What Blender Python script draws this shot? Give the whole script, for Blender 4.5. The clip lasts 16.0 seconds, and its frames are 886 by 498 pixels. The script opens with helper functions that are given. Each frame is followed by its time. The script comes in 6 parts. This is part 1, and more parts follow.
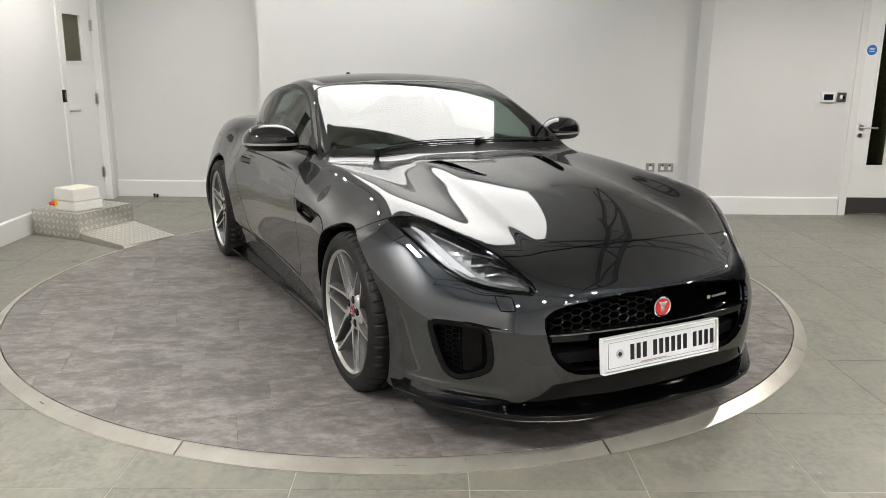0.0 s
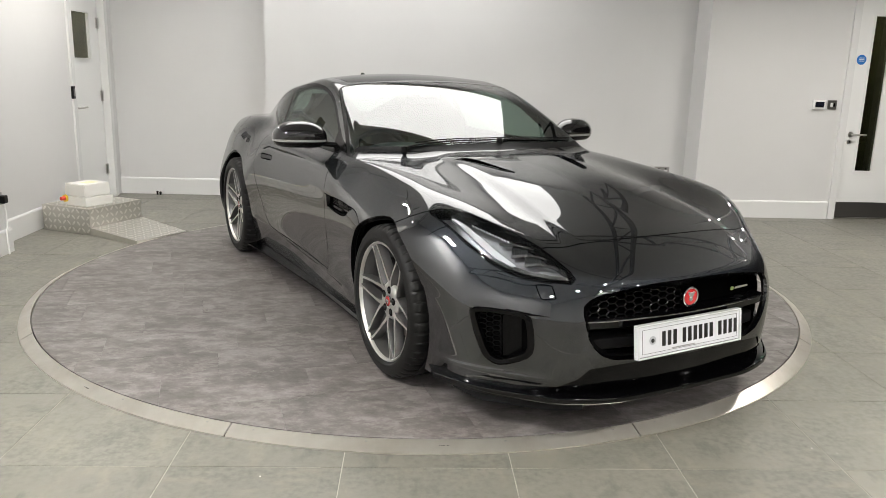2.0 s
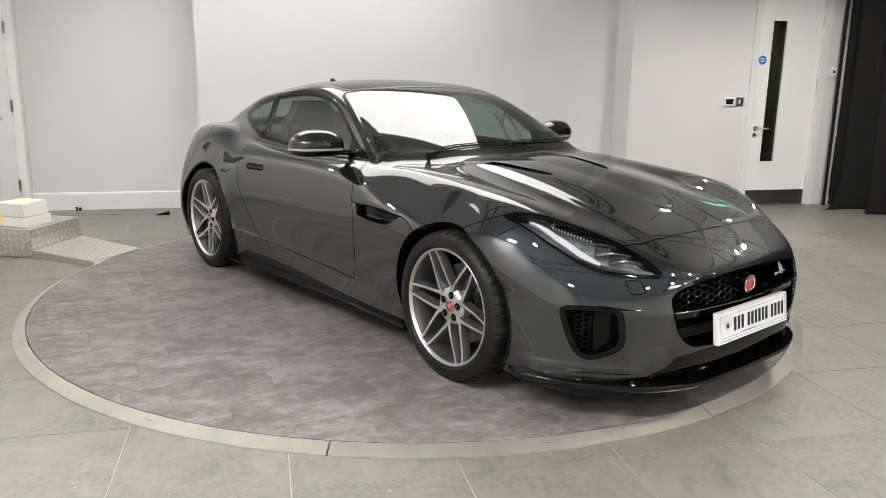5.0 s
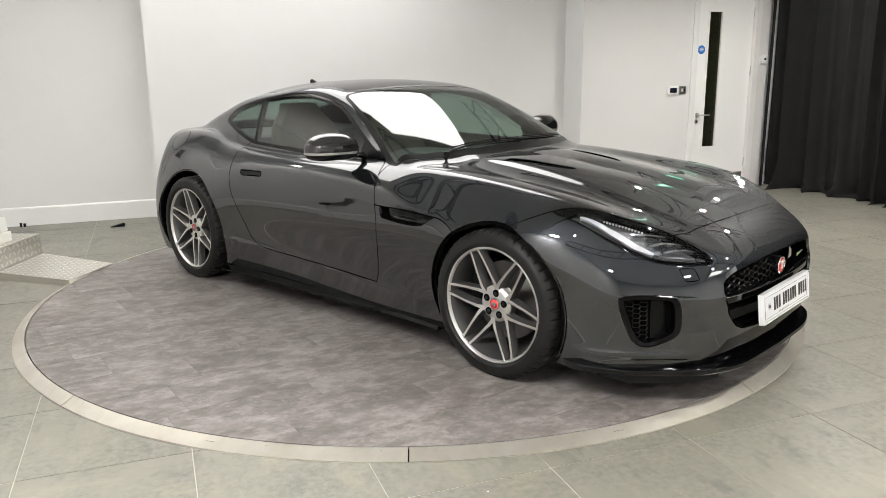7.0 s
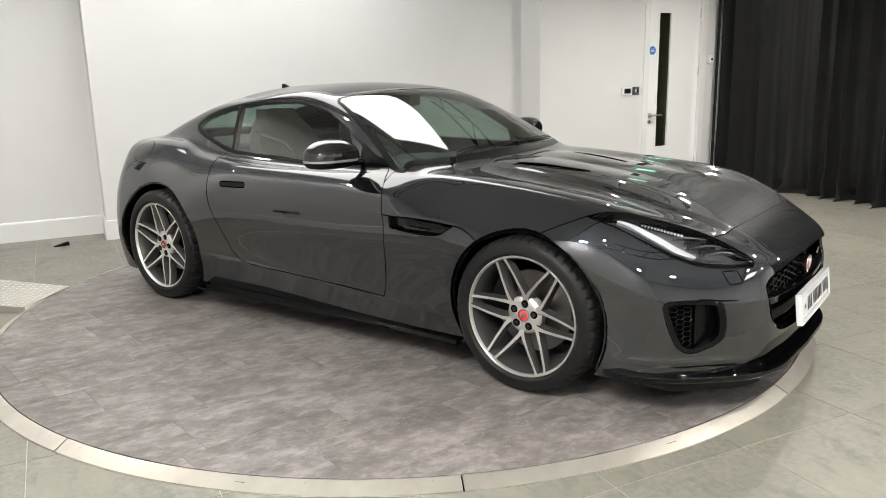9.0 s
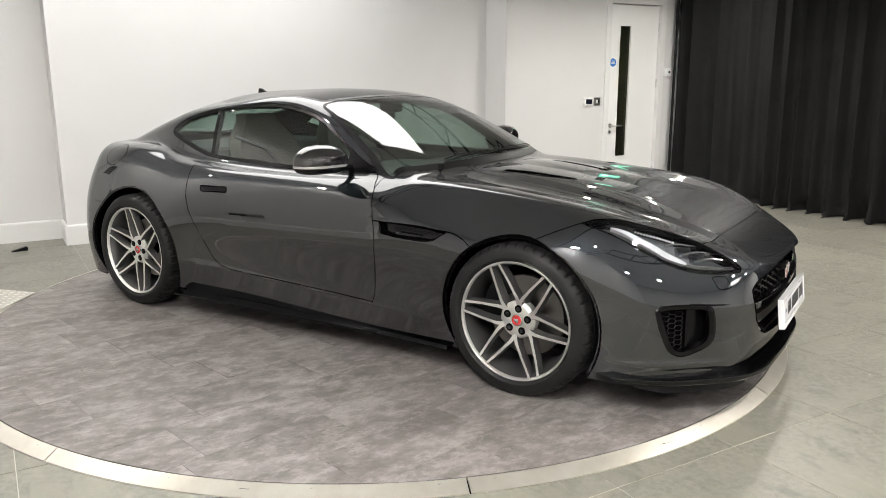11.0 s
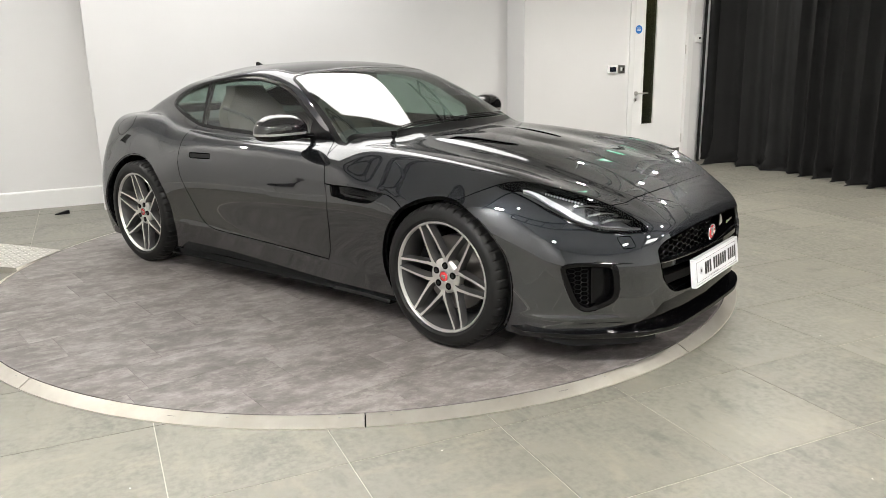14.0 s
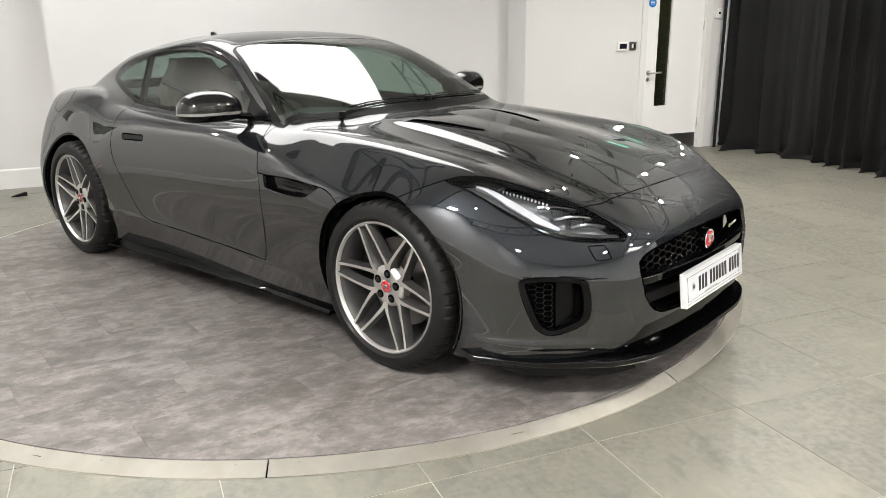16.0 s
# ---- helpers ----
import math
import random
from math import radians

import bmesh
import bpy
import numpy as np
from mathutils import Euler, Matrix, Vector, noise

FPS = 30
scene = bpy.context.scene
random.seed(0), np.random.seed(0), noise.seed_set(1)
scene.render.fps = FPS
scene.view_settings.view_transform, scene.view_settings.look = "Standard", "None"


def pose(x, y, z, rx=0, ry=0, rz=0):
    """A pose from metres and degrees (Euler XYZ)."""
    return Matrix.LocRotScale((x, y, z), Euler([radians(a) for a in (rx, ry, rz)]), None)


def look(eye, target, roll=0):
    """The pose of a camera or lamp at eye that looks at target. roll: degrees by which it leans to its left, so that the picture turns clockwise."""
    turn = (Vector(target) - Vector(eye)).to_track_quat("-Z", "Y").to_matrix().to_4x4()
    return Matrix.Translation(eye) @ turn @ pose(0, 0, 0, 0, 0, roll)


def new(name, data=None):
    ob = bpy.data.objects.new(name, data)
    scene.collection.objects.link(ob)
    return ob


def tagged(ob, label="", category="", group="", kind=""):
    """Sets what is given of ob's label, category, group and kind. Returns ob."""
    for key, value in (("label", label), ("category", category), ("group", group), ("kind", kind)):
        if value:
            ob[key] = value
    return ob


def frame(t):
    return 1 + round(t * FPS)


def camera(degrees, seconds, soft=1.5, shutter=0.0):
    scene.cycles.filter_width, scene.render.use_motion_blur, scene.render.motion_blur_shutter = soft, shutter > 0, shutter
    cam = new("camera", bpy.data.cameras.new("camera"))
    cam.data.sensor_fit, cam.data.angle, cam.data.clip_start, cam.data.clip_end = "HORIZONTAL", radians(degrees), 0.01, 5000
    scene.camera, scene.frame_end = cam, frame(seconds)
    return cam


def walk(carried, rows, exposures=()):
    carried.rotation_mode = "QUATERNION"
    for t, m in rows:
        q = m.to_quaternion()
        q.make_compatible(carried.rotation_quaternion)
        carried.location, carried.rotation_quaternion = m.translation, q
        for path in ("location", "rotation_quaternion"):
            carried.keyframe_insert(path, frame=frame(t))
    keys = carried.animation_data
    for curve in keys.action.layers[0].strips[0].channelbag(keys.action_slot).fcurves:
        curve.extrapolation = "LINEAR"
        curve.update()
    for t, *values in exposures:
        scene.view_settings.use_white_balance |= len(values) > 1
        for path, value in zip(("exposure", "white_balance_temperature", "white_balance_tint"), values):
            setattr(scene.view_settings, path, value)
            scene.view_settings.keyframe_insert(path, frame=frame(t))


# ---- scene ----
cam = camera(59.4, 16.0, soft=0.8)
PATH = [
    (0, (0.024, 0.008, 1.357), (0.045, 1.952, 0.888), 0.6),
    (0.5, (0.024, 0.024, 1.342), (0.036, 1.966, 0.864), 0.6),
    (1, (-0.003, 0.003, 1.346), (0.008, 1.947, 0.876), 0.8),
    (1.5, (-0.099, -0.059, 1.35), (-0.07, 1.889, 0.896), 0.9),
    (2, (-0.218, -0.132, 1.336), (-0.139, 1.813, 0.879), 1.5),
    (2.5, (-0.316, -0.149, 1.323), (-0.182, 1.792, 0.863), 1.9),
    (3, (-0.446, -0.101, 1.324), (-0.267, 1.837, 0.866), 1.0),
    (3.5, (-0.597, -0.044, 1.333), (-0.37, 1.886, 0.862), 0.9),
    (4, (-0.775, -0.053, 1.352), (-0.479, 1.872, 0.898), 0.5),
    (4.5, (-0.957, -0.092, 1.353), (-0.577, 1.82, 0.906), 0.3),
    (5, (-1.096, -0.058, 1.345), (-0.653, 1.84, 0.897), 0.9),
    (5.2, (-1.164, -0.017, 1.341), (-0.7, 1.877, 0.895), 0.9),
    (7.3, (-1.736, 0.157, 1.371), (-1.031, 1.972, 0.911), -0.7),
    (7.5, (-1.776, 0.202, 1.365), (-1.053, 2.011, 0.911), -0.8),
    (8, (-1.856, 0.338, 1.357), (-1.09, 2.134, 0.923), -1.7),
    (8.5, (-1.909, 0.413, 1.356), (-1.095, 2.185, 0.91), -1.5),
    (9, (-2.006, 0.47, 1.356), (-1.14, 2.215, 0.903), -1.2),
    (11.5, (-2.211, 0.542, 1.358), (-1.214, 2.22, 0.925), -0.0),
    (12, (-2.084, 0.486, 1.36), (-1.133, 2.19, 0.925), -0.2),
    (12.5, (-1.942, 0.404, 1.351), (-1.055, 2.14, 0.901), -1.0),
    (13, (-1.882, 0.266, 1.351), (-1.034, 2.017, 0.889), -1.7),
    (13.5, (-1.852, 0.077, 1.357), (-1.032, 1.837, 0.879), -1.1),
    (14, (-1.725, -0.013, 1.363), (-0.934, 1.753, 0.857), -1.1),
    (14.5, (-1.526, -0.04, 1.358), (-0.786, 1.746, 0.847), -1.2),
    (15, (-1.4, 0.045, 1.336), (-0.674, 1.836, 0.819), -1.1),
    (15.5, (-1.305, 0.231, 1.329), (-0.558, 2.01, 0.802), -0.7),
    (16, (-1.201, 0.398, 1.309), (-0.469, 2.175, 0.753), -0.6),
]
walk(cam, [(t, look(eye, target, roll)) for t, eye, target, roll in PATH],
     exposures=[(0.0, -0.2), (5.0, -0.05), (9.0, 0.16), (16.0, 0.2)])

# ---------- light ----------
scene.view_settings.exposure = 0.0
world = bpy.data.worlds.new("world")
scene.world = world
world.use_nodes = True
world.node_tree.nodes["Background"].inputs[0].default_value = (0.8, 0.85, 1.0, 1)
world.node_tree.nodes["Background"].inputs[1].default_value = 0.006

# ---------- materials ----------
class Mat:
    """A small node-graph builder round one Principled shader."""
    vary = False

    def __init__(self, name, color=(0.8, 0.8, 0.8), rough=0.5, metal=0.0, **more):
        self.m = bpy.data.materials.new(name)
        self.m.use_nodes = True
        self.t = self.m.node_tree
        self.p = self.t.nodes["Principled BSDF"]
        self.p.inputs["Base Color"].default_value = (*color, 1)
        self.p.inputs["Roughness"].default_value = rough
        self.p.inputs["Metallic"].default_value = metal
        for key, value in more.items():
            self.p.inputs[key.replace("_", " ")].default_value = value
        self.obj = None

    def node(self, kind, **props):
        n = self.t.nodes.new(kind)
        for key, value in props.items():
            if key == "operation":
                n.operation = value
            elif key == "data_type":
                n.data_type = value
            elif key == "blend_type":
                n.blend_type = value
            else:
                n.inputs[key.replace("_", " ")].default_value = value
        return n

    def link(self, a, b):
        self.t.links.new(a, b)

    def coords(self):
        if self.obj is None:
            self.obj = self.t.nodes.new("ShaderNodeTexCoord").outputs["Object"]
            if self.vary:
                c = self.t.nodes.new("ShaderNodeVectorMath")
                c.operation = "ADD"
                r = self.node("ShaderNodeVectorMath")
                r.operation = "SCALE"
                r.inputs[0].default_value = (37.0, 61.0, 23.0)
                self.link(self.rand(), r.inputs["Scale"])
                self.link(self.obj, c.inputs[0])
                self.link(r.outputs[0], c.inputs[1])
                self.obj = c.outputs[0]
        return self.obj

    def noise(self, scale, detail=4, rough=0.55, stretch=None):
        n = self.node("ShaderNodeTexNoise", Scale=scale, Detail=detail, Roughness=rough)
        src = self.coords()
        if stretch:
            mp = self.node("ShaderNodeMapping")
            mp.inputs["Scale"].default_value = stretch
            self.link(src, mp.inputs[0])
            src = mp.outputs[0]
        self.link(src, n.inputs["Vector"])
        return n.outputs["Fac"]

    def ramp(self, fac, stops):
        r = self.t.nodes.new("ShaderNodeValToRGB")
        while len(r.color_ramp.elements) < len(stops):
            r.color_ramp.elements.new(0.5)
        for e, (pos, col) in zip(r.color_ramp.elements, stops):
            e.position = pos
            e.color = (*col, 1) if len(col) == 3 else col
        self.link(fac, r.inputs[0])
        return r.outputs[0]

    def mix(self, fac, a, b, blend="MIX"):
        n = self.node("ShaderNodeMix", data_type="RGBA", blend_type=blend)
        for sock, v in ((n.inputs[0], fac), (n.inputs[6], a), (n.inputs[7], b)):
            if hasattr(v, "links"):
                self.link(v, sock)
            elif isinstance(v, (int, float)):
                sock.default_value = v
            else:
                sock.default_value = (*v, 1)
        return n.outputs[2]

    def maths(self, op, a, b=0.0):
        n = self.node("ShaderNodeMath", operation=op)
        for sock, v in ((n.inputs[0], a), (n.inputs[1], b)):
            if hasattr(v, "links"):
                self.link(v, sock)
            else:
                sock.default_value = v
        return n.outputs[0]

    def specks(self, base, scale, tone):
        """Tiny bits of pale grit, a few to the square metre."""
        v = self.node("ShaderNodeTexVoronoi", Scale=scale)
        self.link(self.coords(), v.inputs["Vector"])
        near = self.maths("LESS_THAN", v.outputs["Distance"], 0.020)
        return self.mix(near, base, tone)

    def rand(self):
        return self.t.nodes.new("ShaderNodeObjectInfo").outputs["Random"]

    def color(self, sock):
        self.link(sock, self.p.inputs["Base Color"])
        return self

    def rough(self, sock):
        self.link(sock, self.p.inputs["Roughness"])
        return self

    def bump(self, height, strength=0.2, distance=0.002):
        b = self.node("ShaderNodeBump", Strength=strength, Distance=distance)
        self.link(height, b.inputs["Height"])
        self.link(b.outputs[0], self.p.inputs["Normal"])
        return self


def glass(name, tint, rough=0.0, ior=1.5):
    """Thin pane: clear tinted pass-through with a gloss that rises towards grazing views."""
    m = Mat(name)
    g = m.t.nodes.new("ShaderNodeBsdfGlossy")
    g.inputs["Roughness"].default_value = rough
    t = m.t.nodes.new("ShaderNodeBsdfTransparent")
    t.inputs[0].default_value = (*tint, 1)
    f0 = ((ior - 1) / (ior + 1)) ** 2
    lw = m.node("ShaderNodeLayerWeight", Blend=0.5)
    f = m.maths("ADD", m.maths("MULTIPLY", m.maths("POWER", lw.outputs["Facing"], 5.0), 1 - f0), f0)
    mix = m.t.nodes.new("ShaderNodeMixShader")
    m.link(f, mix.inputs[0])
    m.link(t.outputs[0], mix.inputs[1])
    m.link(g.outputs[0], mix.inputs[2])
    m.link(mix.outputs[0], m.t.nodes["Material Output"].inputs[0])
    m.t.nodes.remove(m.p)
    return m.m


def paint_wall(name, base, dirt):
    m = Mat(name, base, 0.55)
    n1 = m.noise(0.9, 5)
    n2 = m.noise(14, 3)
    c = m.mix(m.ramp(n1, [(0.35, (0, 0, 0)), (0.75, (1, 1, 1))]), base, dirt)
    m.color(c)
    m.bump(m.noise(260, 2), 0.06, 0.001)
    m.rough(m.maths("ADD", m.maths("MULTIPLY", n2, 0.15), 0.45))
    return m.m


M_WALL = paint_wall("wall_paint", (0.66, 0.655, 0.65), (0.62, 0.615, 0.61))
M_TRIM = Mat("trim_gloss", (0.72, 0.72, 0.71), 0.32).m
M_CEIL = paint_wall("ceiling_paint", (0.55, 0.55, 0.545), (0.50, 0.50, 0.495))
M_DARKSTEEL = Mat("dark_steel", (0.012, 0.012, 0.013), 0.5, 0.3).m


def mat_tile():
    m = Mat("slate_tile", (0.2, 0.2, 0.18), 0.42)
    m.vary = True
    r = m.rand()
    n = m.noise(2.2, 6, 0.62)
    f = m.noise(38, 5, 0.6)
    c = m.ramp(n, [(0.3, (0.112, 0.111, 0.094)), (0.52, (0.158, 0.153, 0.129)), (0.70, (0.220, 0.205, 0.168))])
    c = m.mix(m.ramp(f, [(0.40, (1, 1, 1)), (0.7, (0, 0, 0))]), c, (0.185, 0.178, 0.152))
    w = m.noise(5, 7, 0.66, (1.6, 0.7, 1.0))
    c = m.mix(m.ramp(w, [(0.54, (0, 0, 0)), (0.70, (0.7, 0.7, 0.7))]), c, (0.24, 0.222, 0.178))
    c = m.mix(m.ramp(w, [(0.30, (0.7, 0.7, 0.7)), (0.44, (0, 0, 0))]), c, (0.095, 0.095, 0.082))
    c = m.specks(c, 6.0, (0.75, 0.73, 0.66))
    shade = m.maths("ADD", m.maths("MULTIPLY", r, 0.14), 0.93)
    h = m.node("ShaderNodeHueSaturation")
    m.link(shade, h.inputs["Value"])
    m.link(c, h.inputs["Color"])
    m.color(h.outputs[0])
    m.rough(m.maths("ADD", m.maths("MULTIPLY", f, 0.25), 0.28))
    m.bump(m.maths("ADD", m.maths("MULTIPLY", n, 1.0), m.maths("MULTIPLY", f, 0.35)), 0.25, 0.004)
    return m.m


def mat_vinyl():
    m = Mat("stone_vinyl", (0.15, 0.13, 0.13), 0.5)
    r = m.rand()
    pos = m.t.nodes.new("ShaderNodeNewGeometry").outputs["Position"]
    off = m.node("ShaderNodeVectorMath", operation="SCALE")
    off.inputs[0].default_value = (31.0, 17.0, 5.0)
    m.link(r, off.inputs["Scale"])
    add = m.node("ShaderNodeVectorMath", operation="ADD")
    m.link(pos, add.inputs[0])
    m.link(off.outputs[0], add.inputs[1])
    m.obj = add.outputs[0]
    n = m.noise(2.6, 11, 0.68, (0.85, 1.35, 1.0))
    f = m.noise(14, 9, 0.72, (0.8, 1.25, 1.0))
    k = m.noise(7, 10, 0.70, (0.8, 1.4, 1.0))
    s = m.noise(120, 3, 0.6)
    a = m.ramp(n, [(0.36, (0.092, 0.079, 0.073)), (0.46, (0.145, 0.129, 0.122)), (0.54, (0.208, 0.189, 0.181)), (0.64, (0.325, 0.301, 0.292))])
    b = m.ramp(f, [(0.38, (0.056, 0.047, 0.042)), (0.50, (0.156, 0.140, 0.132)), (0.62, (0.34, 0.316, 0.303))])
    c = m.mix(0.45, a, b)
    c = m.mix(m.ramp(k, [(0.56, (0, 0, 0)), (0.59, (0.42, 0.42, 0.42)), (0.66, (0.08, 0.08, 0.08))]), c, (0.32, 0.297, 0.278))
    c = m.mix(m.ramp(k, [(0.38, (0.40, 0.40, 0.40)), (0.44, (0, 0, 0))]), c, (0.070, 0.058, 0.050))
    c = m.specks(c, 7.0, (0.7, 0.68, 0.62))
    h = m.node("ShaderNodeHueSaturation")
    m.link(m.maths("ADD", m.maths("MULTIPLY", r, 0.09), 0.86), h.inputs["Value"])
    m.link(c, h.inputs["Color"])
    m.color(h.outputs[0])
    m.rough(m.maths("ADD", m.maths("MULTIPLY", f, 0.22), 0.34))
    m.bump(m.maths("ADD", f, m.maths("MULTIPLY", s, 0.4)), 0.30, 0.002)
    return m.m


def mat_ring():
    m = Mat("brushed_aluminium", (0.62, 0.60, 0.56), 0.3, 0.9)
    n = m.noise(7, 5)
    sc = m.noise(90, 4, 0.7)
    c = m.mix(m.ramp(n, [(0.4, (0, 0, 0)), (0.75, (1, 1, 1))]), (0.74, 0.71, 0.645), (0.63, 0.59, 0.52))
    h = m.node("ShaderNodeHueSaturation")
    m.link(m.maths("ADD", m.maths("MULTIPLY", m.rand(), 0.22), 0.83), h.inputs["Value"])
    m.link(c, h.inputs["Color"])
    m.color(h.outputs[0])
    m.rough(m.maths("ADD", m.maths("MULTIPLY", sc, 0.22), 0.24))
    m.bump(sc, 0.08, 0.001)
    return m.m


def mat_car_paint():
    m = Mat("metallic_grey_paint", (0.03, 0.03, 0.033), 0.44, 1.0)
    fl = m.t.nodes.new("ShaderNodeTexVoronoi")
    fl.inputs["Scale"].default_value = 1800
    m.link(m.coords(), fl.inputs["Vector"])
    m.color(m.mix(m.maths("MULTIPLY", fl.outputs["Distance"], 0.6), (0.0148, 0.0172, 0.0216), (0.0079, 0.0093, 0.0117)))
    m.p.inputs["Coat Weight"].default_value = 1.0
    m.p.inputs["Coat Roughness"].default_value = 0.015
    m.p.inputs["Coat IOR"].default_value = 1.88
    return m.m


M_TILE, M_VINYL, M_RING, M_PAINT = mat_tile(), mat_vinyl(), mat_ring(), mat_car_paint()
M_GROUT = Mat("grout", (0.42, 0.40, 0.345), 0.8).m
M_GLOSSBLACK = Mat("gloss_black", (0.0014, 0.0014, 0.0017), 0.05, 0.0, Specular_IOR_Level=0.35).m
M_BLACK = Mat("black_plastic", (0.004, 0.004, 0.0044), 0.40, 0.0, Specular_IOR_Level=0.15).m
M_SATINBLACK = Mat("satin_black", (0.0012, 0.0012, 0.0014), 0.09, 0.0, Specular_IOR_Level=0.22).m
M_DEEP = Mat("deep_black_plastic", (0.002, 0.002, 0.0022), 0.22, 0.0, Specular_IOR_Level=0.14).m
# Near-black for holes, gaps and black parts; the holes' shade is in the colour.
M_VOID = Mat("dark_cavity", (0.0015, 0.0015, 0.0015), 0.9, 0.0, Specular_IOR_Level=0.05).m
M_ROOFGLASS = Mat("tinted_roof_glass", (0.004, 0.004, 0.0045), 0.10, 0.0, Specular_IOR_Level=0.12).m
M_CHROME = Mat("chrome", (0.75, 0.75, 0.76), 0.08, 1.0).m
M_STEEL = Mat("satin_steel", (0.55, 0.54, 0.52), 0.28, 1.0).m
M_SCREEN = glass("windscreen_glass", (0.58, 0.69, 0.64), 0.0, 3.0)
M_SIDEGLASS = glass("side_glass", (0.50, 0.61, 0.56), 0.0, 1.75)
M_LENS = glass("headlamp_lens", (0.82, 0.84, 0.86))
M_PLATE = Mat("plate_white", (0.72, 0.73, 0.76), 0.25).m
M_RED = Mat("badge_red", (0.55, 0.03, 0.035), 0.25, 0.0, Coat_Weight=0.8).m
M_LEATHER = Mat("dark_leather", (0.03, 0.032, 0.035), 0.5).m
M_TAN = Mat("tan_leather", (0.105, 0.088, 0.068), 0.5).m


def mat_tyre():
    m = Mat("tyre_rubber", (0.012, 0.012, 0.012), 0.50, 0.0, Specular_IOR_Level=0.22)
    n = m.noise(30, 4)
    m.color(m.mix(n, (0.0045, 0.0045, 0.0047), (0.0105, 0.0103, 0.010)))
    m.bump(m.noise(300, 2), 0.1, 0.001)
    return m.m


def mat_curtain():
    m = Mat("black_curtain_cloth", (0.016, 0.016, 0.018), 0.9, 0.0, Specular_IOR_Level=0.08)
    n = m.noise(3, 5)
    m.color(m.mix(n, (0.0120, 0.0120, 0.0121), (0.0210, 0.0210, 0.0212)))
    m.bump(m.noise(420, 2), 0.25, 0.001)
    return m.m


M_TYRE, M_CURTAIN = mat_tyre(), mat_curtain()
M_RIMFACE = Mat("turned_alloy", (0.66, 0.65, 0.63), 0.38, 1.0).m
M_RIMDARK = Mat("grey_alloy_paint", (0.105, 0.103, 0.102), 0.36, 0.7, Coat_Weight=0.4).m


def emission(name, color, strength):
    m = Mat(name, (0.8, 0.8, 0.8), 0.5)
    m.p.inputs["Emission Color"].default_value = (*color, 1)
    m.p.inputs["Emission Strength"].default_value = strength
    return m.m


# ---------- mesh helpers ----------
def mesh_of(bm, material, smooth=False, angle=None):
    me = bpy.data.meshes.new("mesh")
    bm.to_mesh(me)
    bm.free()
    mats = material if isinstance(material, (list, tuple)) else [material]
    for mt in mats:
        me.materials.append(mt)
    if smooth:
        me.polygons.foreach_set("use_smooth", [True] * len(me.polygons))
        if angle:
            me.set_sharp_from_angle(angle=radians(angle))
    return me


def part(name, bm, material, parent=None, label="", smooth=False, angle=40, m=None):
    """Links a bmesh as one mesh object under a thing or a part."""
    ob = new(name, mesh_of(bm, material, smooth, angle))
    if parent is not None:
        ob.parent = parent
    if m is not None:
        ob.matrix_local = m
    if label:
        ob["label"] = label
    return ob


def empty(name, m=None):
    ob = new(name)
    ob.empty_display_size = 0.1
    if m is not None:
        ob.matrix_world = m
    return ob


def add_box(bm, lo, hi, bevel=0.0, seg=2, m=None):
    r = bmesh.ops.create_cube(bm, size=1.0)
    vs = r["verts"]
    for v in vs:
        v.co = Vector([lo[i] + (v.co[i] + 0.5) * (hi[i] - lo[i]) for i in range(3)])
    if bevel > 0:
        es = list({e for v in vs for e in v.link_edges})
        out = bmesh.ops.bevel(bm, geom=es, offset=bevel, segments=seg, profile=0.6, affect="EDGES")
        vs = list({v for f in out["faces"] for v in f.verts} | {v for v in vs if v.is_valid})
    if m is not None:
        for v in vs:
            v.co = m @ v.co
    return vs


def box(lo, hi, bevel=0.0, seg=2, m=None):
    bm = bmesh.new()
    add_box(bm, lo, hi, bevel, seg, m)
    return bm


def add_lathe(bm, profile, n=48, axis="Y", closed=False, m=None):
    """Turns a profile of (radius, along) pairs round an axis."""
    rings = []
    for r, a in profile:
        ring = []
        for i in range(n):
            c, s = math.cos(2 * math.pi * i / n) * r, math.sin(2 * math.pi * i / n) * r
            co = {"Y": (c, a, s), "Z": (c, s, a), "X": (a, c, s)}[axis]
            ring.append(bm.verts.new(m @ Vector(co) if m is not None else co))
        rings.append(ring)
    faces = []
    pairs = list(zip(rings, rings[1:])) + ([(rings[-1], rings[0])] if closed else [])
    for a, b in pairs:
        for i in range(n):
            j = (i + 1) % n
            faces.append(bm.faces.new((a[i], a[j], b[j], b[i])))
    return rings, faces


def add_prism(bm, pts, a, b, to3):
    """Extrudes a closed outline between two depths; to3 maps (u, v, depth) to a place."""
    lo = [bm.verts.new(to3(u, v, a)) for u, v in pts]
    hi = [bm.verts.new(to3(u, v, b)) for u, v in pts]
    n = len(pts)
    bm.faces.new(lo)
    bm.faces.new(hi[::-1])
    for i in range(n):
        j = (i + 1) % n
        bm.faces.new((lo[i], hi[i], hi[j], lo[j]))
    return lo, hi


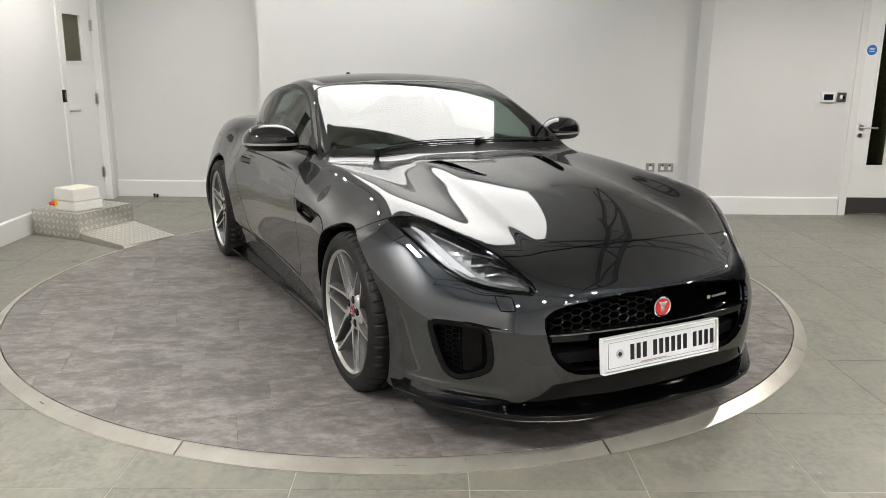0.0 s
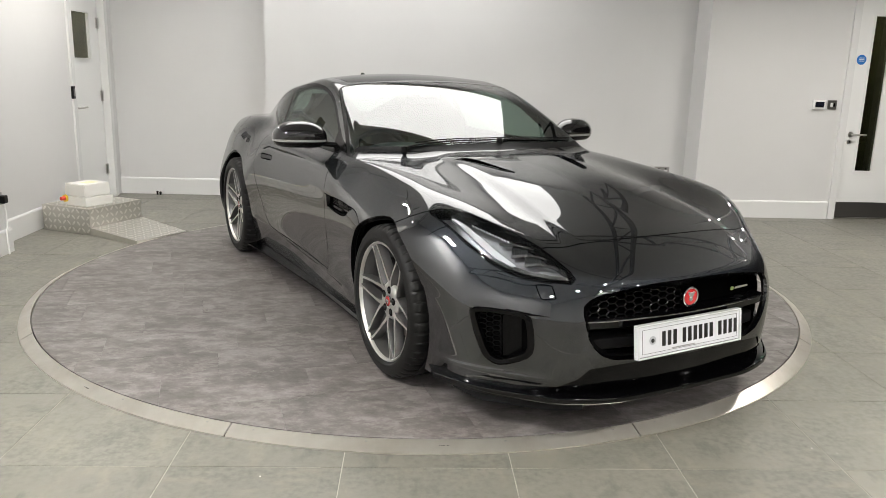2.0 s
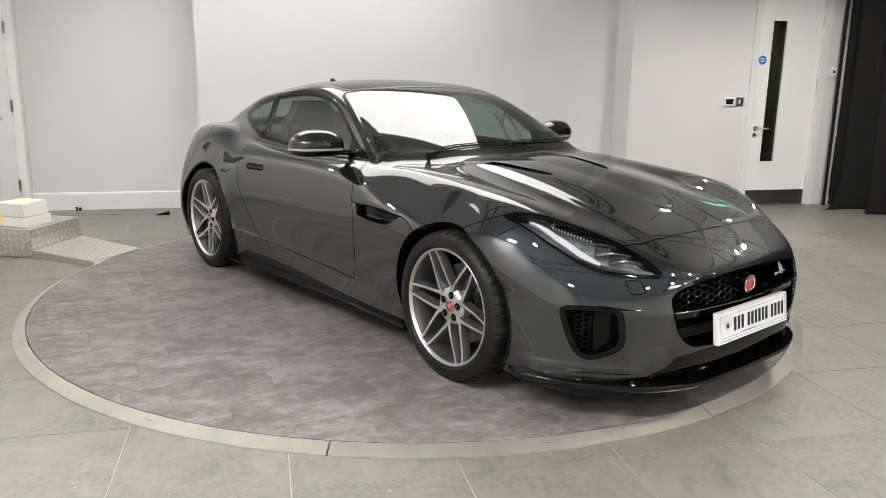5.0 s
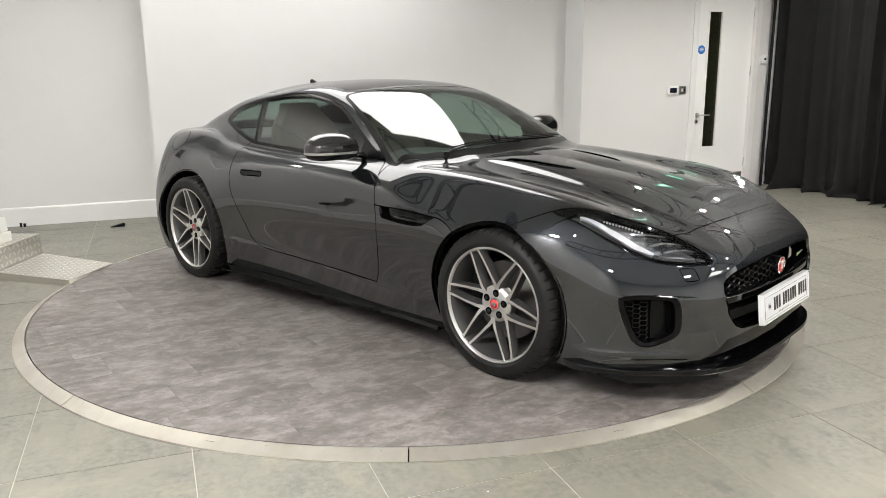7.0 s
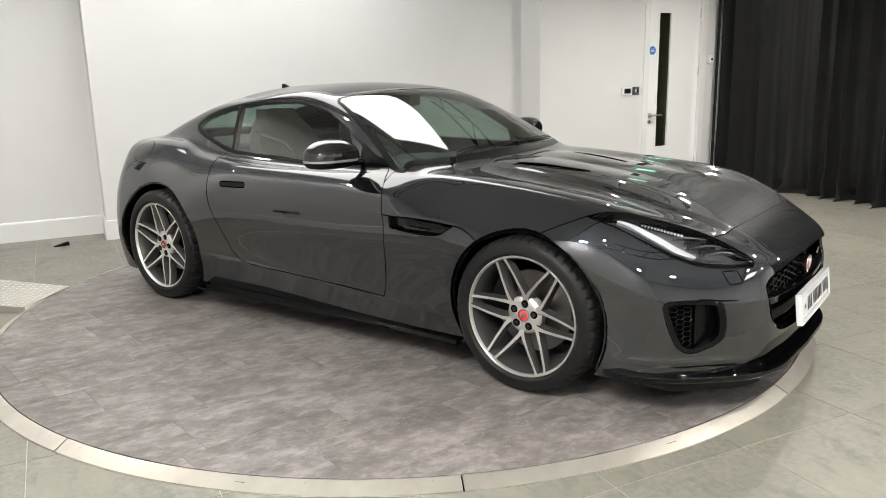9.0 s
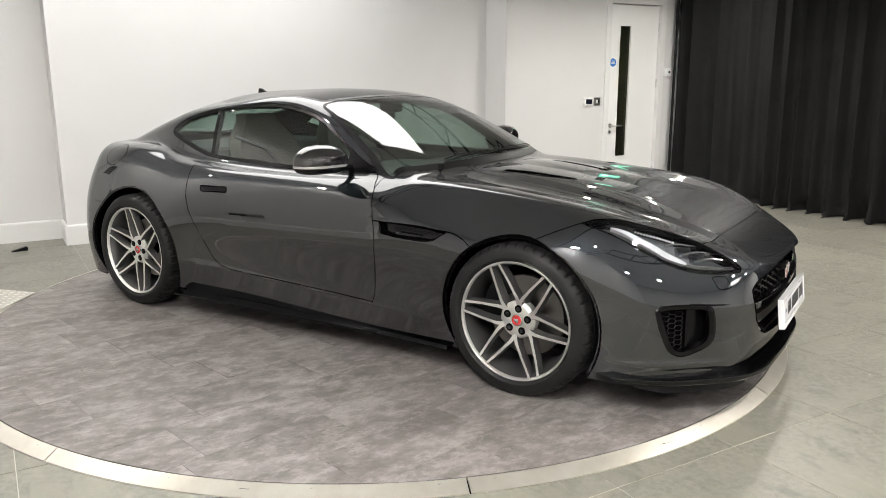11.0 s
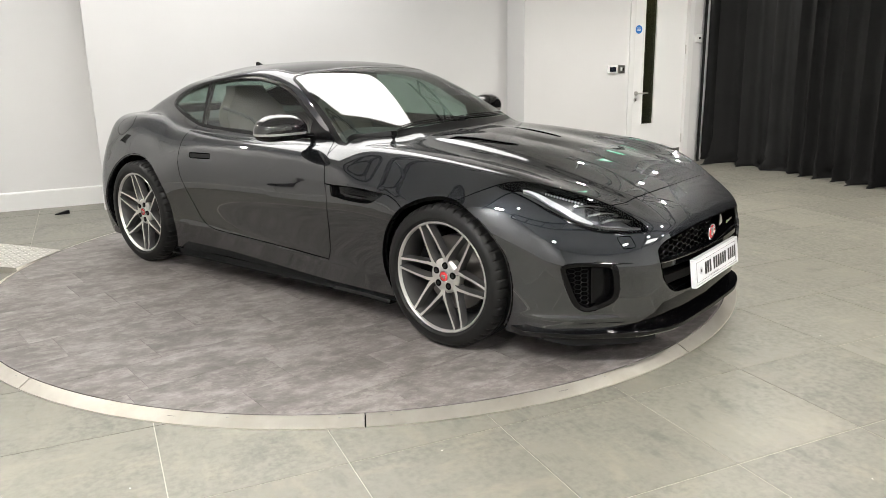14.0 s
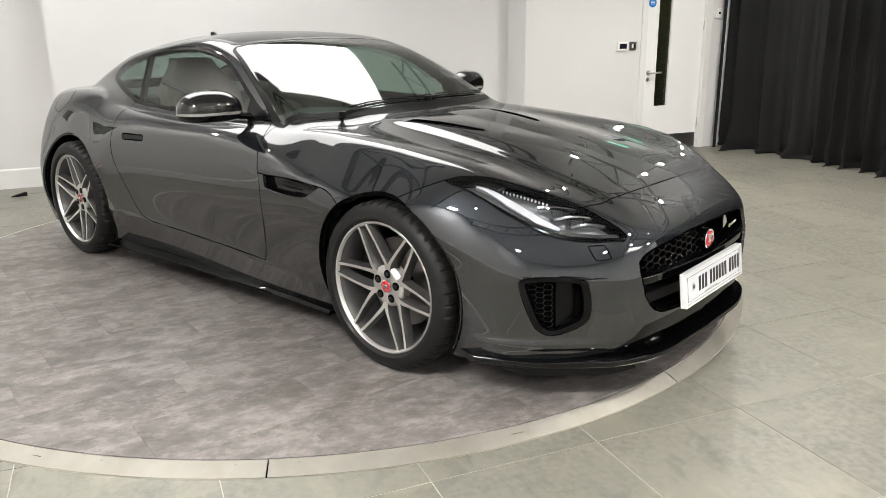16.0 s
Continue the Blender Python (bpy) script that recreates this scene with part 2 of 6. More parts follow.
def add_tube(bm, pts, radius, n=8):
    """A round bar along a run of points; radius may be one number or one per point."""
    pts = [Vector(p) for p in pts]
    rad = radius if isinstance(radius, (list, tuple)) else [radius] * len(pts)
    rings = []
    up = None
    for i, p in enumerate(pts):
        d = (pts[min(i + 1, len(pts) - 1)] - pts[max(i - 1, 0)]).normalized()
        if up is None:
            up = Vector((0, 0, 1)) if abs(d.z) < 0.9 else Vector((1, 0, 0))
        s = d.cross(up).normalized()
        up = s.cross(d).normalized()
        rings.append([bm.verts.new(p + rad[i] * (math.cos(2 * math.pi * k / n) * s + math.sin(2 * math.pi * k / n) * up)) for k in range(n)])
    for a, b in zip(rings, rings[1:]):
        for k in range(n):
            j = (k + 1) % n
            bm.faces.new((a[k], a[j], b[j], b[k]))
    bm.faces.new(rings[0][::-1])
    bm.faces.new(rings[-1])


def fix_normals(bm):
    bmesh.ops.recalc_face_normals(bm, faces=bm.faces)
    return bm


def closed_curve(pts, sub=5):
    """Smooth closed run through the given 2D points (Catmull-Rom)."""
    P = np.array(pts, float)
    n = len(P)
    out = []
    for i in range(n):
        p0, p1, p2, p3 = P[i - 1], P[i], P[(i + 1) % n], P[(i + 2) % n]
        for k in range(sub):
            t = k / sub
            out.append(0.5 * (2 * p1 + (p2 - p0) * t + (2 * p0 - 5 * p1 + 4 * p2 - p3) * t * t + (3 * p1 - p0 - 3 * p2 + p3) * t ** 3))
    return [tuple(p) for p in out]


def rounded(pts, r, seg=4):
    """A closed outline with its corners rounded; r is one radius or one per corner."""
    P = [Vector(p) for p in pts]
    n = len(P)
    rs = r if isinstance(r, (list, tuple)) else [r] * n
    out = []
    for i in range(n):
        p, a, b = P[i], P[i - 1], P[(i + 1) % n]
        u, w = (a - p), (b - p)
        lu, lw = u.length, w.length
        d = min(rs[i], 0.45 * lu, 0.45 * lw)
        if d < 1e-4:
            out.append(tuple(p))
            continue
        s, e = p + u * (d / lu), p + w * (d / lw)
        for k in range(seg + 1):
            t = k / seg
            out.append(tuple((1 - t) ** 2 * s + 2 * t * (1 - t) * p + t * t * e))
    return out


class Spline:
    """Natural cubic spline through (x, value) knots, held flat in slope beyond the ends."""
    def __init__(self, knots):
        k = np.array(sorted(knots), float)
        self.x, self.y = k[:, 0], k[:, 1]
        n = len(k)
        h = np.diff(self.x)
        A = np.eye(n)
        b = np.zeros(n)
        for i in range(1, n - 1):
            A[i, i - 1:i + 2] = h[i - 1], 2 * (h[i - 1] + h[i]), h[i]
            b[i] = 6 * ((self.y[i + 1] - self.y[i]) / h[i] - (self.y[i] - self.y[i - 1]) / h[i - 1])
        self.m = np.linalg.solve(A, b)
        self.h = h

    def __call__(self, q):
        q = np.asarray(q, float)
        i = np.clip(np.searchsorted(self.x, q) - 1, 0, len(self.h) - 1)
        qc = np.clip(q, self.x[0], self.x[-1])
        h, x0, x1 = self.h[i], self.x[i], self.x[i + 1]
        a, b = (x1 - qc) / h, (qc - x0) / h
        v = a * self.y[i] + b * self.y[i + 1] + ((a ** 3 - a) * self.m[i] + (b ** 3 - b) * self.m[i + 1]) * h * h / 6
        s0 = (self.y[1] - self.y[0]) / self.h[0] - self.h[0] * self.m[1] / 6
        s1 = (self.y[-1] - self.y[-2]) / self.h[-1] + self.h[-1] * self.m[-2] / 6
        return v + np.where(q < self.x[0], (q - self.x[0]) * s0, 0) + np.where(q > self.x[-1], (q - self.x[-1]) * s1, 0)


def smax(a, b, k):
    h = np.maximum(k - np.abs(a - b), 0) / k
    return np.maximum(a, b) + h * h * k * 0.25


def smin(a, b, k):
    return -smax(-a, -b, k)

# ---------- the room ----------
FLOOR = -0.03
TOP = 3.0
X0, X1, Y0, YL, YM, YR = -3.25, 5.35, -5.2, 8.0, 7.65, 7.28
TC, RIN, ROUT = (-0.157, 4.743), 2.253, 2.313


def wall(name, lo, hi, material=None):
    ob = part(name, box(lo, hi), material or M_WALL)
    return tagged(ob, "smooth white painted plaster wall", "wall", kind="structure")


base = part("floor", box((X0 - 0.3, Y0 - 0.3, FLOOR - 0.25), (X1 + 0.6, YL + 0.3, FLOOR - 0.0022)), M_GROUT)
tagged(base, "grey slate-look porcelain tiled showroom floor", "floor", kind="structure")
wall("wall_north_west", (X0 - 0.2, YL, FLOOR - 0.2), (-1.67, YL + 0.2, TOP))
wall("wall_north", (-1.67, YM, FLOOR - 0.2), (2.52, YL + 0.2, TOP))
DR0, DR1, DRT = 3.93, 4.69, 2.14          # doorway in the north-east wall
wall("wall_north_east", (2.52, YR, FLOOR - 0.2), (DR0 - 0.01, YL + 0.2, TOP))
wall("wall_north_east_end", (DR1 + 0.01, YR, FLOOR - 0.2), (X1, YL + 0.2, TOP))
wall("wall_north_east_head", (DR0 - 0.01, YR, DRT + 0.01), (DR1 + 0.01, YL + 0.2, TOP))
wall("wall_east", (X1, Y0, FLOOR - 0.2), (X1 + 0.2, YL + 0.2, TOP))
DL0, DL1 = 7.04, 7.80                     # doorway in the west wall
wall("wall_west", (X0 - 0.2, Y0, FLOOR - 0.2), (X0, DL0 - 0.01, TOP))
wall("wall_west_end", (X0 - 0.105, DL1 + 0.01, FLOOR - 0.2), (X0, YL, TOP))
wall("wall_west_head", (X0 - 0.2, DL0 - 0.01, DRT + 0.01), (X0, DL1 + 0.01, TOP))
wall("wall_west_pier", (X0, 4.6, FLOOR - 0.2), (-3.09, 5.38, TOP))
# Unseen wall that closes the room; its grey is chosen for what the car reflects.
M_BACK = paint_wall("grey_wall_paint", (0.62, 0.62, 0.615), (0.57, 0.57, 0.565))
south = wall("wall_south", (X0 - 0.2, Y0 - 0.2, FLOOR - 0.2), (X1 + 0.2, Y0, TOP), M_BACK)
tagged(south, "plain unseen wall, its grey set for the car's reflections", "wall")
ceil = part("ceiling", box((X0 - 0.2, Y0 - 0.2, TOP), (X1 + 0.2, YL + 0.2, TOP + 0.2)), M_CEIL)
tagged(ceil, "grey-white painted flat ceiling", "ceiling", kind="structure")



def ceiling_panel(x0, y0, x1, y1, power):
    z = TOP - 0.10
    thing = empty("ceiling_light", pose((x0 + x1) / 2, (y0 + y1) / 2, z))
    w, d = (x1 - x0) / 2, (y1 - y0) / 2
    bm = bmesh.new()
    for lo, hi in (((-w, -d, 0), (w, -d + 0.03, 0.10)), ((-w, d - 0.03, 0), (w, d, 0.10)), ((-w, -d + 0.03, 0), (-w + 0.03, d - 0.03, 0.10)), ((w - 0.03, -d + 0.03, 0), (w, d - 0.03, 0.10))):
        add_box(bm, lo, hi, 0.004)
    part("frame", bm, M_TRIM, thing)
    part("diffuser", box((-w + 0.03, -d + 0.03, 0.006), (w - 0.03, d - 0.03, 0.02)), emission("light_panel", (1.0, 0.985, 0.955), power), thing)
    return tagged(thing, "white glowing ceiling light, out of view, set for light and reflections", "ceiling light", "ceiling lights")


ceiling_panel(-1.95, 5.07, 1.22, 7.35, 4.1)
# Unseen fittings added to light the foreground and give the paint its glints.
ceiling_panel(-2.85, 1.2, -2.5, 1.8, 380.0)
for x in (-2.3, -0.1, 2.1, 4.1):
    ceiling_panel(x, -2.4, x + 0.28, -2.12, 600.0)
# Added panel for the bright reflection on the bumper's corner; its source is unseen.
ceiling_panel(2.3, -4.3, 3.9, -3.1, 9.0)

# turntable deck and ring
bm = bmesh.new()
add_lathe(bm, [(0.01, -0.012), (RIN - 0.006, -0.012), (RIN - 0.006, -0.2)], 160, "Z")
table = part("turntable", fix_normals(bm), M_VOID, m=Matrix.Translation((TC[0], TC[1], 0)))
tagged(table, "round car turntable deck covered in mottled grey stone vinyl tiles", "turntable")

# ---------- the sports car ----------
# car frame: x ahead from the front axle, y to its left, z up from the deck
CAR = empty("car", pose(0.453, 3.474, 0.0, 0, 0, -63.9))
tagged(CAR, "dark grey metallic two-door sports coupe on the turntable", "car")
FA, WB, HUB = -0.022, -2.592, 0.335

SX = (0.92, 0.80, 0.65, 0.45, 0.25, 0.0, -0.4, -0.8, -1.4, -2.0, -2.4, -2.62, -3.0, -3.4, -3.6)


def along(*v):
    return Spline(list(zip(SX, v)))


# heights of the bonnet, shoulder and deck at seven distances from the middle
H_Y = (0.0, 0.28, 0.52, 0.70, 0.748, 0.80, 0.92)
H_S = (along(.573, .642, .708, .765, .81, .849, .891, .904, .898, .906, .9026, .9267, .9392, .946, .941),
       along(.568, .639, .705, .762, .809, .85, .89, .902, .898, .906, .9102, .9329, .9381, .942, .9415),
       along(.555, .615, .697, .754, .794, .831, .87, .889, .888, .9, .9131, .9396, .9415, .9424, .9371),
       along(.528, .588, .69, .766, .813, .842, .873, .885, .881, .887, .9121, .9475, .9416, .9111, .8743),
       along(.5199, .5752, .6775, .7559, .8049, .8314, .8624, .8769, .8698, .8758, .9083, .9446, .9336, .8972, .8596),
       along(.491, .53, .633, .72, .776, .794, .825, .848, .853, .859, .8987, .9323, .9081, .8695, .8365),
       along(.442, .462, .539, .597, .655, .682, .719, .759, .773, .771, .8215, .8546, .8203, .78, .7484))
# half widths at five heights
WX = (0.5, 0.36, 0.0, -0.4, -0.8, -1.3, -1.9, -2.3, -2.62, -3.0, -3.3, -3.58)
W_Z = (0.12, 0.30, 0.50, 0.70, 0.85)
W_S = [Spline(list(zip(WX, v))) for v in (
    (.907, .879, .846, .824, .817, .813, .818, .843, .865, .865, .81, .73),
    (.949, .927, .911, .877, .854, .845, .858, .895, .928, .922, .865, .79),
    (.954, .941, .937, .906, .88, .87, .883, .9175, .9413, .9279, .8643, .7746),
    (.887, .904, .928, .908, .881, .87, .882, .9121, .9214, .8872, .8254, .7388),
    (.867, .883, .904, .885, .855, .836, .839, .8668, .8857, .8679, .7761, .6421))]
NOSE = Spline([(0, .912), (.2, .905), (.35, .890), (.49, .855), (.58, .795), (.63, .745), (.70, .670), (.79, .555), (.86, .40), (.91, .2), (.97, -.2)])
LAMP_Y = Spline([(.95, .40), (.86, .455), (.80, .505), (.72, .545), (.65, .578), (.55, .645), (.45, .712), (.34, .778), (.25, .83), (.1, .93), (-.1, 1.1), (-.5, 1.5)])
LAMP_Z = Spline([(.95, .56), (.86, .585), (.80, .612), (.72, .662), (.65, .700), (.55, .740), (.45, .768), (.34, .792), (.25, .808), (.1, .83), (-.1, .9), (-.5, 1.1)])
NOSE_Z = Spline([(.08, -.06), (.14, -.042), (.22, -.018), (.32, -.003), (.42, 0), (.52, 0), (.62, -.014), (.75, -.05)])
ROOF = Spline([(-0.2, 0.669), (-0.4, 0.813), (-0.6, 0.930), (-0.8, 1.036), (-1, 1.130), (-1.2, 1.208), (-1.4, 1.257), (-1.6, 1.280), (-1.8, 1.282), (-2.05, 1.273), (-2.3, 1.254), (-2.6, 1.175), (-2.9, 1.075), (-3.2, 0.970), (-3.45, 0.910), (-3.6, 0.868)])
CABIN_W = Spline([(-0.6, 0.740), (-0.9, 0.744), (-1.3, 0.748), (-1.8, 0.733), (-2.2, 0.721), (-2.6, 0.651), (-3, 0.553), (-3.4, 0.454), (-3.6, 0.415)])


def across(levels, curves, x, q):
    """Cubic (through the levels) of the curve values at x."""
    V = [c(x) for c in curves]
    L = np.array(levels)
    n = len(L)
    h = np.diff(L)
    A = np.eye(n)
    for i in range(1, n - 1):
        A[i, i - 1:i + 2] = h[i - 1], 2 * (h[i - 1] + h[i]), h[i]
    inv = np.linalg.inv(A)
    B = [np.zeros_like(V[0])] + [6 * ((V[i + 1] - V[i]) / h[i] - (V[i] - V[i - 1]) / h[i - 1]) for i in range(1, n - 1)] + [np.zeros_like(V[0])]
    Mm = np.stack([sum(inv[r, c] * B[c] for c in range(n)) for r in range(n)])
    V = np.stack(V)
    i = np.clip(np.searchsorted(L, q) - 1, 0, n - 2)
    qc = np.clip(q, L[0], L[-1])
    idx = np.arange(len(q))
    hh = h[i]
    a, b = (L[i + 1] - qc) / hh, (qc - L[i]) / hh
    v = a * V[i, idx] + b * V[i + 1, idx] + ((a ** 3 - a) * Mm[i, idx] + (b ** 3 - b) * Mm[i + 1, idx]) * hh * hh / 6
    s1 = (V[-1] - V[-2]) / h[-1] + h[-1] * Mm[-2] / 6
    return v + np.where(q > L[-1], (q - L[-1]) * s1, 0)


def step(x, a, b):
    t = np.clip((x - a) / (b - a), 0, 1)
    return t * t * (3 - 2 * t)


def top_height(x, y):
    h = across(H_Y, H_S, x, y)
    ridge = Spline([(.9, .40), (.6, .42), (.2, .40), (-.4, .36), (-.8, .34)])(x)
    h = h + 0.009 * (1 - step(y, ridge - 0.045, ridge + 0.03)) * step(x, -0.75, -0.3) * (1 - step(x, 0.62, 0.86))
    return h


def body_field(P):
    """Below nought inside the body, above nought outside."""
    x, y, z = P[:, 0], np.abs(P[:, 1]) * 1.02, P[:, 2]
    top = (z - top_height(x, y)) * 0.95
    # tight crest along the front wing, with a flatter flank below it
    crest = 0.735 * (y - 0.748) + 0.678 * (z - top_height(x, np.full_like(y, 0.748)) - 0.0035)
    top = smax(top, crest - 0.06 * (1 - step(x, -1.0, -0.45) * (1 - step(x, -0.10, 0.60))), 0.014)
    w = across(W_Z, W_S, x, z)
    # swage line that runs back from the side vent, and the hollow above the sill
    w = w + 0.006 * np.exp(-np.abs(z - 0.713) / 0.03) * step(x, -1.35, -0.75) * (1 - step(x, -0.42, -0.36))
    w = w - 0.005 * np.exp(-((z - 0.43) / 0.11) ** 2) * step(x, -2.35, -1.9) * (1 - step(x, -0.75, -0.35))
    # sill edge, rising towards the rear wheel
    zc = 0.262 - 0.035 * (x + 0.5)
    w = w + 0.013 * np.exp(-np.abs(z - zc) / 0.045) * step(x, -2.3, -2.1) * (1 - step(x, -0.60, -0.40))
    side = y - w
    kf = 0.035 + 0.211 * step(x, -1.9, -2.5)
    low = smax(top, side, kf)
    s = (NOSE(y + 0.002) - NOSE(y - 0.002)) / 0.004
    corner = step(y, 0.45, 0.68)
    tuck = NOSE_Z(z) * np.where(z < 0.47, 1 - corner, 1.0) - corner * 0.075 * np.maximum(0.46 - z, 0)
    nose = (x - NOSE(y) - tuck) / np.sqrt(1 + s * s)
    # the slanting plane that carries the headlamps
    lamp = (z - LAMP_Z(x) + 1.25 * (y - LAMP_Y(x))) / 1.6
    front = smax(nose, lamp + 0.010, 0.07)
    low = smax(low, front, 0.04 + 0.10 * (1 - step(z, 0.46, 0.60)))
    low = low - 0.006 * np.exp(-((z - 0.221) / 0.017) ** 2) * step(x, 0.30, 0.50) * step(y, 0.52, 0.64)
    tail = (-3.45 - x) + 0.417 * y * y + 0.10 * np.maximum(z - 0.74, 0) + 0.05 * step(z, 0.6, 0.85)
    low = smax(low, tail, 0.12)
    xs = x + 0.153 * y * y
    roof = (z - ROOF(xs) + (0.0836 + 0.211 * step(-x, 1.45, 2.4)) * y * y) * 0.9
    dz = z - 0.87
    cab = (y - (CABIN_W(x) - 0.423 * dz - 0.035 * np.maximum(dz, 0) ** 2)) * 0.90
    cabin = smax(roof, cab, 0.038)
    cabin = smax(smax(cabin, 0.7 - z, 0.02), tail, 0.12)
    return smin(low, cabin, 0.02 + 0.012 * step(x, -2.0, -2.6))


def field_normal(P):
    g = np.zeros_like(P)
    for a in range(3):
        d = np.zeros(3)
        d[a] = 0.0015
        g[:, a] = body_field(P + d) - body_field(P - d)
    g /= np.maximum(np.linalg.norm(g, axis=1, keepdims=True), 1e-9)
    return g


def cast(O, D):
    """Where rays from inside leave the body."""
    lo, hi = np.zeros(len(O)), np.full(len(O), 2.2)
    for _ in range(26):
        mid = (lo + hi) / 2
        inside = body_field(O + D * mid[:, None]) < 0
        lo, hi = np.where(inside, mid, lo), np.where(inside, hi, mid)
    return O + D * ((lo + hi) / 2)[:, None]


XF, XB, ZA = 0.15, -3.15, 0.46


def half_skin():
    """Grid of the car's right half: a fan round the nose, slices, a fan round the tail."""
    th = np.concatenate([np.linspace(0, 1.05, 62)[:-1], np.linspace(1.05, 2.12, 84)])
    rows = [(XF, a) for a in np.linspace(0.0, math.pi / 2, 110)[:-1]]
    rows += [(x, math.pi / 2) for x in np.linspace(XF, XB, 232)]
    rows += [(XB, a) for a in np.linspace(math.pi / 2, math.pi, 26)[1:]]
    O, D = [], []
    for x, a in rows:
        for t in th:
            O.append((x, 0.0, ZA))
            D.append((math.cos(a) * math.sin(t), -math.sin(a) * math.sin(t), math.cos(t)))
    V = cast(np.array(O), np.array(D))
    n, m = len(rows), len(th)
    V[np.abs(V[:, 1]) < 1e-6, 1] = 0.0
    bm = bmesh.new()
    vs = [bm.verts.new(p) for p in V]
    for i in range(n - 1):
        for j in range(m - 1):
            bm.faces.new((vs[i * m + j], vs[(i + 1) * m + j], vs[(i + 1) * m + j + 1], vs[i * m + j + 1]))
    bmesh.ops.remove_doubles(bm, verts=bm.verts, dist=1e-5)
    return bm


AX = {"side": (0, 2), "top": (0, 1), "front": (1, 2)}


def inside_outline(P, Q):
    """Even-odd test of points P in the closed outline Q."""
    P, Q = np.asarray(P, float), np.asarray(Q, float)
    r = np.zeros(len(P), bool)
    a = Q
    b = np.roll(Q, -1, axis=0)
    for (x0, y0), (x1, y1) in zip(a, b):
        c = ((y0 > P[:, 1]) != (y1 > P[:, 1]))
        if y1 != y0:
            r ^= c & (P[:, 0] < (x1 - x0) * (P[:, 1] - y0) / (y1 - y0) + x0)
    return r


def cut(bm, outline, view, keep, pid, layer, only=None):
    """Cuts the skin along an outline seen in a view and gives the faces inside it the number pid."""
    u, v = AX[view]
    Q = np.array(outline, float)
    lo, hi = Q.min(0) - 0.03, Q.max(0) + 0.03

    def near(f):
        c = f.calc_center_median()
        return lo[0] < c[u] < hi[0] and lo[1] < c[v] < hi[1] and keep(c)
    pool = [f for f in bm.faces if near(f)]
    for i in range(len(Q)):
        a, b = Q[i], Q[(i + 1) % len(Q)]
        e0, e1 = np.minimum(a, b), np.maximum(a, b)
        hit, rest = [], []
        for f in pool:
            us = [w.co[u] for w in f.verts]
            ws = [w.co[v] for w in f.verts]
            if max(us) < e0[0] - 1e-4 or min(us) > e1[0] + 1e-4 or max(ws) < e0[1] - 1e-4 or min(ws) > e1[1] + 1e-4:
                rest.append(f)
            else:
                hit.append(f)
        if not hit:
            continue
        d = b - a
        if np.hypot(*d) < 1e-6:
            continue
        no, co = [0, 0, 0], [0, 0, 0]
        no[u], no[v] = -d[1], d[0]
        co[u], co[v] = a
        geom = list({x for f in hit for x in (*f.verts, *f.edges)}) + hit
        out = bmesh.ops.bisect_plane(bm, geom=geom, dist=2e-5, plane_co=co, plane_no=Vector(no).normalized())
        pool = rest + list({g for g in out["geom"] if isinstance(g, bmesh.types.BMFace)})
    pool = [f for f in pool if f.is_valid]
    C = np.array([f.calc_center_median() for f in pool])
    if len(C) == 0:
        return
    for f, ins in zip(pool, inside_outline(C[:, (u, v)], Q)):
        if ins and (only is None or f[layer] in only):
            f[layer] = pid


def circle(cx, cz, r, n=72):
    return [(cx + r * math.cos(2 * math.pi * i / n), cz + r * math.sin(2 * math.pi * i / n)) for i in range(n)]


def grow(outline, d):
    """Offsets a closed outline outwards by d."""
    Q = np.array(outline, float)
    area = 0.5 * np.sum(Q[:, 0] * np.roll(Q[:, 1], -1) - np.roll(Q[:, 0], -1) * Q[:, 1])
    t = np.roll(Q, -1, 0) - np.roll(Q, 1, 0)
    n = np.stack([t[:, 1], -t[:, 0]], 1)
    n /= np.maximum(np.linalg.norm(n, axis=1, keepdims=True), 1e-9)
    return [tuple(p) for p in Q + n * d * (1 if area > 0 else -1)]


def right(c):
    return c.y < -0.3


skin = half_skin()
LAY = skin.faces.layers.int.new("pid")
DOOR = [(-.865, .900), (-.835, .855), (-.812, .825), (-.79, .75), (-.777, .655), (-.780, .50), (-.795, .34), (-.812, .288)] + [(-1.14, .298), (-1.49, .305), (-1.70, .310)] + [(-1.81, .315), (-1.88, .330), (-1.94, .372), (-2.015, .50), (-2.078, .62), (-2.105, .72), (-2.118, .79), (-2.135, .85), (-2.145, .885), (-2.125, .912), (-2.085, .925)] + [(-1.6, .908), (-1.1, .895)]
DAYLIGHT = closed_curve([(-.915, .899), (-1.2, .896), (-1.49, .902), (-1.70, .909), (-1.93, .916), (-2.08, .925), (-2.215, .951), (-2.37, .988), (-2.49, 1.018), (-2.525, 1.034), (-2.505, 1.052), (-2.42, 1.092), (-2.27, 1.132), (-2.12, 1.162), (-1.94, 1.185), (-1.75, 1.196), (-1.585, 1.190), (-1.43, 1.166), (-1.32, 1.134), (-1.22, 1.085), (-1.10, 1.010), (-1.0, .950)], 3)
BUMPER = [(.95, .10), (0, .10), (0, .66), (.049, .694), (.122, .729), (.19, .758), (.243, .779), (.30, .80), (.95, .85)]
GRILLE = closed_curve([(-.474, .500), (-.455, .530), (-.41, .552), (-.30, .567), (-.18, .576), (0, .579), (.18, .576), (.30, .567), (.41, .552), (.455, .530), (.474, .500), (.465, .43), (.435, .360), (.36, .308), (.2, .296), (0, .295), (-.2, .296), (-.36, .308), (-.435, .360), (-.465, .43)], 3)
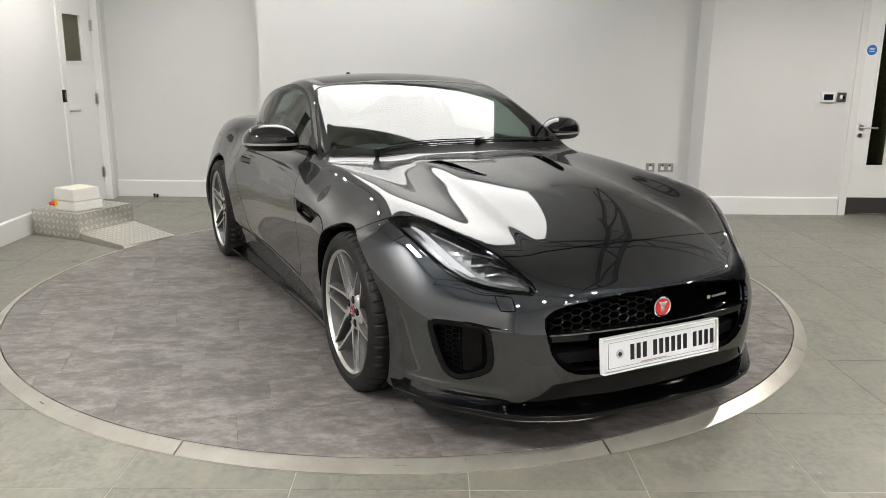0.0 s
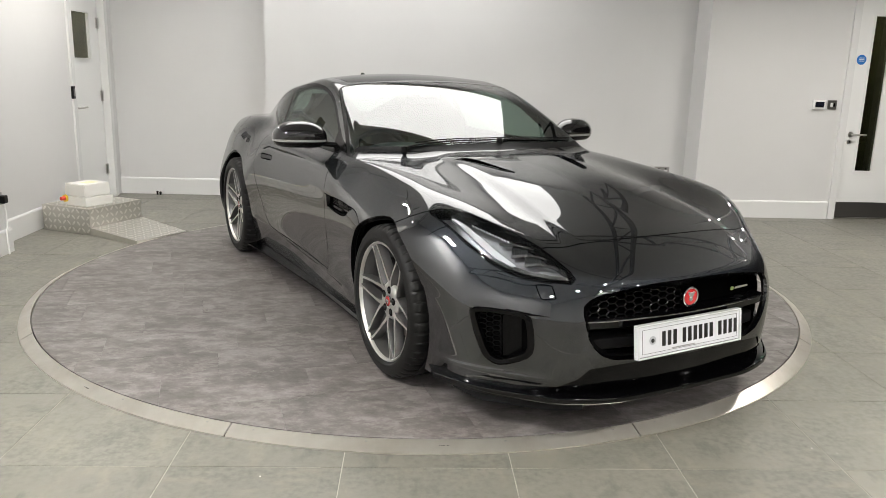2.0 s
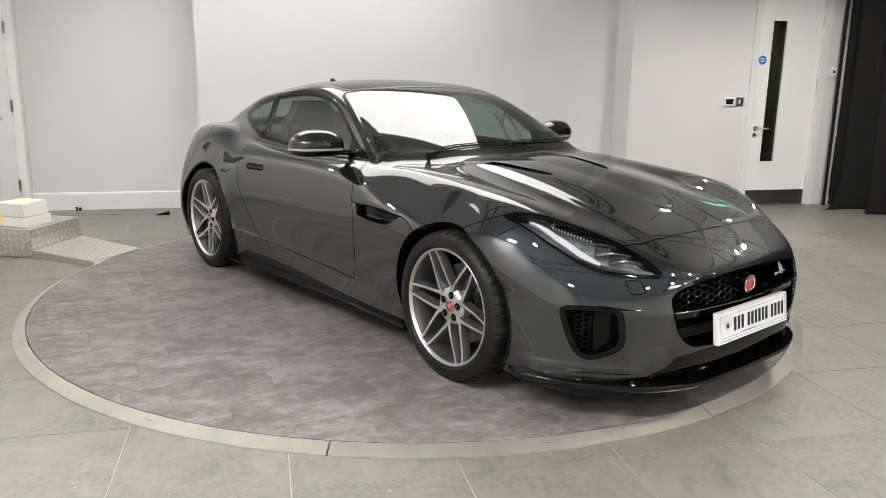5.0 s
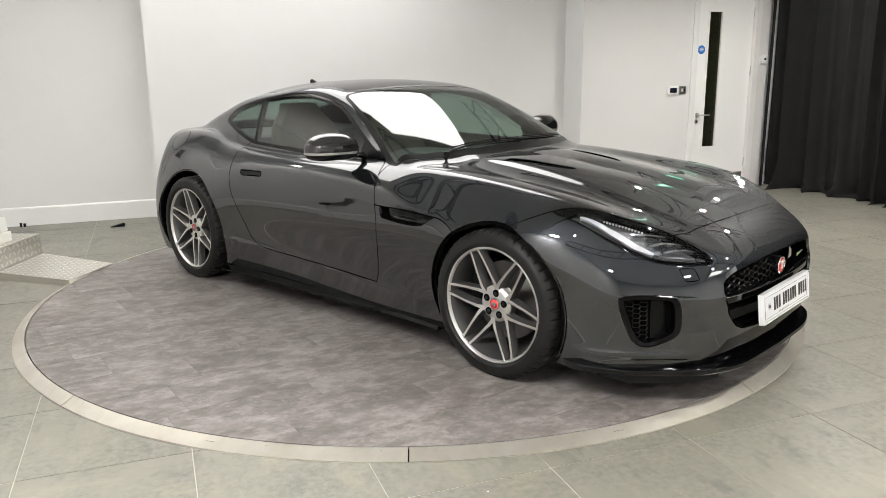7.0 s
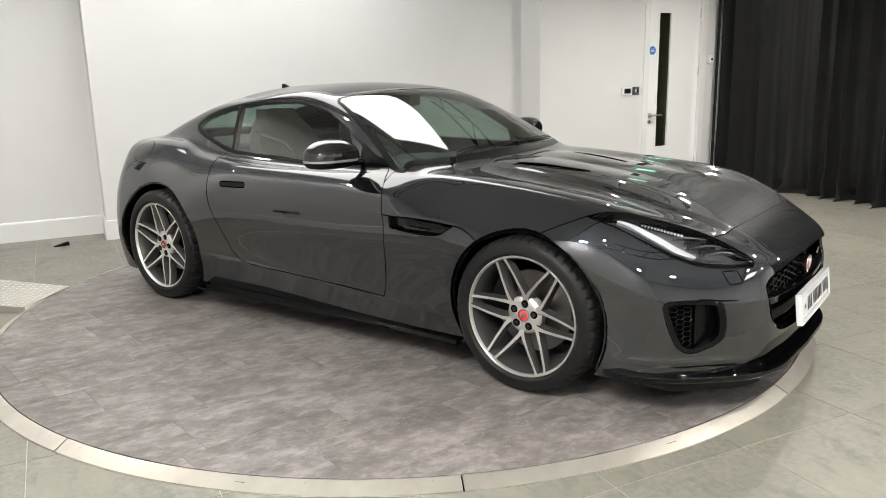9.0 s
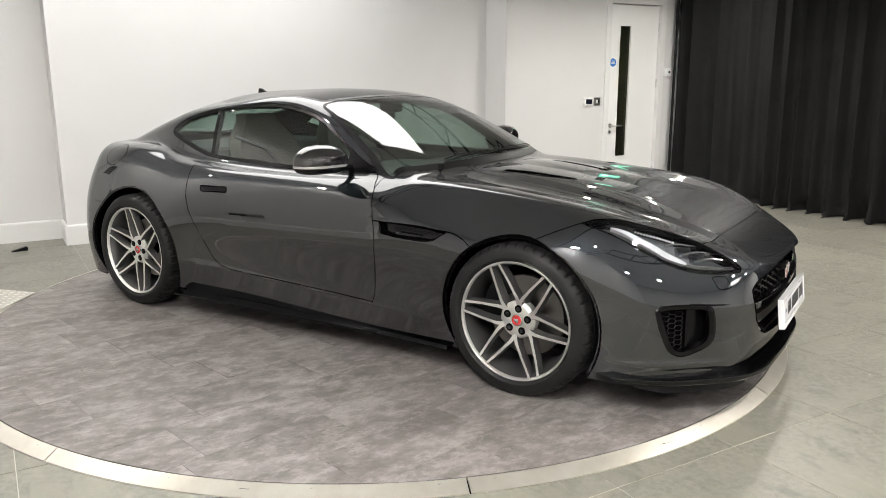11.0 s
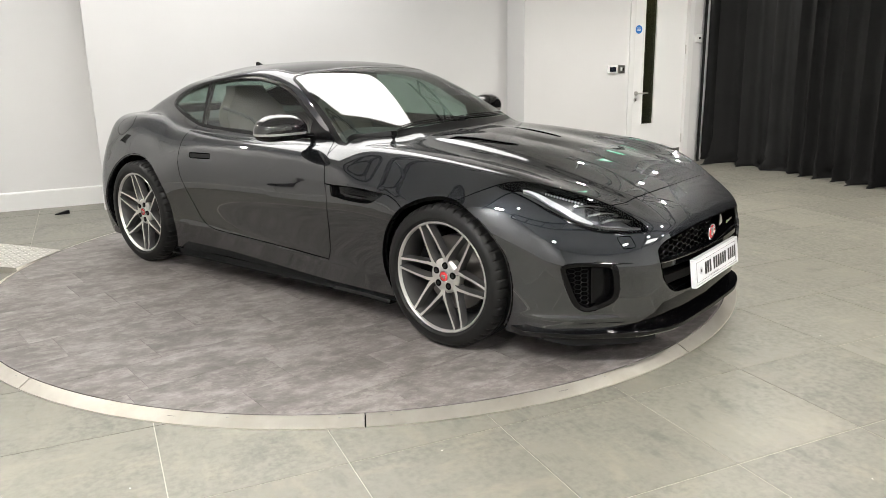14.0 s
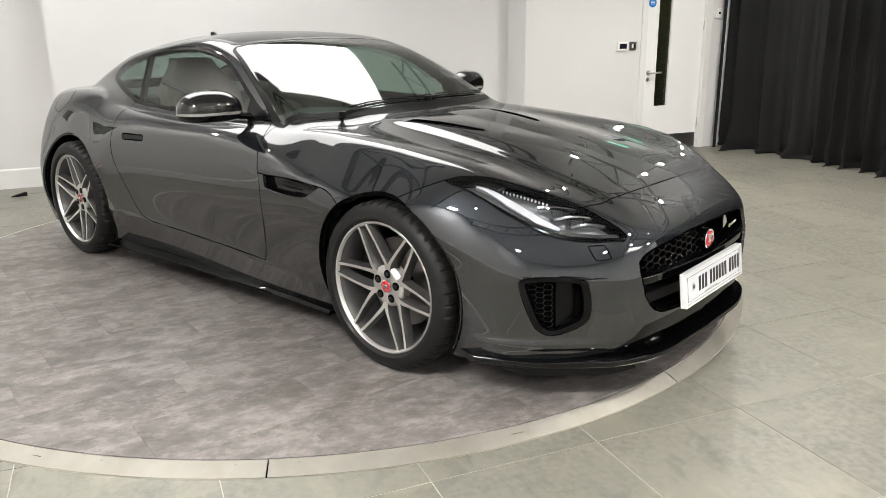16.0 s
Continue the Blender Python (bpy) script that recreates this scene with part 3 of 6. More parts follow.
LOWER = [(-.67, .163), (-.60, .176), (-.541, .192), (-.479, .229), (-.439, .272), (-.3, .281), (0, .284), (.3, .281), (.439, .272), (.479, .229), (.541, .192), (.60, .176), (.67, .163), (.67, .12), (-.67, .12)]
LAMP_IN = [(.236, -.790), (.280, -.757), (.318, -.729), (.375, -.693), (.437, -.661), (.517, -.618), (.593, -.570), (.653, -.537), (.718, -.510), (.769, -.489), (.797, -.482)]
LAMP_OUT = [(.797, -.500), (.738, -.564), (.667, -.622), (.612, -.664), (.552, -.703), (.457, -.747), (.346, -.780), (.268, -.793)]
HEADLAMP = LAMP_IN + LAMP_OUT
BONNET = [(.682, 0.05), (.682, -.13), (.677, -.346), (.667, -.47)] + LAMP_IN[7::-1] + [(.20, -1.1), (-.82, -1.1), (-.82, -.745), (-.77, -.70), (-.72, -.62), (-.67, -.45), (-.635, -.25), (-.62, 0.05)]
SCREEN = [(-.60, .05), (-.608, -.2), (-.64, -.45), (-.70, -.62), (-.765, -.722), (-.80, -.718), (-.93, -.676), (-1.11, -.627), (-1.315, -.565), (-1.34, -.535), (-1.34, -.45), (-1.325, -.25), (-1.318, .05)]
INTAKE = closed_curve([(.552, .445), (.562, .464), (.60, .474), (.66, .474), (.715, .467), (.738, .440), (.745, .36), (.735, .31), (.70, .280), (.65, .258), (.615, .268), (.592, .30), (.570, .37)], 4)
VENT = [(-.745, .694), (-.60, .699), (-.468, .697), (-.362, .685), (-.43, .643), (-.48, .632), (-.62, .631), (-.735, .640)]

cut(skin, BUMPER, "side", lambda c: c.y < 0.01, 12, LAY)
cut(skin, BONNET, "top", lambda c: c.z > 0.35 and c.x > -0.85, 3, LAY)
cut(skin, [(.275, .40), (0, .40), (0, .66), (.049, .694), (.122, .729), (.19, .758), (.243, .779), (.275, .79)], "side", lambda c: c.y < -0.6, 12, LAY, {3})
cut(skin, [(-.82, .697), (-.36, .690), (-.314, .684), (-.27, .668), (-.225, .640), (-.15, .45), (-.15, .10), (-.82, .10)], "side", right, 0, LAY, {3})
cut(skin, grow(DOOR, 0), "side", right, 2, LAY)
cut(skin, grow(DAYLIGHT, 0.016), "side", right, 7, LAY)
cut(skin, DAYLIGHT, "side", right, 5, LAY)
cut(skin, [(-2.050, .88), (-2.082, 1.05), (-2.100, 1.25), (-2.6, 1.25), (-2.6, .88)], "side", right, 6, LAY, {5})
cut(skin, [(-2.050, .88), (-2.082, 1.05), (-2.100, 1.25), (-2.128, 1.25), (-2.110, 1.05), (-2.078, .88)], "side", right, 7, LAY, {6})
cut(skin, [(-.80, .86), (-1.03, .86), (-1.06, .94), (-1.06, 1.06), (-.93, 1.06)], "side", right, 7, LAY, {5})
cut(skin, grow(SCREEN, 0.016), "top", lambda c: c.z > 0.82, 22, LAY, {0, 3, 7})
cut(skin, SCREEN, "top", lambda c: c.z > 0.82, 4, LAY)
cut(skin, [(-.625, .05), (-.635, -.25), (-.67, -.45), (-.725, -.63), (-.775, -.715), (-.74, -.70), (-.64, -.5), (-.57, -.2), (-.565, .05)], "top", lambda c: c.z > 0.82, 19, LAY, {0, 4, 3, 22})
cut(skin, [(-1.375, .05), (-1.38, -.3), (-1.41, -.49), (-1.75, -.52), (-2.1, -.50), (-2.25, -.45), (-2.28, .05)], "top", lambda c: c.z > 1.1, 11, LAY)
cut(skin, [(-2.42, .05), (-2.42, -.36), (-2.6, -.42), (-3.1, -.36), (-3.2, -.30), (-3.22, .05)], "top", lambda c: c.z > 0.95, 16, LAY)
cut(skin, circle(FA + 0.008, HUB + 0.002, 0.372), "side", lambda c: c.y < -0.5, 1, LAY)
cut(skin, circle(WB, HUB + 0.01, 0.376), "side", lambda c: c.y < -0.5, 1, LAY)
cut(skin, HEADLAMP, "top", lambda c: c.z > 0.5, 8, LAY)
cut(skin, GRILLE, "front", lambda c: c.x > 0.6, 9, LAY)
cut(skin, LOWER, "front", lambda c: c.x > 0.5, 17, LAY)
cut(skin, grow(INTAKE, 0.0), "side", lambda c: c.y < -0.4, 10, LAY)
cut(skin, VENT, "side", right, 13, LAY)

BVENT = [(-.405, -.325), (-.40, -.262), (-.30, -.236), (-.06, -.196), (-.045, -.208), (-.09, -.243), (-.20, -.277)]
cut(skin, BVENT, "top", lambda c: c.z > 0.7, 20, LAY)
cut(skin, rounded([(-2.005, .768), (-1.80, .773), (-1.798, .744), (-1.99, .738)], .012, 3), "side", right, 14, LAY)
cut(skin, closed_curve([(-2.93, .85), (-2.87, .828), (-2.81, .835), (-2.757, .887), (-2.80, .93), (-2.86, .941), (-2.92, .924), (-2.951, .893)], 3), "side", lambda c: c.y < -0.5, 15, LAY, {0})
cut(skin, rounded([(.711, .573), (.754, .575), (.782, .531), (.744, .526)], .008, 3), "side", lambda c: c.y < -0.4, 18, LAY, {12})
cut(skin, rounded([(-3.33, .80), (-3.36, .835), (-3.7, .83), (-3.7, .75), (-3.42, .765)], .02, 3), "side", right, 21, LAY, {0})


# everything under the sill goes
for f in skin.faces:
    if f.calc_center_median().z < 0.135:
        f[LAY] = 1


def panel(pids, name, material, parent, label="", mirror=True, gap=0.003, lip=0.012, keep=None, off=0.0):
    """One panel of the skin as a mesh with a shut-line gap and a turned-in edge."""
    src = [f for f in skin.faces if f[LAY] in pids and (keep is None or keep(f.calc_center_median()))]
    if not src:
        return None
    bm = bmesh.new()
    vmap = {}
    for f in src:
        for v in f.verts:
            if v not in vmap:
                vmap[v] = bm.verts.new(v.co)
        try:
            bm.faces.new([vmap[v] for v in f.verts])
        except ValueError:
            pass
    bm.verts.index_update()
    P = np.array([v.co for v in bm.verts])
    N = field_normal(P)
    edge = [e for e in bm.edges if len(e.link_faces) == 1 and not (mirror and all(abs(v.co.y) < 1e-4 for v in e.verts))]
    rim = {v for e in edge for v in e.verts}
    for v in rim:
        d = Vector((0, 0, 0))
        for f in v.link_faces:
            d += f.calc_center_median() - v.co
        n = Vector(N[v.index])
        d -= n * d.dot(n)
        if abs(v.co.y) < 1e-4:
            d.y = 0
        if d.length > 1e-6 and gap:
            v.co += d.normalized() * gap
    normals = {v: Vector(N[v.index]) for v in bm.verts}
    if off:
        for v in bm.verts:
            v.co -= normals[v] * off
            if v.co.y > 0:
                v.co.y = 0
    if lip:
        twin = {v: bm.verts.new(v.co - normals[v] * lip) for v in rim}
        edge_faces = []
        for e in edge:
            a, b = e.verts
            fa = e.link_faces[0]
            loop = [l for l in fa.loops if l.edge == e][0]
            a, b = loop.vert, loop.link_loop_next.vert
            edge_faces.append(bm.faces.new((b, a, twin[a], twin[b])))
        for f in edge_faces:
            f.material_index = 0
            f.smooth = False
    if mirror:
        old = list(bm.verts)
        other = {}
        for v in old:
            if abs(v.co.y) < 1e-4 and v in normals:
                v.co.y = 0
                normals[v].y = 0
                normals[v].normalize()
                other[v] = v
            else:
                other[v] = bm.verts.new((v.co.x, -v.co.y, v.co.z))
                if v in normals:
                    n = normals[v]
                    normals[other[v]] = Vector((n.x, -n.y, n.z))
        for f in list(bm.faces):
            vs = [other[v] for v in reversed(f.verts)]
            try:
                g = bm.faces.new(vs)
                g.smooth = f.smooth
            except ValueError:
                pass
    bm.verts.index_update()
    bm.verts.ensure_lookup_table()
    nl = [normals.get(v, Vector((0, 0, 0))) for v in bm.verts]
    me = bpy.data.meshes.new("mesh")
    bm.to_mesh(me)
    bm.free()
    me.materials.append(material)
    me.polygons.foreach_set("use_smooth", [True] * len(me.polygons))
    loops = []
    pn = [p.normal.copy() for p in me.polygons]
    for p in me.polygons:
        lip_face = any(nl[i].length < 0.5 for i in p.vertices)
        for i in p.vertices:
            loops.append(pn[p.index] if lip_face else nl[i])
    me.normals_split_custom_set(loops)
    ob = new(name, me)
    ob.parent = parent
    if label:
        ob["label"] = label
    return ob


def both(pids, name, material, parent, label="", **kw):
    """The same panel on the right, and its mirror twin on the left, as two parts."""
    a = panel(pids, name, material, parent, label, mirror=False, **kw)
    if a is None:
        return None
    b = new(name, a.data.copy())
    b.parent = parent
    me = b.data
    co = np.empty(len(me.vertices) * 3)
    me.vertices.foreach_get("co", co)
    no = [(l.vector.x, -l.vector.y, l.vector.z) for l in me.corner_normals]
    starts = [(p.loop_start, p.loop_total) for p in me.polygons]
    co = co.reshape(-1, 3)
    co[:, 1] *= -1
    me.vertices.foreach_set("co", co.ravel())
    me.flip_normals()
    flipped = []
    for s, n in starts:
        seg = no[s:s + n]
        flipped += [seg[0]] + seg[:0:-1]
    me.normals_split_custom_set(flipped)
    if label:
        b["label"] = label
    return a, b


panel({0}, "body", M_PAINT, CAR, "glossy dark grey metallic body shell")
panel({12}, "front_bumper", M_PAINT, CAR, "dark grey metallic front bumper")
panel({3}, "bonnet", M_PAINT, CAR, "long dark grey metallic bonnet")
both({2}, "door", M_PAINT, CAR, "dark grey metallic closed door")
panel({4}, "windscreen", M_SCREEN, CAR, "raked clear windscreen", gap=0, lip=0)
both({5}, "side_window", M_SIDEGLASS, CAR, "tinted door window", gap=0, lip=0)
both({6}, "quarter_window", M_SIDEGLASS, CAR, "small tinted quarter window", gap=0, lip=0)
both({7}, "window_trim", M_DEEP, CAR, "gloss black window surround", gap=0, lip=0.006)
panel({11}, "roof_panel", M_ROOFGLASS, CAR, "black glass roof panel", gap=0.001)
panel({16}, "rear_window", M_SIDEGLASS, CAR, "tinted rear window", gap=0, lip=0)
panel({22}, "windscreen_seal", M_BLACK, CAR, "black windscreen seal", gap=0, lip=0.006, off=0.001)
panel({19}, "scuttle", M_BLACK, CAR, "black plastic scuttle below the windscreen", gap=0, lip=0.01)
both({14}, "door_handle", M_SATINBLACK, CAR, "flush dark door handle", gap=0.004)
panel({15}, "fuel_flap", M_PAINT, CAR, "round-cornered fuel flap", mirror=False)
panel({15}, "body_patch", M_PAINT, CAR, mirror=False, gap=0, lip=0, off=0.0).data.transform(Matrix.Scale(-1, 4, (0, 1, 0)))
both({18}, "washer_cover", M_PAINT, CAR, "small headlamp washer cover", gap=0.0015)
M_TAIL = Mat("tail_lamp_red", (0.05, 0.004, 0.005), 0.3, Coat_Weight=1.0).m
both({21}, "tail_lamp", M_TAIL, CAR, "slim red tail lamp", gap=0.002)
panel({17}, "lower_grille", M_SATINBLACK, CAR, "gloss black lower intake panel", gap=0, lip=0.01, off=0.004)
# Added near-black shell behind the panels; its colour gives the shut-lines their shade.
panel({0, 2, 3, 12, 14, 15, 18, 19, 7, 11, 21, 17}, "inner_shell", M_VOID, CAR, "near-black added shell that darkens the gaps between panels", gap=-0.008, lip=0, off=0.022)


def surf(view, U, V, off=0.0, left=False):
    """Places on the right half of the skin under the points (U, V) of a view, sunk by off."""
    U, V = np.asarray(U, float), np.asarray(V, float)
    n = len(U)
    P = np.zeros((n, 3))
    a, b = AX[view]
    P[:, a], P[:, b] = U, V
    c = 3 - a - b
    lo = np.full(n, {"side": -0.3, "top": 0.3, "front": 0.3}[view])
    hi = np.full(n, {"side": -1.2, "top": 1.5, "front": 1.2}[view])
    for _ in range(30):
        mid = (lo + hi) / 2
        P[:, c] = mid
        ins = body_field(P) < 0
        lo, hi = np.where(ins, mid, lo), np.where(ins, hi, mid)
    P[:, c] = (lo + hi) / 2
    if off:
        P = P - field_normal(P) * off
    if left:
        P[:, 1] *= -1
    return [Vector(p) for p in P]


def mirrored(ob, parent=None):
    """The left twin of a part of the right side."""
    b = new(ob.name.split(".")[0], ob.data.copy())
    b.data.transform(ob.matrix_local)
    b.data.transform(Matrix.Scale(-1, 4, (0, 1, 0)))
    b.data.flip_normals()
    b.parent = parent or ob.parent
    if "label" in ob:
        b["label"] = ob["label"]
    return b


def two(name, bm, material, label="", smooth=True, angle=40, parent=None):
    a = part(name, fix_normals(bm), material, parent or CAR, label, smooth, angle)
    return a, mirrored(a)


# ---- wheels ----
def ring_verts(bm, prof, n, groove=None):
    rings = []
    for k, (r, a) in enumerate(prof):
        ring = []
        for i in range(n):
            rr = r - (groove(k, i) if groove else 0)
            t = 2 * math.pi * i / n
            ring.append(bm.verts.new((math.cos(t) * rr, a, math.sin(t) * rr)))
        rings.append(ring)
    for a, b in zip(rings, rings[1:]):
        for i in range(n):
            j = (i + 1) % n
            bm.faces.new((a[i], a[j], b[j], b[i]))


def tyre_mesh(w):
    R, rim = 0.338, 0.262
    bm = bmesh.new()
    side = [(rim - 0.004, -w + 0.014), (rim + 0.006, -w + 0.004), (rim + 0.010, -w + 0.0005), (rim + 0.013, -w - 0.003), (rim + 0.020, -w - 0.0045), (rim + 0.024, -w - 0.0035), (rim + 0.036, -w - 0.0035), (rim + 0.050, -w + 0.0005), (R - 0.019, -w + 0.006), (R - 0.010, -w + 0.0135), (R - 0.0045, -w + 0.022), (R - 0.0015, -w + 0.033), (R - 0.0003, -w + 0.045)]
    mid = []
    for g in (-0.055, -0.018, 0.018, 0.055):
        mid += [(R, g - 0.0055), (R - 0.007, g - 0.0045), (R - 0.007, g + 0.0045), (R, g + 0.0055)]
    prof = side + mid + [(r, -a) for r, a in reversed(side)]

    def groove(k, i):
        return 0.006 if (8 <= k <= 12 or len(prof) - 13 <= k <= len(prof) - 9) and i % 6 == 0 and (k > 8) else 0.0
    ring_verts(bm, prof, 288, groove)
    return fix_normals(bm)


def spoke_mesh(sgn, w):
    """One bar of a split spoke: a bright face on a deeper, wider dark flank."""
    face_y = -w + 0.014
    rows = [(0.060, 28.5, 0.0120, 0.026), (0.084, 26.5, 0.0105, 0.023), (0.105, 21.5, 0.0090, 0.019), (0.128, 16.4, 0.0076, 0.015), (0.17, 11.2, 0.0068, 0.010), (0.225, 6.6, 0.0068, 0.003), (0.254, 5.0, 0.0078, -0.003)]
    bm = bmesh.new()
    secs = []
    for r, ang, half, sink in rows:
        a = radians(ang) * sgn
        c = Vector((math.cos(a) * r, 0, math.sin(a) * r))
        secs.append((c, half, face_y + sink))
    cur = []
    for i, (c, half, y) in enumerate(secs):
        d = (secs[min(i + 1, len(secs) - 1)][0] - secs[max(i - 1, 0)][0]).normalized()
        s = Vector((-d.z, 0, d.x))
        wide = 2.3 if sgn > 0 else 1.5
        cur.append([bm.verts.new(c + s * o + Vector((0, yy, 0))) for o, yy in ((-half * wide, y + 0.040), (-half, y + 0.002), (-half * 0.8, y), (half * 0.8, y), (half, y + 0.002), (half * 1.4, y + 0.040))])
    for a, b in zip(cur, cur[1:]):
        for k in range(5):
            f = bm.faces.new((a[k], a[k + 1], b[k + 1], b[k]))
            f.material_index = 0 if k == 2 else 1
    bm.faces.new(cur[0]).material_index = 1
    bm.faces.new(cur[-1]).material_index = 1
    return fix_normals(bm)


def wheel(x, yo, width, s, turn=53.0):
    hub = empty("wheel")
    hub.parent = CAR
    hub.matrix_local = pose(x, s * yo, HUB, 0, 0, 0 if s < 0 else 180)
    hub["label"] = "split-spoke alloy wheel with a low-profile tyre"
    w = width / 2
    rim = 0.262
    part("tyre", tyre_mesh(w), M_TYRE, hub, "black low-profile tyre", True, 35)
    bm = bmesh.new()
    ring_verts(bm, [(rim - 0.010, -w + 0.016), (rim - 0.016, -w + 0.03), (rim - 0.024, -w + 0.05), (rim - 0.034, 0.0), (rim - 0.036, w - 0.03), (rim, w - 0.01)], 96)
    part("barrel", fix_normals(bm), M_RIMDARK, hub, "dark grey alloy barrel", True, 40)
    bm = bmesh.new()
    ring_verts(bm, [(rim + 0.002, -w + 0.010), (rim - 0.001, -w + 0.006), (rim - 0.005, -w + 0.006), (rim - 0.010, -w + 0.011), (rim - 0.012, -w + 0.022)], 96)
    part("rim_lip", fix_normals(bm), M_RIMFACE, hub, "bright turned rim edge", True, 40)
    sp = [new_mesh(spoke_mesh(1, w), [M_RIMFACE, M_RIMDARK]), new_mesh(spoke_mesh(-1, w), [M_RIMFACE, M_RIMDARK])]
    for k in range(6):
        for me in sp:
            o = new("spoke", me)
            o.parent = hub
            o.matrix_local = pose(0, 0, 0, 0, -(turn + 60 * k), 0)
    fy = -w + 0.038
    bm = bmesh.new()
    ring_verts(bm, [(0.001, fy + 0.003), (0.030, fy + 0.003), (0.032, fy), (0.060, fy - 0.0005), (0.076, fy + 0.003), (0.083, fy + 0.012), (0.081, fy + 0.05)], 60)
    part("hub_face", fix_normals(bm), M_RIMFACE, hub, "bright alloy hub", True, 40)
    bm = bmesh.new()
    ring_verts(bm, [(0.022, fy + 0.002), (0.0225, fy - 0.004), (0.026, fy - 0.004), (0.0275, fy + 0.002)], 40)
    cap = part("cap_ring", fix_normals(bm), M_CHROME, hub, "chrome cap ring", True, 30)
    bm = bmesh.new()
    ring_verts(bm, [(0.001, fy - 0.005), (0.012, fy - 0.0045), (0.022, fy - 0.002), (0.0225, fy + 0.002)], 40)
    part("centre_cap", fix_normals(bm), M_RED, hub, "red enamel centre cap", True, 60)
    bm = bmesh.new()
    add_box(bm, (-0.012, fy - 0.0075, -0.006), (0.011, fy - 0.003, 0.008), 0.003, 2)
    add_box(bm, (0.000, fy - 0.0075, -0.012), (0.008, fy - 0.003, -0.003), 0.002, 2)
    part("cap_relief", bm, M_CHROME, hub, "small worn metal relief")
    bolt = bmesh.new()
    ring_verts(bolt, [(0.0005, -0.010), (0.006, -0.010), (0.0085, -0.006), (0.0085, 0.006)], 12)
    bolt = new_mesh(fix_normals(bolt), [M_DARKSTEEL])
    # Nearly flat black discs: the shade of the bolt holes is put into their colour.
    hole_shade = bmesh.new()
    ring_verts(hole_shade, [(0.0005, 0.000), (0.0150, -0.0006), (0.0165, -0.0012), (0.0172, 0.002)], 20)
    hole_shade = new_mesh(fix_normals(hole_shade), [M_VOID])
    for k in range(5):
        a = radians(turn + 30 + 72 * k)
        for nm, me, d in (("bolt_recess", hole_shade, -0.0006), ("wheel_bolt", bolt, 0.003)):
            o = new(nm, me)
            o.parent = hub
            o.matrix_local = pose(math.cos(a) * 0.051, fy + d, math.sin(a) * 0.051)
    bm = bmesh.new()
    ring_verts(bm, [(0.05, 0.010), (0.085, 0.010), (0.088, -0.002), (0.178, -0.002), (0.180, 0.0), (0.180, 0.026), (0.178, 0.028), (0.05, 0.028)], 64)
    part("brake_disc", fix_normals(bm), Mat("disc_steel", (0.20, 0.19, 0.18), 0.38, 1.0).m, hub, "grey steel brake disc", True, 30)
    bm = bmesh.new()
    pts = [(r * math.cos(radians(a)), r * math.sin(radians(a))) for r, sweep in ((0.205, range(120, 201, 8)), (0.115, range(200, 119, -8))) for a in sweep]
    add_prism(bm, pts, -0.022, 0.05, lambda u, v, d: (u, d, v))
    bmesh.ops.bevel(bm, geom=list(bm.edges), offset=0.006, segments=1, affect="EDGES")
    part("brake_caliper", fix_normals(bm), M_BLACK, hub, "black brake caliper", True, 30)
    return hub


def new_mesh(bm, mats):
    return mesh_of(bm, mats, True, 35)


for x, yo, wd, tn in ((FA, 0.758, 0.255, 53), (WB, 0.763, 0.285, 38)):
    for s in (-1, 1):
        wheel(x, yo, wd, s, tn)

# wheel-arch liners
for x in (FA, WB):
    bm = bmesh.new()
    prev = None
    for i in range(49):
        a = radians(-32 + 244 * i / 48)
        c, z = math.cos(a), math.sin(a)
        sec = [bm.verts.new((x + r * c, yy, HUB + 0.008 + r * z)) for r, yy in ((0.384, -0.79), (0.396, -0.77), (0.396, -0.58), (0.05, -0.58))]
        if prev:
            for k in range(3):
                bm.faces.new((prev[k], prev[k + 1], sec[k + 1], sec[k]))
        prev = sec
    two("arch_liner", bm, M_VOID, "black wheel-arch liner")
    bm = bmesh.new()
    rr = 0.3725 if x == FA else 0.3765
    n = 90
    a0, a1 = radians(-32), radians(212)
    U = [x + rr * math.cos(a0 + (a1 - a0) * i / n) for i in range(n + 1)]
    V = [HUB + 0.006 + rr * math.sin(a0 + (a1 - a0) * i / n) for i in range(n + 1)]
    keep = [(u, v) for u, v in zip(U, V) if v > 0.15]
    P = surf("side", [k[0] for k in keep], [k[1] for k in keep], 0.0)
    rings = []
    for p, (u, v) in zip(P, keep):
        d = Vector((u - x, 0, v - HUB)).normalized()
        rings.append([bm.verts.new(p + d * a + Vector((0, b, 0))) for a, b in ((0.001, 0.004), (-0.004, 0.004), (-0.006, 0.010), (-0.004, 0.05), (0.004, 0.05))])
    for a, b in zip(rings, rings[1:]):
        for k in range(4):
            bm.faces.new((a[k], a[k + 1], b[k + 1], b[k]))
    two("arch_lip", bm, M_PAINT, "turned-in wheel-arch edge")

# underbody
bm = bmesh.new()
add_box(bm, (-3.2, -0.58, 0.13), (0.72, 0.58, 0.24), 0.03)
add_box(bm, (-2.16, -0.74, 0.105), (-0.45, 0.74, 0.24), 0.02)
part("underbody", bm, M_VOID, CAR, "black underbody")

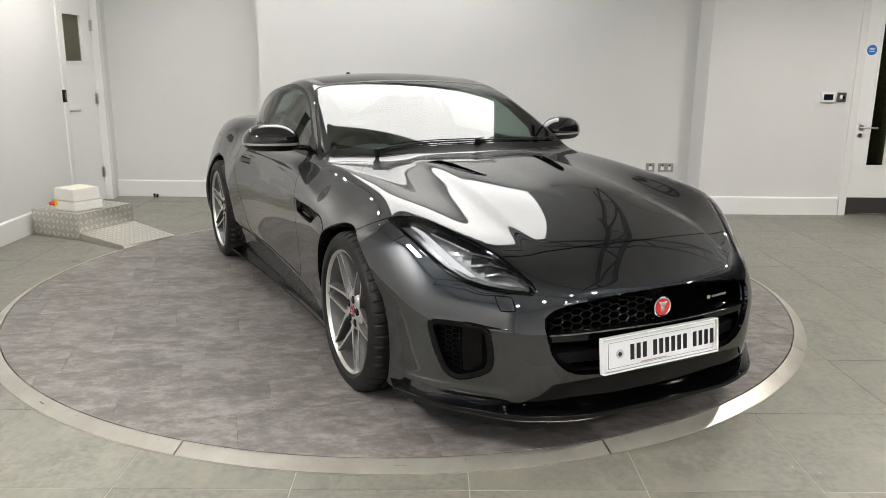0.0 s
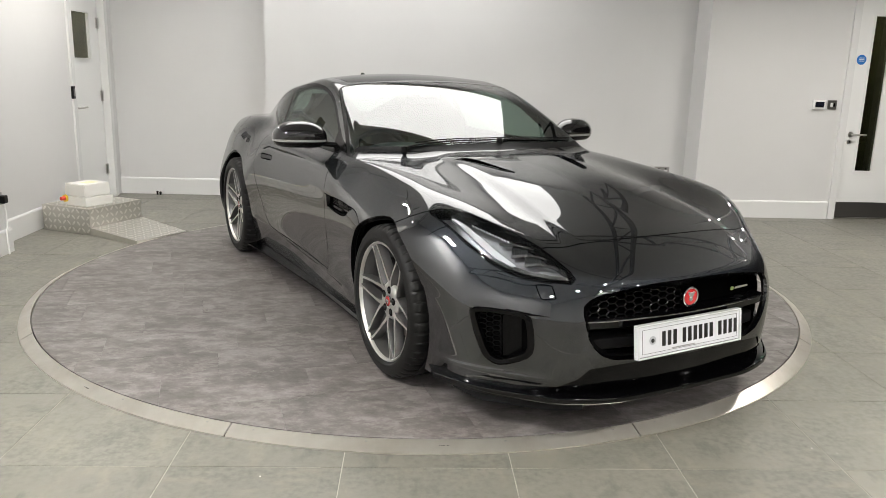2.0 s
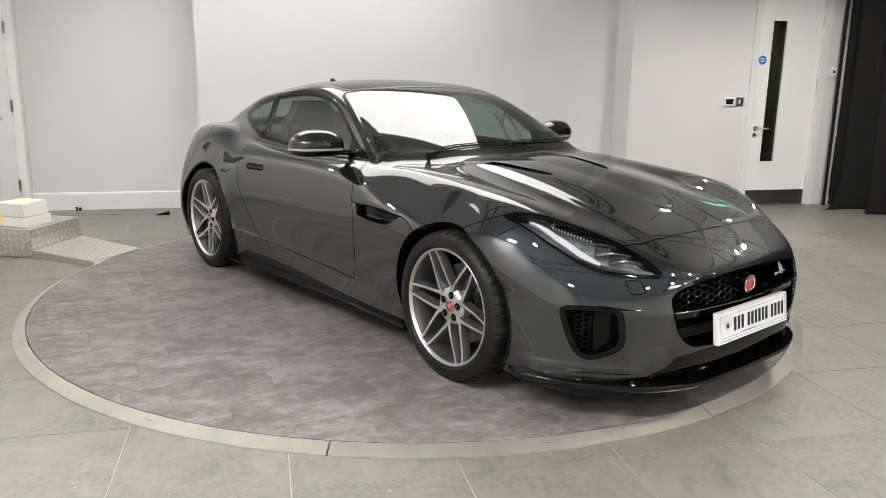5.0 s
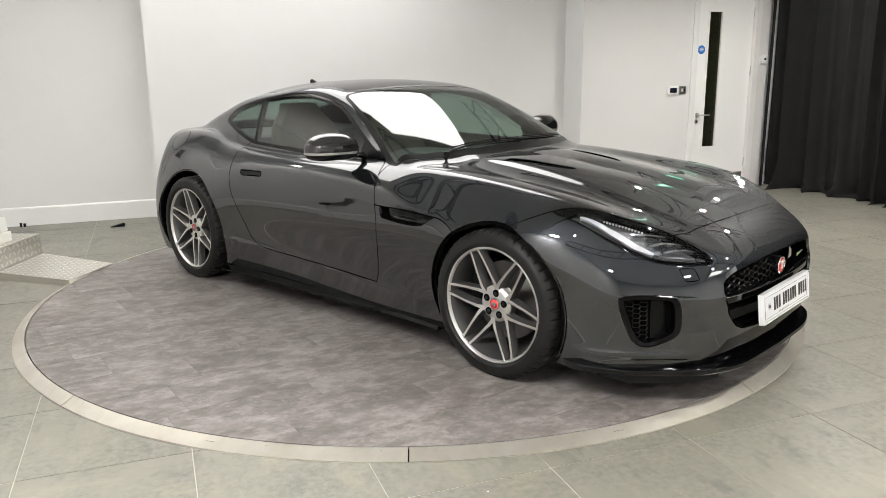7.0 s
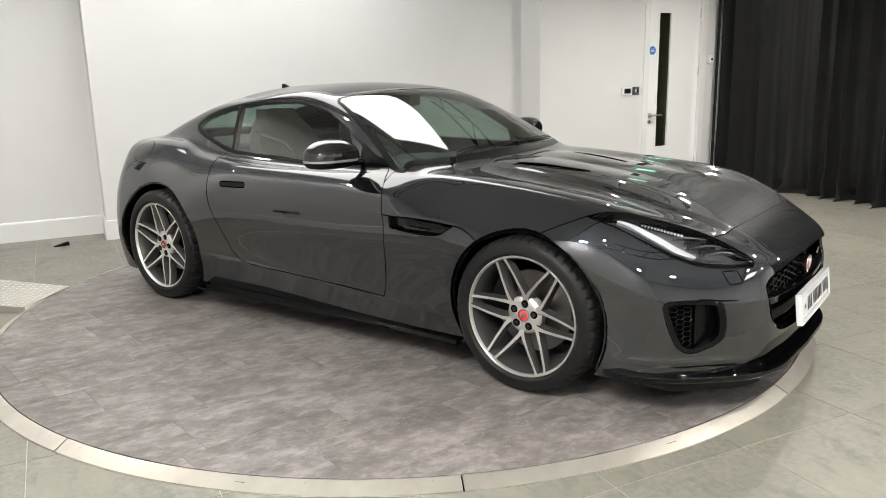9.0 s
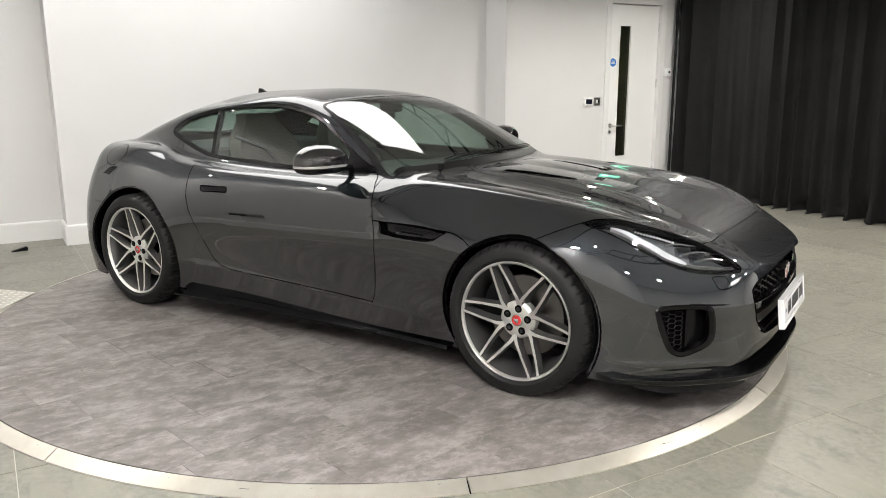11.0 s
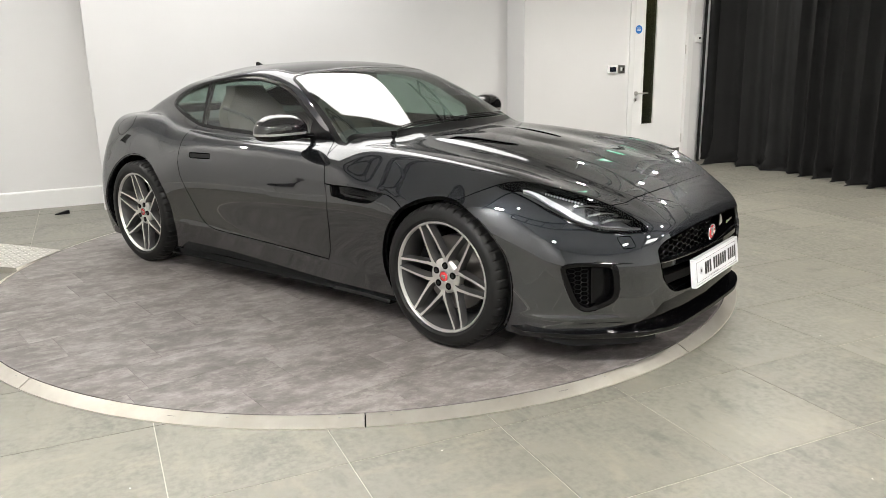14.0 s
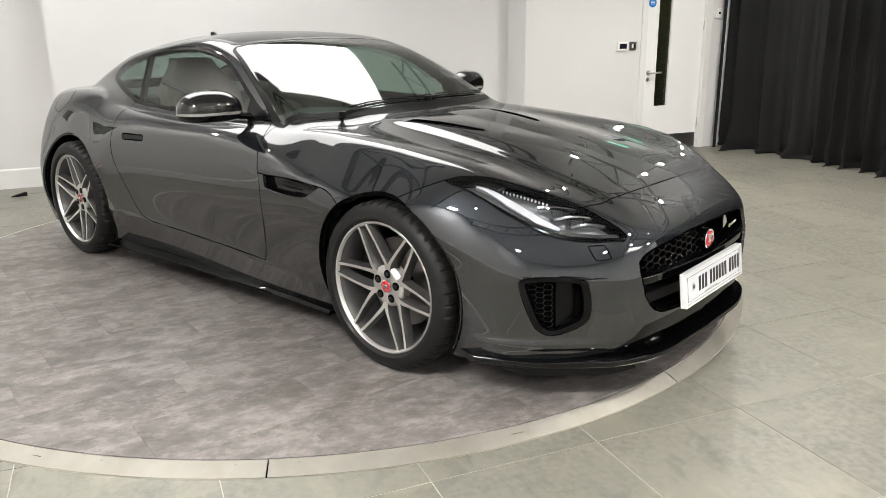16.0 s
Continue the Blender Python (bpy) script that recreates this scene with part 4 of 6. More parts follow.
# ---- nose ----
def hex_mesh(view, outline, size, squash, off, radius, shift=(0.0, 0.0), left=False, depth=None):
    """Honeycomb bars within an outline, on the skin sunk by off."""
    Q = np.array(outline)
    lo, hi = Q.min(0), Q.max(0)
    bm = bmesh.new()
    seen = set()
    segs = []
    nx, ny = int((hi[0] - lo[0]) / (1.5 * size)) + 3, int((hi[1] - lo[1]) / (math.sqrt(3) * size * squash)) + 3
    for i in range(-1, nx):
        for j in range(-1, ny):
            cx = lo[0] + shift[0] + i * 1.5 * size
            cy = lo[1] + shift[1] + (j + 0.5 * (i % 2)) * math.sqrt(3) * size * squash
            c = [(cx + size * math.cos(k * math.pi / 3), cy + size * squash * math.sin(k * math.pi / 3)) for k in range(6)]
            for k in range(6):
                a, b = c[k], c[(k + 1) % 6]
                key = tuple(sorted(((round(a[0], 4), round(a[1], 4)), (round(b[0], 4), round(b[1], 4)))))
                if key not in seen:
                    seen.add(key)
                    segs.append((a, b))
    M = [((a[0] + b[0]) / 2, (a[1] + b[1]) / 2) for a, b in segs]
    ins = inside_outline(M, Q)
    segs = [s for s, k in zip(segs, ins) if k]
    A = surf(view, [s[0][0] for s in segs], [s[0][1] for s in segs], off)
    B = surf(view, [s[1][0] for s in segs], [s[1][1] for s in segs], off)
    for a, b in zip(A, B):
        if (a - b).length < size * 2:
            add_tube(bm, [a, b], radius, 5)
    return bm


# front grille
# Near-black plates stand for the shade behind the grille.
part("grille_backing", box((0.66, -0.50, 0.28), (0.70, 0.50, 0.58)), M_VOID, CAR, "near-black plate standing for the shade behind the grille")
bm = bmesh.new()
for sgn in (-1, 1):
    add_box(bm, (0.66, min(sgn * 0.50, sgn * 0.52), 0.28), (0.74, max(sgn * 0.50, sgn * 0.52), 0.54))
add_box(bm, (0.66, -0.50, 0.27), (0.80, 0.48, 0.285))
add_box(bm, (0.66, -0.50, 0.57), (0.77, 0.46, 0.585))
part("grille_box", bm, M_VOID, CAR)
UPPER = [(-.46, .462), (-.468, .505), (-.44, .538), (-.30, .560), (0, .572), (0.02, .572), (0.02, .452)]
bm = hex_mesh("front", UPPER, 0.026, 0.62, 0.045, 0.0038, (0.004, 0.002))
two("grille_mesh", bm, M_DEEP, "gloss black honeycomb grille mesh", True, 60)
GR = grow(GRILLE, -0.002)
half = [p for p in GR if p[0] <= 1e-6]
half.sort(key=lambda p: math.atan2(p[1] - 0.42, p[0] + 0.001) % (2 * math.pi))
bm = bmesh.new()
P1 = surf("front", [p[0] for p in half], [p[1] for p in half], -0.002)
P2 = surf("front", [p[0] * 0.972 for p in half], [0.42 + (p[1] - 0.42) * 0.93 for p in half], 0.016)
P3 = surf("front", [p[0] * 0.965 for p in half], [0.42 + (p[1] - 0.42) * 0.92 for p in half], 0.06)
rows = [[bm.verts.new(p) for p in R] for R in (P1, P2, P3)]
for a, b in zip(rows, rows[1:]):
    for i in range(len(half) - 1):
        bm.faces.new((a[i], a[i + 1], b[i + 1], b[i]))
two("grille_frame", bm, M_GLOSSBLACK, "gloss black grille surround", True, 50)


def nose_bar(z0, z1, d0, d1, y_end, rise=0.0):
    """A blade across the nose between two heights, d0/d1 behind the skin."""
    bm = bmesh.new()
    prev = None
    for i in range(41):
        y = -y_end + 2 * y_end * i / 40
        r = rise * (y / y_end) ** 2
        x = float(NOSE(np.array([abs(y)]))[0])
        sec = [bm.verts.new((x - d, y, z + r)) for d, z in ((d0 + 0.004, z0), (d0, z0 + 0.004), (d0, z1 - 0.005), (d0 + 0.006, z1), (d1, z1 + 0.002), (d1, z0))]
        if prev:
            for k in range(6):
                bm.faces.new((prev[k], prev[(k + 1) % 6], sec[(k + 1) % 6], sec[k]))
        else:
            bm.faces.new(sec)
        prev = sec
    bm.faces.new(prev[::-1])
    return fix_normals(bm)


part("grille_blade", nose_bar(0.418, 0.452, 0.018, 0.09, 0.462, 0.004), M_GLOSSBLACK, CAR, "gloss black grille blade", True, 40)
bm = bmesh.new()
pts = [(float(NOSE(np.array([abs(y)]))[0]) - 0.0165, y, 0.4485 + 0.004 * (y / 0.462) ** 2) for y in np.linspace(-0.455, 0.455, 31)]
add_tube(bm, pts, 0.0028, 6)
part("blade_trim", bm, M_CHROME, CAR, "thin bright line along the blade", True)
part("lower_blade", nose_bar(0.325, 0.372, 0.05, 0.12, 0.43, 0.006), M_BLACK, CAR, "black lower grille slat", True, 40)

# badge: ring, red enamel, plain relief
bx = 0.893
bm = bmesh.new()
add_lathe(bm, [(0.031, bx - 0.008), (0.032, bx + 0.001), (0.036, bx + 0.003), (0.0395, bx), (0.040, bx - 0.012), (0.036, bx - 0.05)], 48, "X", m=Matrix.Translation((0, 0, 0.507)))
part("badge_ring", fix_normals(bm), M_CHROME, CAR, "chrome badge ring", True, 35)
bm = bmesh.new()
add_lathe(bm, [(0.0005, bx + 0.002), (0.018, bx + 0.001), (0.032, bx - 0.002)], 40, "X", m=Matrix.Translation((0, 0, 0.507)))
part("badge_enamel", fix_normals(bm), M_RED, CAR, "red enamel badge disc", True, 60)
bm = bmesh.new()
for cy, cz, sy, sz in ((0, 0.009, 0.013, 0.010), (0, -0.006, 0.009, 0.012), (-0.012, 0.016, 0.005, 0.005), (0.012, 0.016, 0.005, 0.005)):
    r = bmesh.ops.create_icosphere(bm, subdivisions=2, radius=1.0)
    for v in r["verts"]:
        v.co = Vector((bx + 0.001 + v.co.x * 0.006, cy + v.co.y * sy, 0.507 + cz + v.co.z * sz))
part("badge_relief", bm, M_STEEL, CAR, "plain metal relief on the badge", True)
bm = box((0.872, 0.234, 0.501), (0.876, 0.249, 0.515), 0.003)
part("trim_badge", bm, Mat("pale_green", (0.30, 0.38, 0.14), 0.4).m, CAR, "small pale green square badge")
bm = bmesh.new()
for k in range(8):
    add_box(bm, (0.868 - k * 0.0015, 0.262 + k * 0.0105, 0.503), (0.872 - k * 0.0015, 0.270 + k * 0.0105, 0.511), 0.001, 1)
part("badge_bars", bm, M_STEEL, CAR, "row of tiny metal bars")

# number plate in a clear holder
PL = pose(0.936, -0.025, 0.377, 0, -7, 1.0)
plate = empty("number_plate")
plate.parent = CAR
plate.matrix_local = PL
plate["label"] = "white plate with black bars in a clear acrylic holder"
part("plate_backing", box((-0.022, -0.266, -0.060), (-0.004, 0.266, 0.060), 0.003), M_BLACK, plate)
part("plate_face", box((-0.004, -0.260, -0.0555), (0.0, 0.260, 0.0555), 0.001, 1), M_PLATE, plate, "white reflective plate")
bm = bmesh.new()
for lo, hi in (((-0.02, -0.270, -0.064), (0.006, 0.270, -0.0575)), ((-0.02, -0.270, 0.0575), (0.006, 0.270, 0.064)), ((-0.02, -0.270, -0.0575), (0.006, -0.2625, 0.0575)), ((-0.02, 0.2625, -0.0575), (0.006, 0.270, 0.0575))):
    add_box(bm, lo, hi, 0.002, 1)
part("plate_frame", bm, Mat("clear_acrylic", (0.72, 0.73, 0.74), 0.08, 0.0, Coat_Weight=1.0).m, plate, "pale clear acrylic frame")
bm = bmesh.new()
for lo, hi in (((0.0002, -0.247, -0.0455), (0.0010, 0.247, -0.0445)), ((0.0002, -0.247, 0.0445), (0.0010, 0.247, 0.0455)), ((0.0002, -0.247, -0.0445), (0.0010, -0.246, 0.0445)), ((0.0002, 0.246, -0.0445), (0.0010, 0.247, 0.0445))):
    add_box(bm, lo, hi)
part("plate_border", bm, M_BLACK, plate)
M_INK = Mat("plate_ink", (0.008, 0.008, 0.008), 0.4).m
y = -0.150
for count in (3, 6, 4):
    for k in range(count):
        part("letter_bar", box((0.0002, y, -0.027), (0.0014, y + 0.0185, 0.029), 0.0006, 1), M_INK, plate)
        y += 0.0285
    y += 0.019
bm = bmesh.new()
add_lathe(bm, [(0.0005, 0.0012), (0.016, 0.0012), (0.016, 0.0002)], 28, "X", m=Matrix.Translation((0, -0.196, 0.002)))
seal = part("plate_seal", fix_normals(bm), Mat("pale_grey_print", (0.42, 0.43, 0.46), 0.4).m, plate, "round grey printed mark")
bm = bmesh.new()
add_lathe(bm, [(0.0005, 0.0018), (0.008, 0.0018), (0.008, 0.0006)], 20, "X", m=Matrix.Translation((0, -0.196, 0.001)))
part("seal_core", fix_normals(bm), M_INK, seal)
part("small_print_bar", box((0.0002, -0.10, -0.0425), (0.0010, 0.02, -0.0385)), Mat("grey_print", (0.3, 0.3, 0.3), 0.5).m, plate)

# splitter
def splitter():
    bm = bmesh.new()
    ys = np.concatenate([np.linspace(0, 0.44, 12), np.linspace(0.5, 0.85, 16)])
    prev = None
    for y in np.concatenate([-ys[::-1], ys[1:]]):
        ay = abs(y)
        x = float(Spline([(0, .916), (.2, .911), (.36, .900), (.47, .870), (.56, .822), (.68, .700), (.78, .575), (.848, .418)])(np.array([ay]))[0])
        z = 0.146 + 0.006 * step(ay, 0.3, 0.5)
        sec = [bm.verts.new(p) for p in ((x - 0.004, y, z - 0.010), (x + 0.002, y, z - 0.004), (x + 0.003, y, z + 0.011), (x + 0.001, y, z + 0.0145), (x - 0.003, y, z + 0.016), (x - 0.10, y * 0.97, z + 0.019), (x - 0.12, y * 0.96, z + 0.008), (x - 0.04, y * 0.98, z - 0.016))]
        if prev:
            for k in range(8):
                bm.faces.new((prev[k], prev[(k + 1) % 8], sec[(k + 1) % 8], sec[k]))
        else:
            bm.faces.new(sec)
        prev = sec
    bm.faces.new(prev[::-1])
    return fix_normals(bm)


part("splitter", splitter(), M_GLOSSBLACK, CAR, "gloss black front splitter", True, 35)
bm = bmesh.new()
prev = None
for i in range(25):
    y = -0.80 + 0.36 * i / 24
    x = float(Spline([(0, .916), (.2, .911), (.36, .900), (.47, .870), (.56, .822), (.68, .700), (.78, .575), (.848, .418)])(np.array([-y]))[0]) - 0.045
    drop = 0.034 * min(1.0, (i + 2) / 6.0)
    sec = [bm.verts.new(p) for p in ((x, y, 0.142), (x + 0.006, y - 0.004, 0.140 - drop), (x - 0.012, y + 0.004, 0.140 - drop), (x - 0.02, y + 0.006, 0.142))]
    if prev:
        for k in range(4):
            bm.faces.new((prev[k], prev[(k + 1) % 4], sec[(k + 1) % 4], sec[k]))
    else:
        bm.faces.new(sec)
    prev = sec
bm.faces.new(prev[::-1])
two("air_deflector", bm, M_BLACK, "black rubber air deflector")

# side skirts
bm = bmesh.new()
prev = None
for i in range(41):
    x = -0.385 - 1.86 * i / 40
    t = i / 40
    yb = -float(across(W_Z, W_S, np.array([x]), np.array([0.16]))[0])
    flare = 0.004 + 0.040 * float(step(t, 0.12, 0.85))
    z = 0.134 - 0.010 * t
    sec = [bm.verts.new(p) for p in ((x, yb + 0.05, z + 0.012), (x, yb + 0.004, z + 0.010), (x, yb - flare, z), (x, yb - flare - 0.001, z - 0.007), (x, yb - flare + 0.006, z - 0.012), (x, yb + 0.05, z - 0.012))]
    if prev:
        for k in range(6):
            bm.faces.new((prev[k], prev[(k + 1) % 6], sec[(k + 1) % 6], sec[k]))
    else:
        bm.faces.new(sec)
    prev = sec
bm.faces.new(prev[::-1])
two("side_skirt", bm, M_SATINBLACK, "gloss black side skirt blade", True, 35)

# corner intakes
IN2 = grow(INTAKE, -0.021)
both({10}, "intake_recess", M_VOID, CAR, "gloss black corner air intake", gap=-0.002, lip=0, off=0.040)
bm = bmesh.new()
seq = [surf("side", [p[0] for p in Q], [p[1] for p in Q], o) for Q, o in ((INTAKE, 0.0), (grow(INTAKE, -0.004), -0.003), (grow(INTAKE, -0.018), 0.001), (IN2, 0.009), (grow(INTAKE, -0.023), 0.042))]
rows = [[bm.verts.new(p) for p in R] for R in seq]
for a, b in zip(rows, rows[1:]):
    for i in range(len(INTAKE)):
        j = (i + 1) % len(INTAKE)
        bm.faces.new((a[i], a[j], b[j], b[i]))
two("intake_surround", bm, M_SATINBLACK, "gloss black intake surround", True, 50)
mesh_area = [(min(p[0], 0.652), p[1]) for p in IN2]
two("intake_mesh", hex_mesh("side", mesh_area, 0.0145, 0.80, 0.022, 0.0022, (0.002, 0.004)), M_DEEP, "black honeycomb mesh", True, 60)
bm = bmesh.new()
edge = [(0.655, z) for z in np.linspace(0.29, 0.462, 8)]
A = surf("side", [e[0] for e in edge], [e[1] for e in edge], 0.012)
B = surf("side", [e[0] + 0.05 for e in edge], [e[1] for e in edge], 0.034)
ra, rb = [bm.verts.new(p) for p in A], [bm.verts.new(p) for p in B]
for i in range(7):
    bm.faces.new((ra[i], ra[i + 1], rb[i + 1], rb[i]))
two("intake_vane", bm, M_DEEP, "gloss black vane", True)
# Black bar on the skin paints the dark line of the bumper's crease.
bm = bmesh.new()
add_tube(bm, surf("side", [.66, .69, .715, .74, .765, .785], [.472, .470, .468, .467, .467, .467], 0.001), [.006, .006, .005, .004, .003, .001], 8)
two("intake_brow", bm, M_SATINBLACK, "thin black bar standing for the shade in the crease above the intake", True)

# side vents
both({13}, "vent_recess", M_GLOSSBLACK, CAR, "black recessed side vent", gap=-0.002, lip=0, off=0.030)
V1 = rounded(VENT, 0.012, 3)
bm = bmesh.new()
rows = [[bm.verts.new(p) for p in surf("side", [q[0] for q in Q], [q[1] for q in Q], o)] for Q, o in ((V1, 0.001), (grow(V1, -0.005), 0.010), (grow(V1, -0.006), 0.032))]
for a, b in zip(rows, rows[1:]):
    for i in range(len(V1)):
        j = (i + 1) % len(V1)
        bm.faces.new((a[i], a[j], b[j], b[i]))
two("vent_edge", bm, M_GLOSSBLACK, "gloss black vent edge", True, 40)
two("vent_mesh", hex_mesh("side", [(-.655, .66), (-.655, .692), (-.46, .692), (-.41, .682), (-.43, .668), (-.5, .662)], 0.0105, 0.8, 0.012, 0.0018), M_GLOSSBLACK, "black honeycomb vent mesh", True, 60)
bm = bmesh.new()
P = surf("side", [-.64 + 0.022 * k for k in range(6)], [0.650] * 6, 0.012)
for p in P:
    add_box(bm, (p.x - 0.008, p.y - 0.003, p.z - 0.004), (p.x + 0.008, p.y + 0.003, p.z + 0.004), 0.001, 1)
two("vent_bars", bm, M_DARKSTEEL, "row of small metal bars", False)

# bonnet vents
both({20}, "bonnet_vent", M_GLOSSBLACK, CAR, "gloss black bonnet vent", gap=-0.002, lip=0, off=0.030)
BV = rounded(BVENT, 0.012, 3)
bm = bmesh.new()
rows = [[bm.verts.new(p) for p in surf("top", [q[0] for q in Q], [q[1] for q in Q], o)] for Q, o in ((BV, 0.0), (grow(BV, -0.002), -0.003), (grow(BV, -0.009), -0.002), (grow(BV, -0.011), 0.032))]
for a, b in zip(rows, rows[1:]):
    for i in range(len(BV)):
        j = (i + 1) % len(BV)
        bm.faces.new((a[i], a[j], b[j], b[i]))
two("vent_surround", bm, M_SATINBLACK, "gloss black vent surround", True, 40)
bm = bmesh.new()
for k in range(7):
    x = -0.37 + k * 0.042
    yc = -0.283 + (x + 0.37) * 0.215
    q = surf("top", [x, x], [yc - 0.022 + 0.008 * k / 7, yc + 0.020 - 0.006 * k / 7], 0.010)
    r = surf("top", [x + 0.03, x + 0.03], [yc - 0.016 + 0.008 * k / 7, yc + 0.024 - 0.006 * k / 7], 0.022)
    bm.faces.new([bm.verts.new(p) for p in (q[0], q[1], r[1], r[0])])
bmesh.ops.solidify(bm, geom=bm.faces[:], thickness=0.003)
two("vent_slats", bm, M_BLACK, "black vent slats", False)

# ---- headlamps ----
both({8}, "lamp_bowl", Mat("lamp_bowl_dark", (0.20, 0.202, 0.208), 0.34, 0.85).m, CAR, "dark chromed lamp interior", gap=-0.002, lip=0, off=0.050)
HL = HEADLAMP
bm = bmesh.new()
rows = [[bm.verts.new(p) for p in surf("top", [q[0] for q in Q], [q[1] for q in Q], o)] for Q, o in ((grow(HL, 0.001), 0.004), (grow(HL, -0.003), 0.003), (grow(HL, -0.008), 0.006), (grow(HL, -0.010), 0.052))]
for a, b in zip(rows, rows[1:]):
    for i in range(len(HL)):
        j = (i + 1) % len(HL)
        bm.faces.new((a[i], a[j], b[j], b[i]))
two("lamp_rim", bm, M_GLOSSBLACK, "gloss black lamp edge", True, 40)


def lamp_strip(name, pts, half, off, depth, material, label):
    """A band on the lamp's inside that follows a run of points in plan."""
    bm = bmesh.new()
    P = np.array(pts)
    t = np.gradient(P, axis=0)
    n = np.stack([-t[:, 1], t[:, 0]], 1)
    n /= np.linalg.norm(n, axis=1, keepdims=True)
    hw = np.array(half if isinstance(half, (list, tuple)) else [half] * len(P))[:, None]
    L, R = P + n * hw, P - n * hw
    rows = [surf("top", L[:, 0], L[:, 1], off + depth), surf("top", L[:, 0], L[:, 1], off), surf("top", R[:, 0], R[:, 1], off), surf("top", R[:, 0], R[:, 1], off + depth)]
    vs = [[bm.verts.new(p) for p in r] for r in rows]
    for a, b in zip(vs, vs[1:]):
        for i in range(len(P) - 1):
            bm.faces.new((a[i], a[i + 1], b[i + 1], b[i]))
    bm.faces.new([r[0] for r in vs])
    bm.faces.new([r[-1] for r in vs])
    return two(name, bm, material, label, True, 40)


M_DRL = Mat("frosted_light_guide", (0.62, 0.625, 0.63), 0.3).m
M_CLEAR = Mat("lamp_bright_reflector", (0.40, 0.405, 0.41), 0.12, 1.0).m


def in_lamp(x, v):
    """A place in the lamp's plan: v runs from its lower edge (0) to the bonnet's edge (1)."""
    lo = np.interp(x, [p[0] for p in LAMP_OUT[::-1]], [p[1] for p in LAMP_OUT[::-1]])
    hi = np.interp(x, [p[0] for p in LAMP_IN], [p[1] for p in LAMP_IN])
    return x, float(lo + (hi - lo) * v)


def lamp_run(xs, vs, n=14):
    X = np.linspace(xs[0], xs[-1], n)
    return [in_lamp(float(x), float(np.interp(x, xs, vs))) for x in X]


lamp_strip("running_light", lamp_run((.345, .46, .57, .625), (.42, .30, .22, .20), 16), [0.002, 0.004, 0.005, 0.006] + [0.0068] * 8 + [0.006, 0.005, 0.004, 0.002], 0.012, 0.02, M_DRL, "frosted white running light blade")
lamp_strip("running_light_foot", lamp_run((.625, .69, .74, .782), (.14, .16, .22, .42), 12), 0.0040, 0.012, 0.02, M_CLEAR, "bright lower light blade")
for x0, x1, v0, v1 in ((.545, .640, .48, .86), (.600, .690, .36, .82), (.650, .735, .30, .78)):
    lamp_strip("lamp_shelf", lamp_run((x0, x1), (v0, v1), 10), 0.0022, 0.012, 0.020, M_CLEAR, "bright lamp blade")
M_PROJECTOR = Mat("projector_glass", (0.05, 0.052, 0.056), 0.06, 0.6, Coat_Weight=1.0).m
for x0, x1, v0, v1, half in ((.590, .632, .46, .66, 0.009), (.640, .682, .40, .62, 0.008)):
    lamp_strip("lamp_lens_block", lamp_run((x0, x1), (v0, v1), 10), half, 0.026, 0.02, M_PROJECTOR, "glassy projector block")
for k in range(13):
    x = 0.43 + k * 0.011
    lamp_strip("lamp_dot", [in_lamp(x, .54 + .008 * k), in_lamp(x + 0.0045, .545 + .008 * k)], 0.0018, 0.010, 0.010, M_DRL, "tiny bright lamp dot")
for k in range(9):
    x = 0.33 + k * 0.0105
    lamp_strip("lamp_rib", [in_lamp(x, .58 - .004 * k), in_lamp(x + 0.004, .74), in_lamp(x + 0.008, .93)], 0.0017, 0.014, 0.016, M_CLEAR, "bright ribbed lamp insert")
both({8}, "headlamp_lens", M_LENS, CAR, "clear headlamp cover", gap=0.002, lip=0.0)

# ---- door mirrors ----
def mirror_shell(zlo, zhi, grow_=1.0):
    bm = bmesh.new()
    n, m = 40, 24
    rows = []
    for i in range(m + 1):
        zz = zlo + (zhi - zlo) * i / m
        s = math.sqrt(max(1 - zz * zz, 0.0)) if abs(zz) < 1 else 0.0
        s = s ** (0.8 if zz > 0 else 0.42)
        ring = []
        for k in range(n):
            a = 2 * math.pi * k / n
            cx, cy = math.cos(a), math.sin(a)
            cx = math.copysign(abs(cx) ** 0.8, cx)
            cy = math.copysign(abs(cy) ** 0.8, cy)
            X = (0.105 if cx > 0 else 0.06) * cx * s * grow_
            Y = 0.138 * cy * s * grow_ * (1.0 - 0.10 * zz)
            X -= 0.05 * (Y / 0.118) * -1 * 0.35
            ring.append(bm.verts.new((X, Y, (0.072 if zz > 0 else 0.066) * zz + 0.05 * max(Y, 0) * (zz < 0) * zz)))
        rows.append(ring)
    for a, b in zip(rows, rows[1:]):
        for k in range(n):
            j = (k + 1) % n
            bm.faces.new((a[k], a[j], b[j], b[k]))
    return fix_normals(bm)


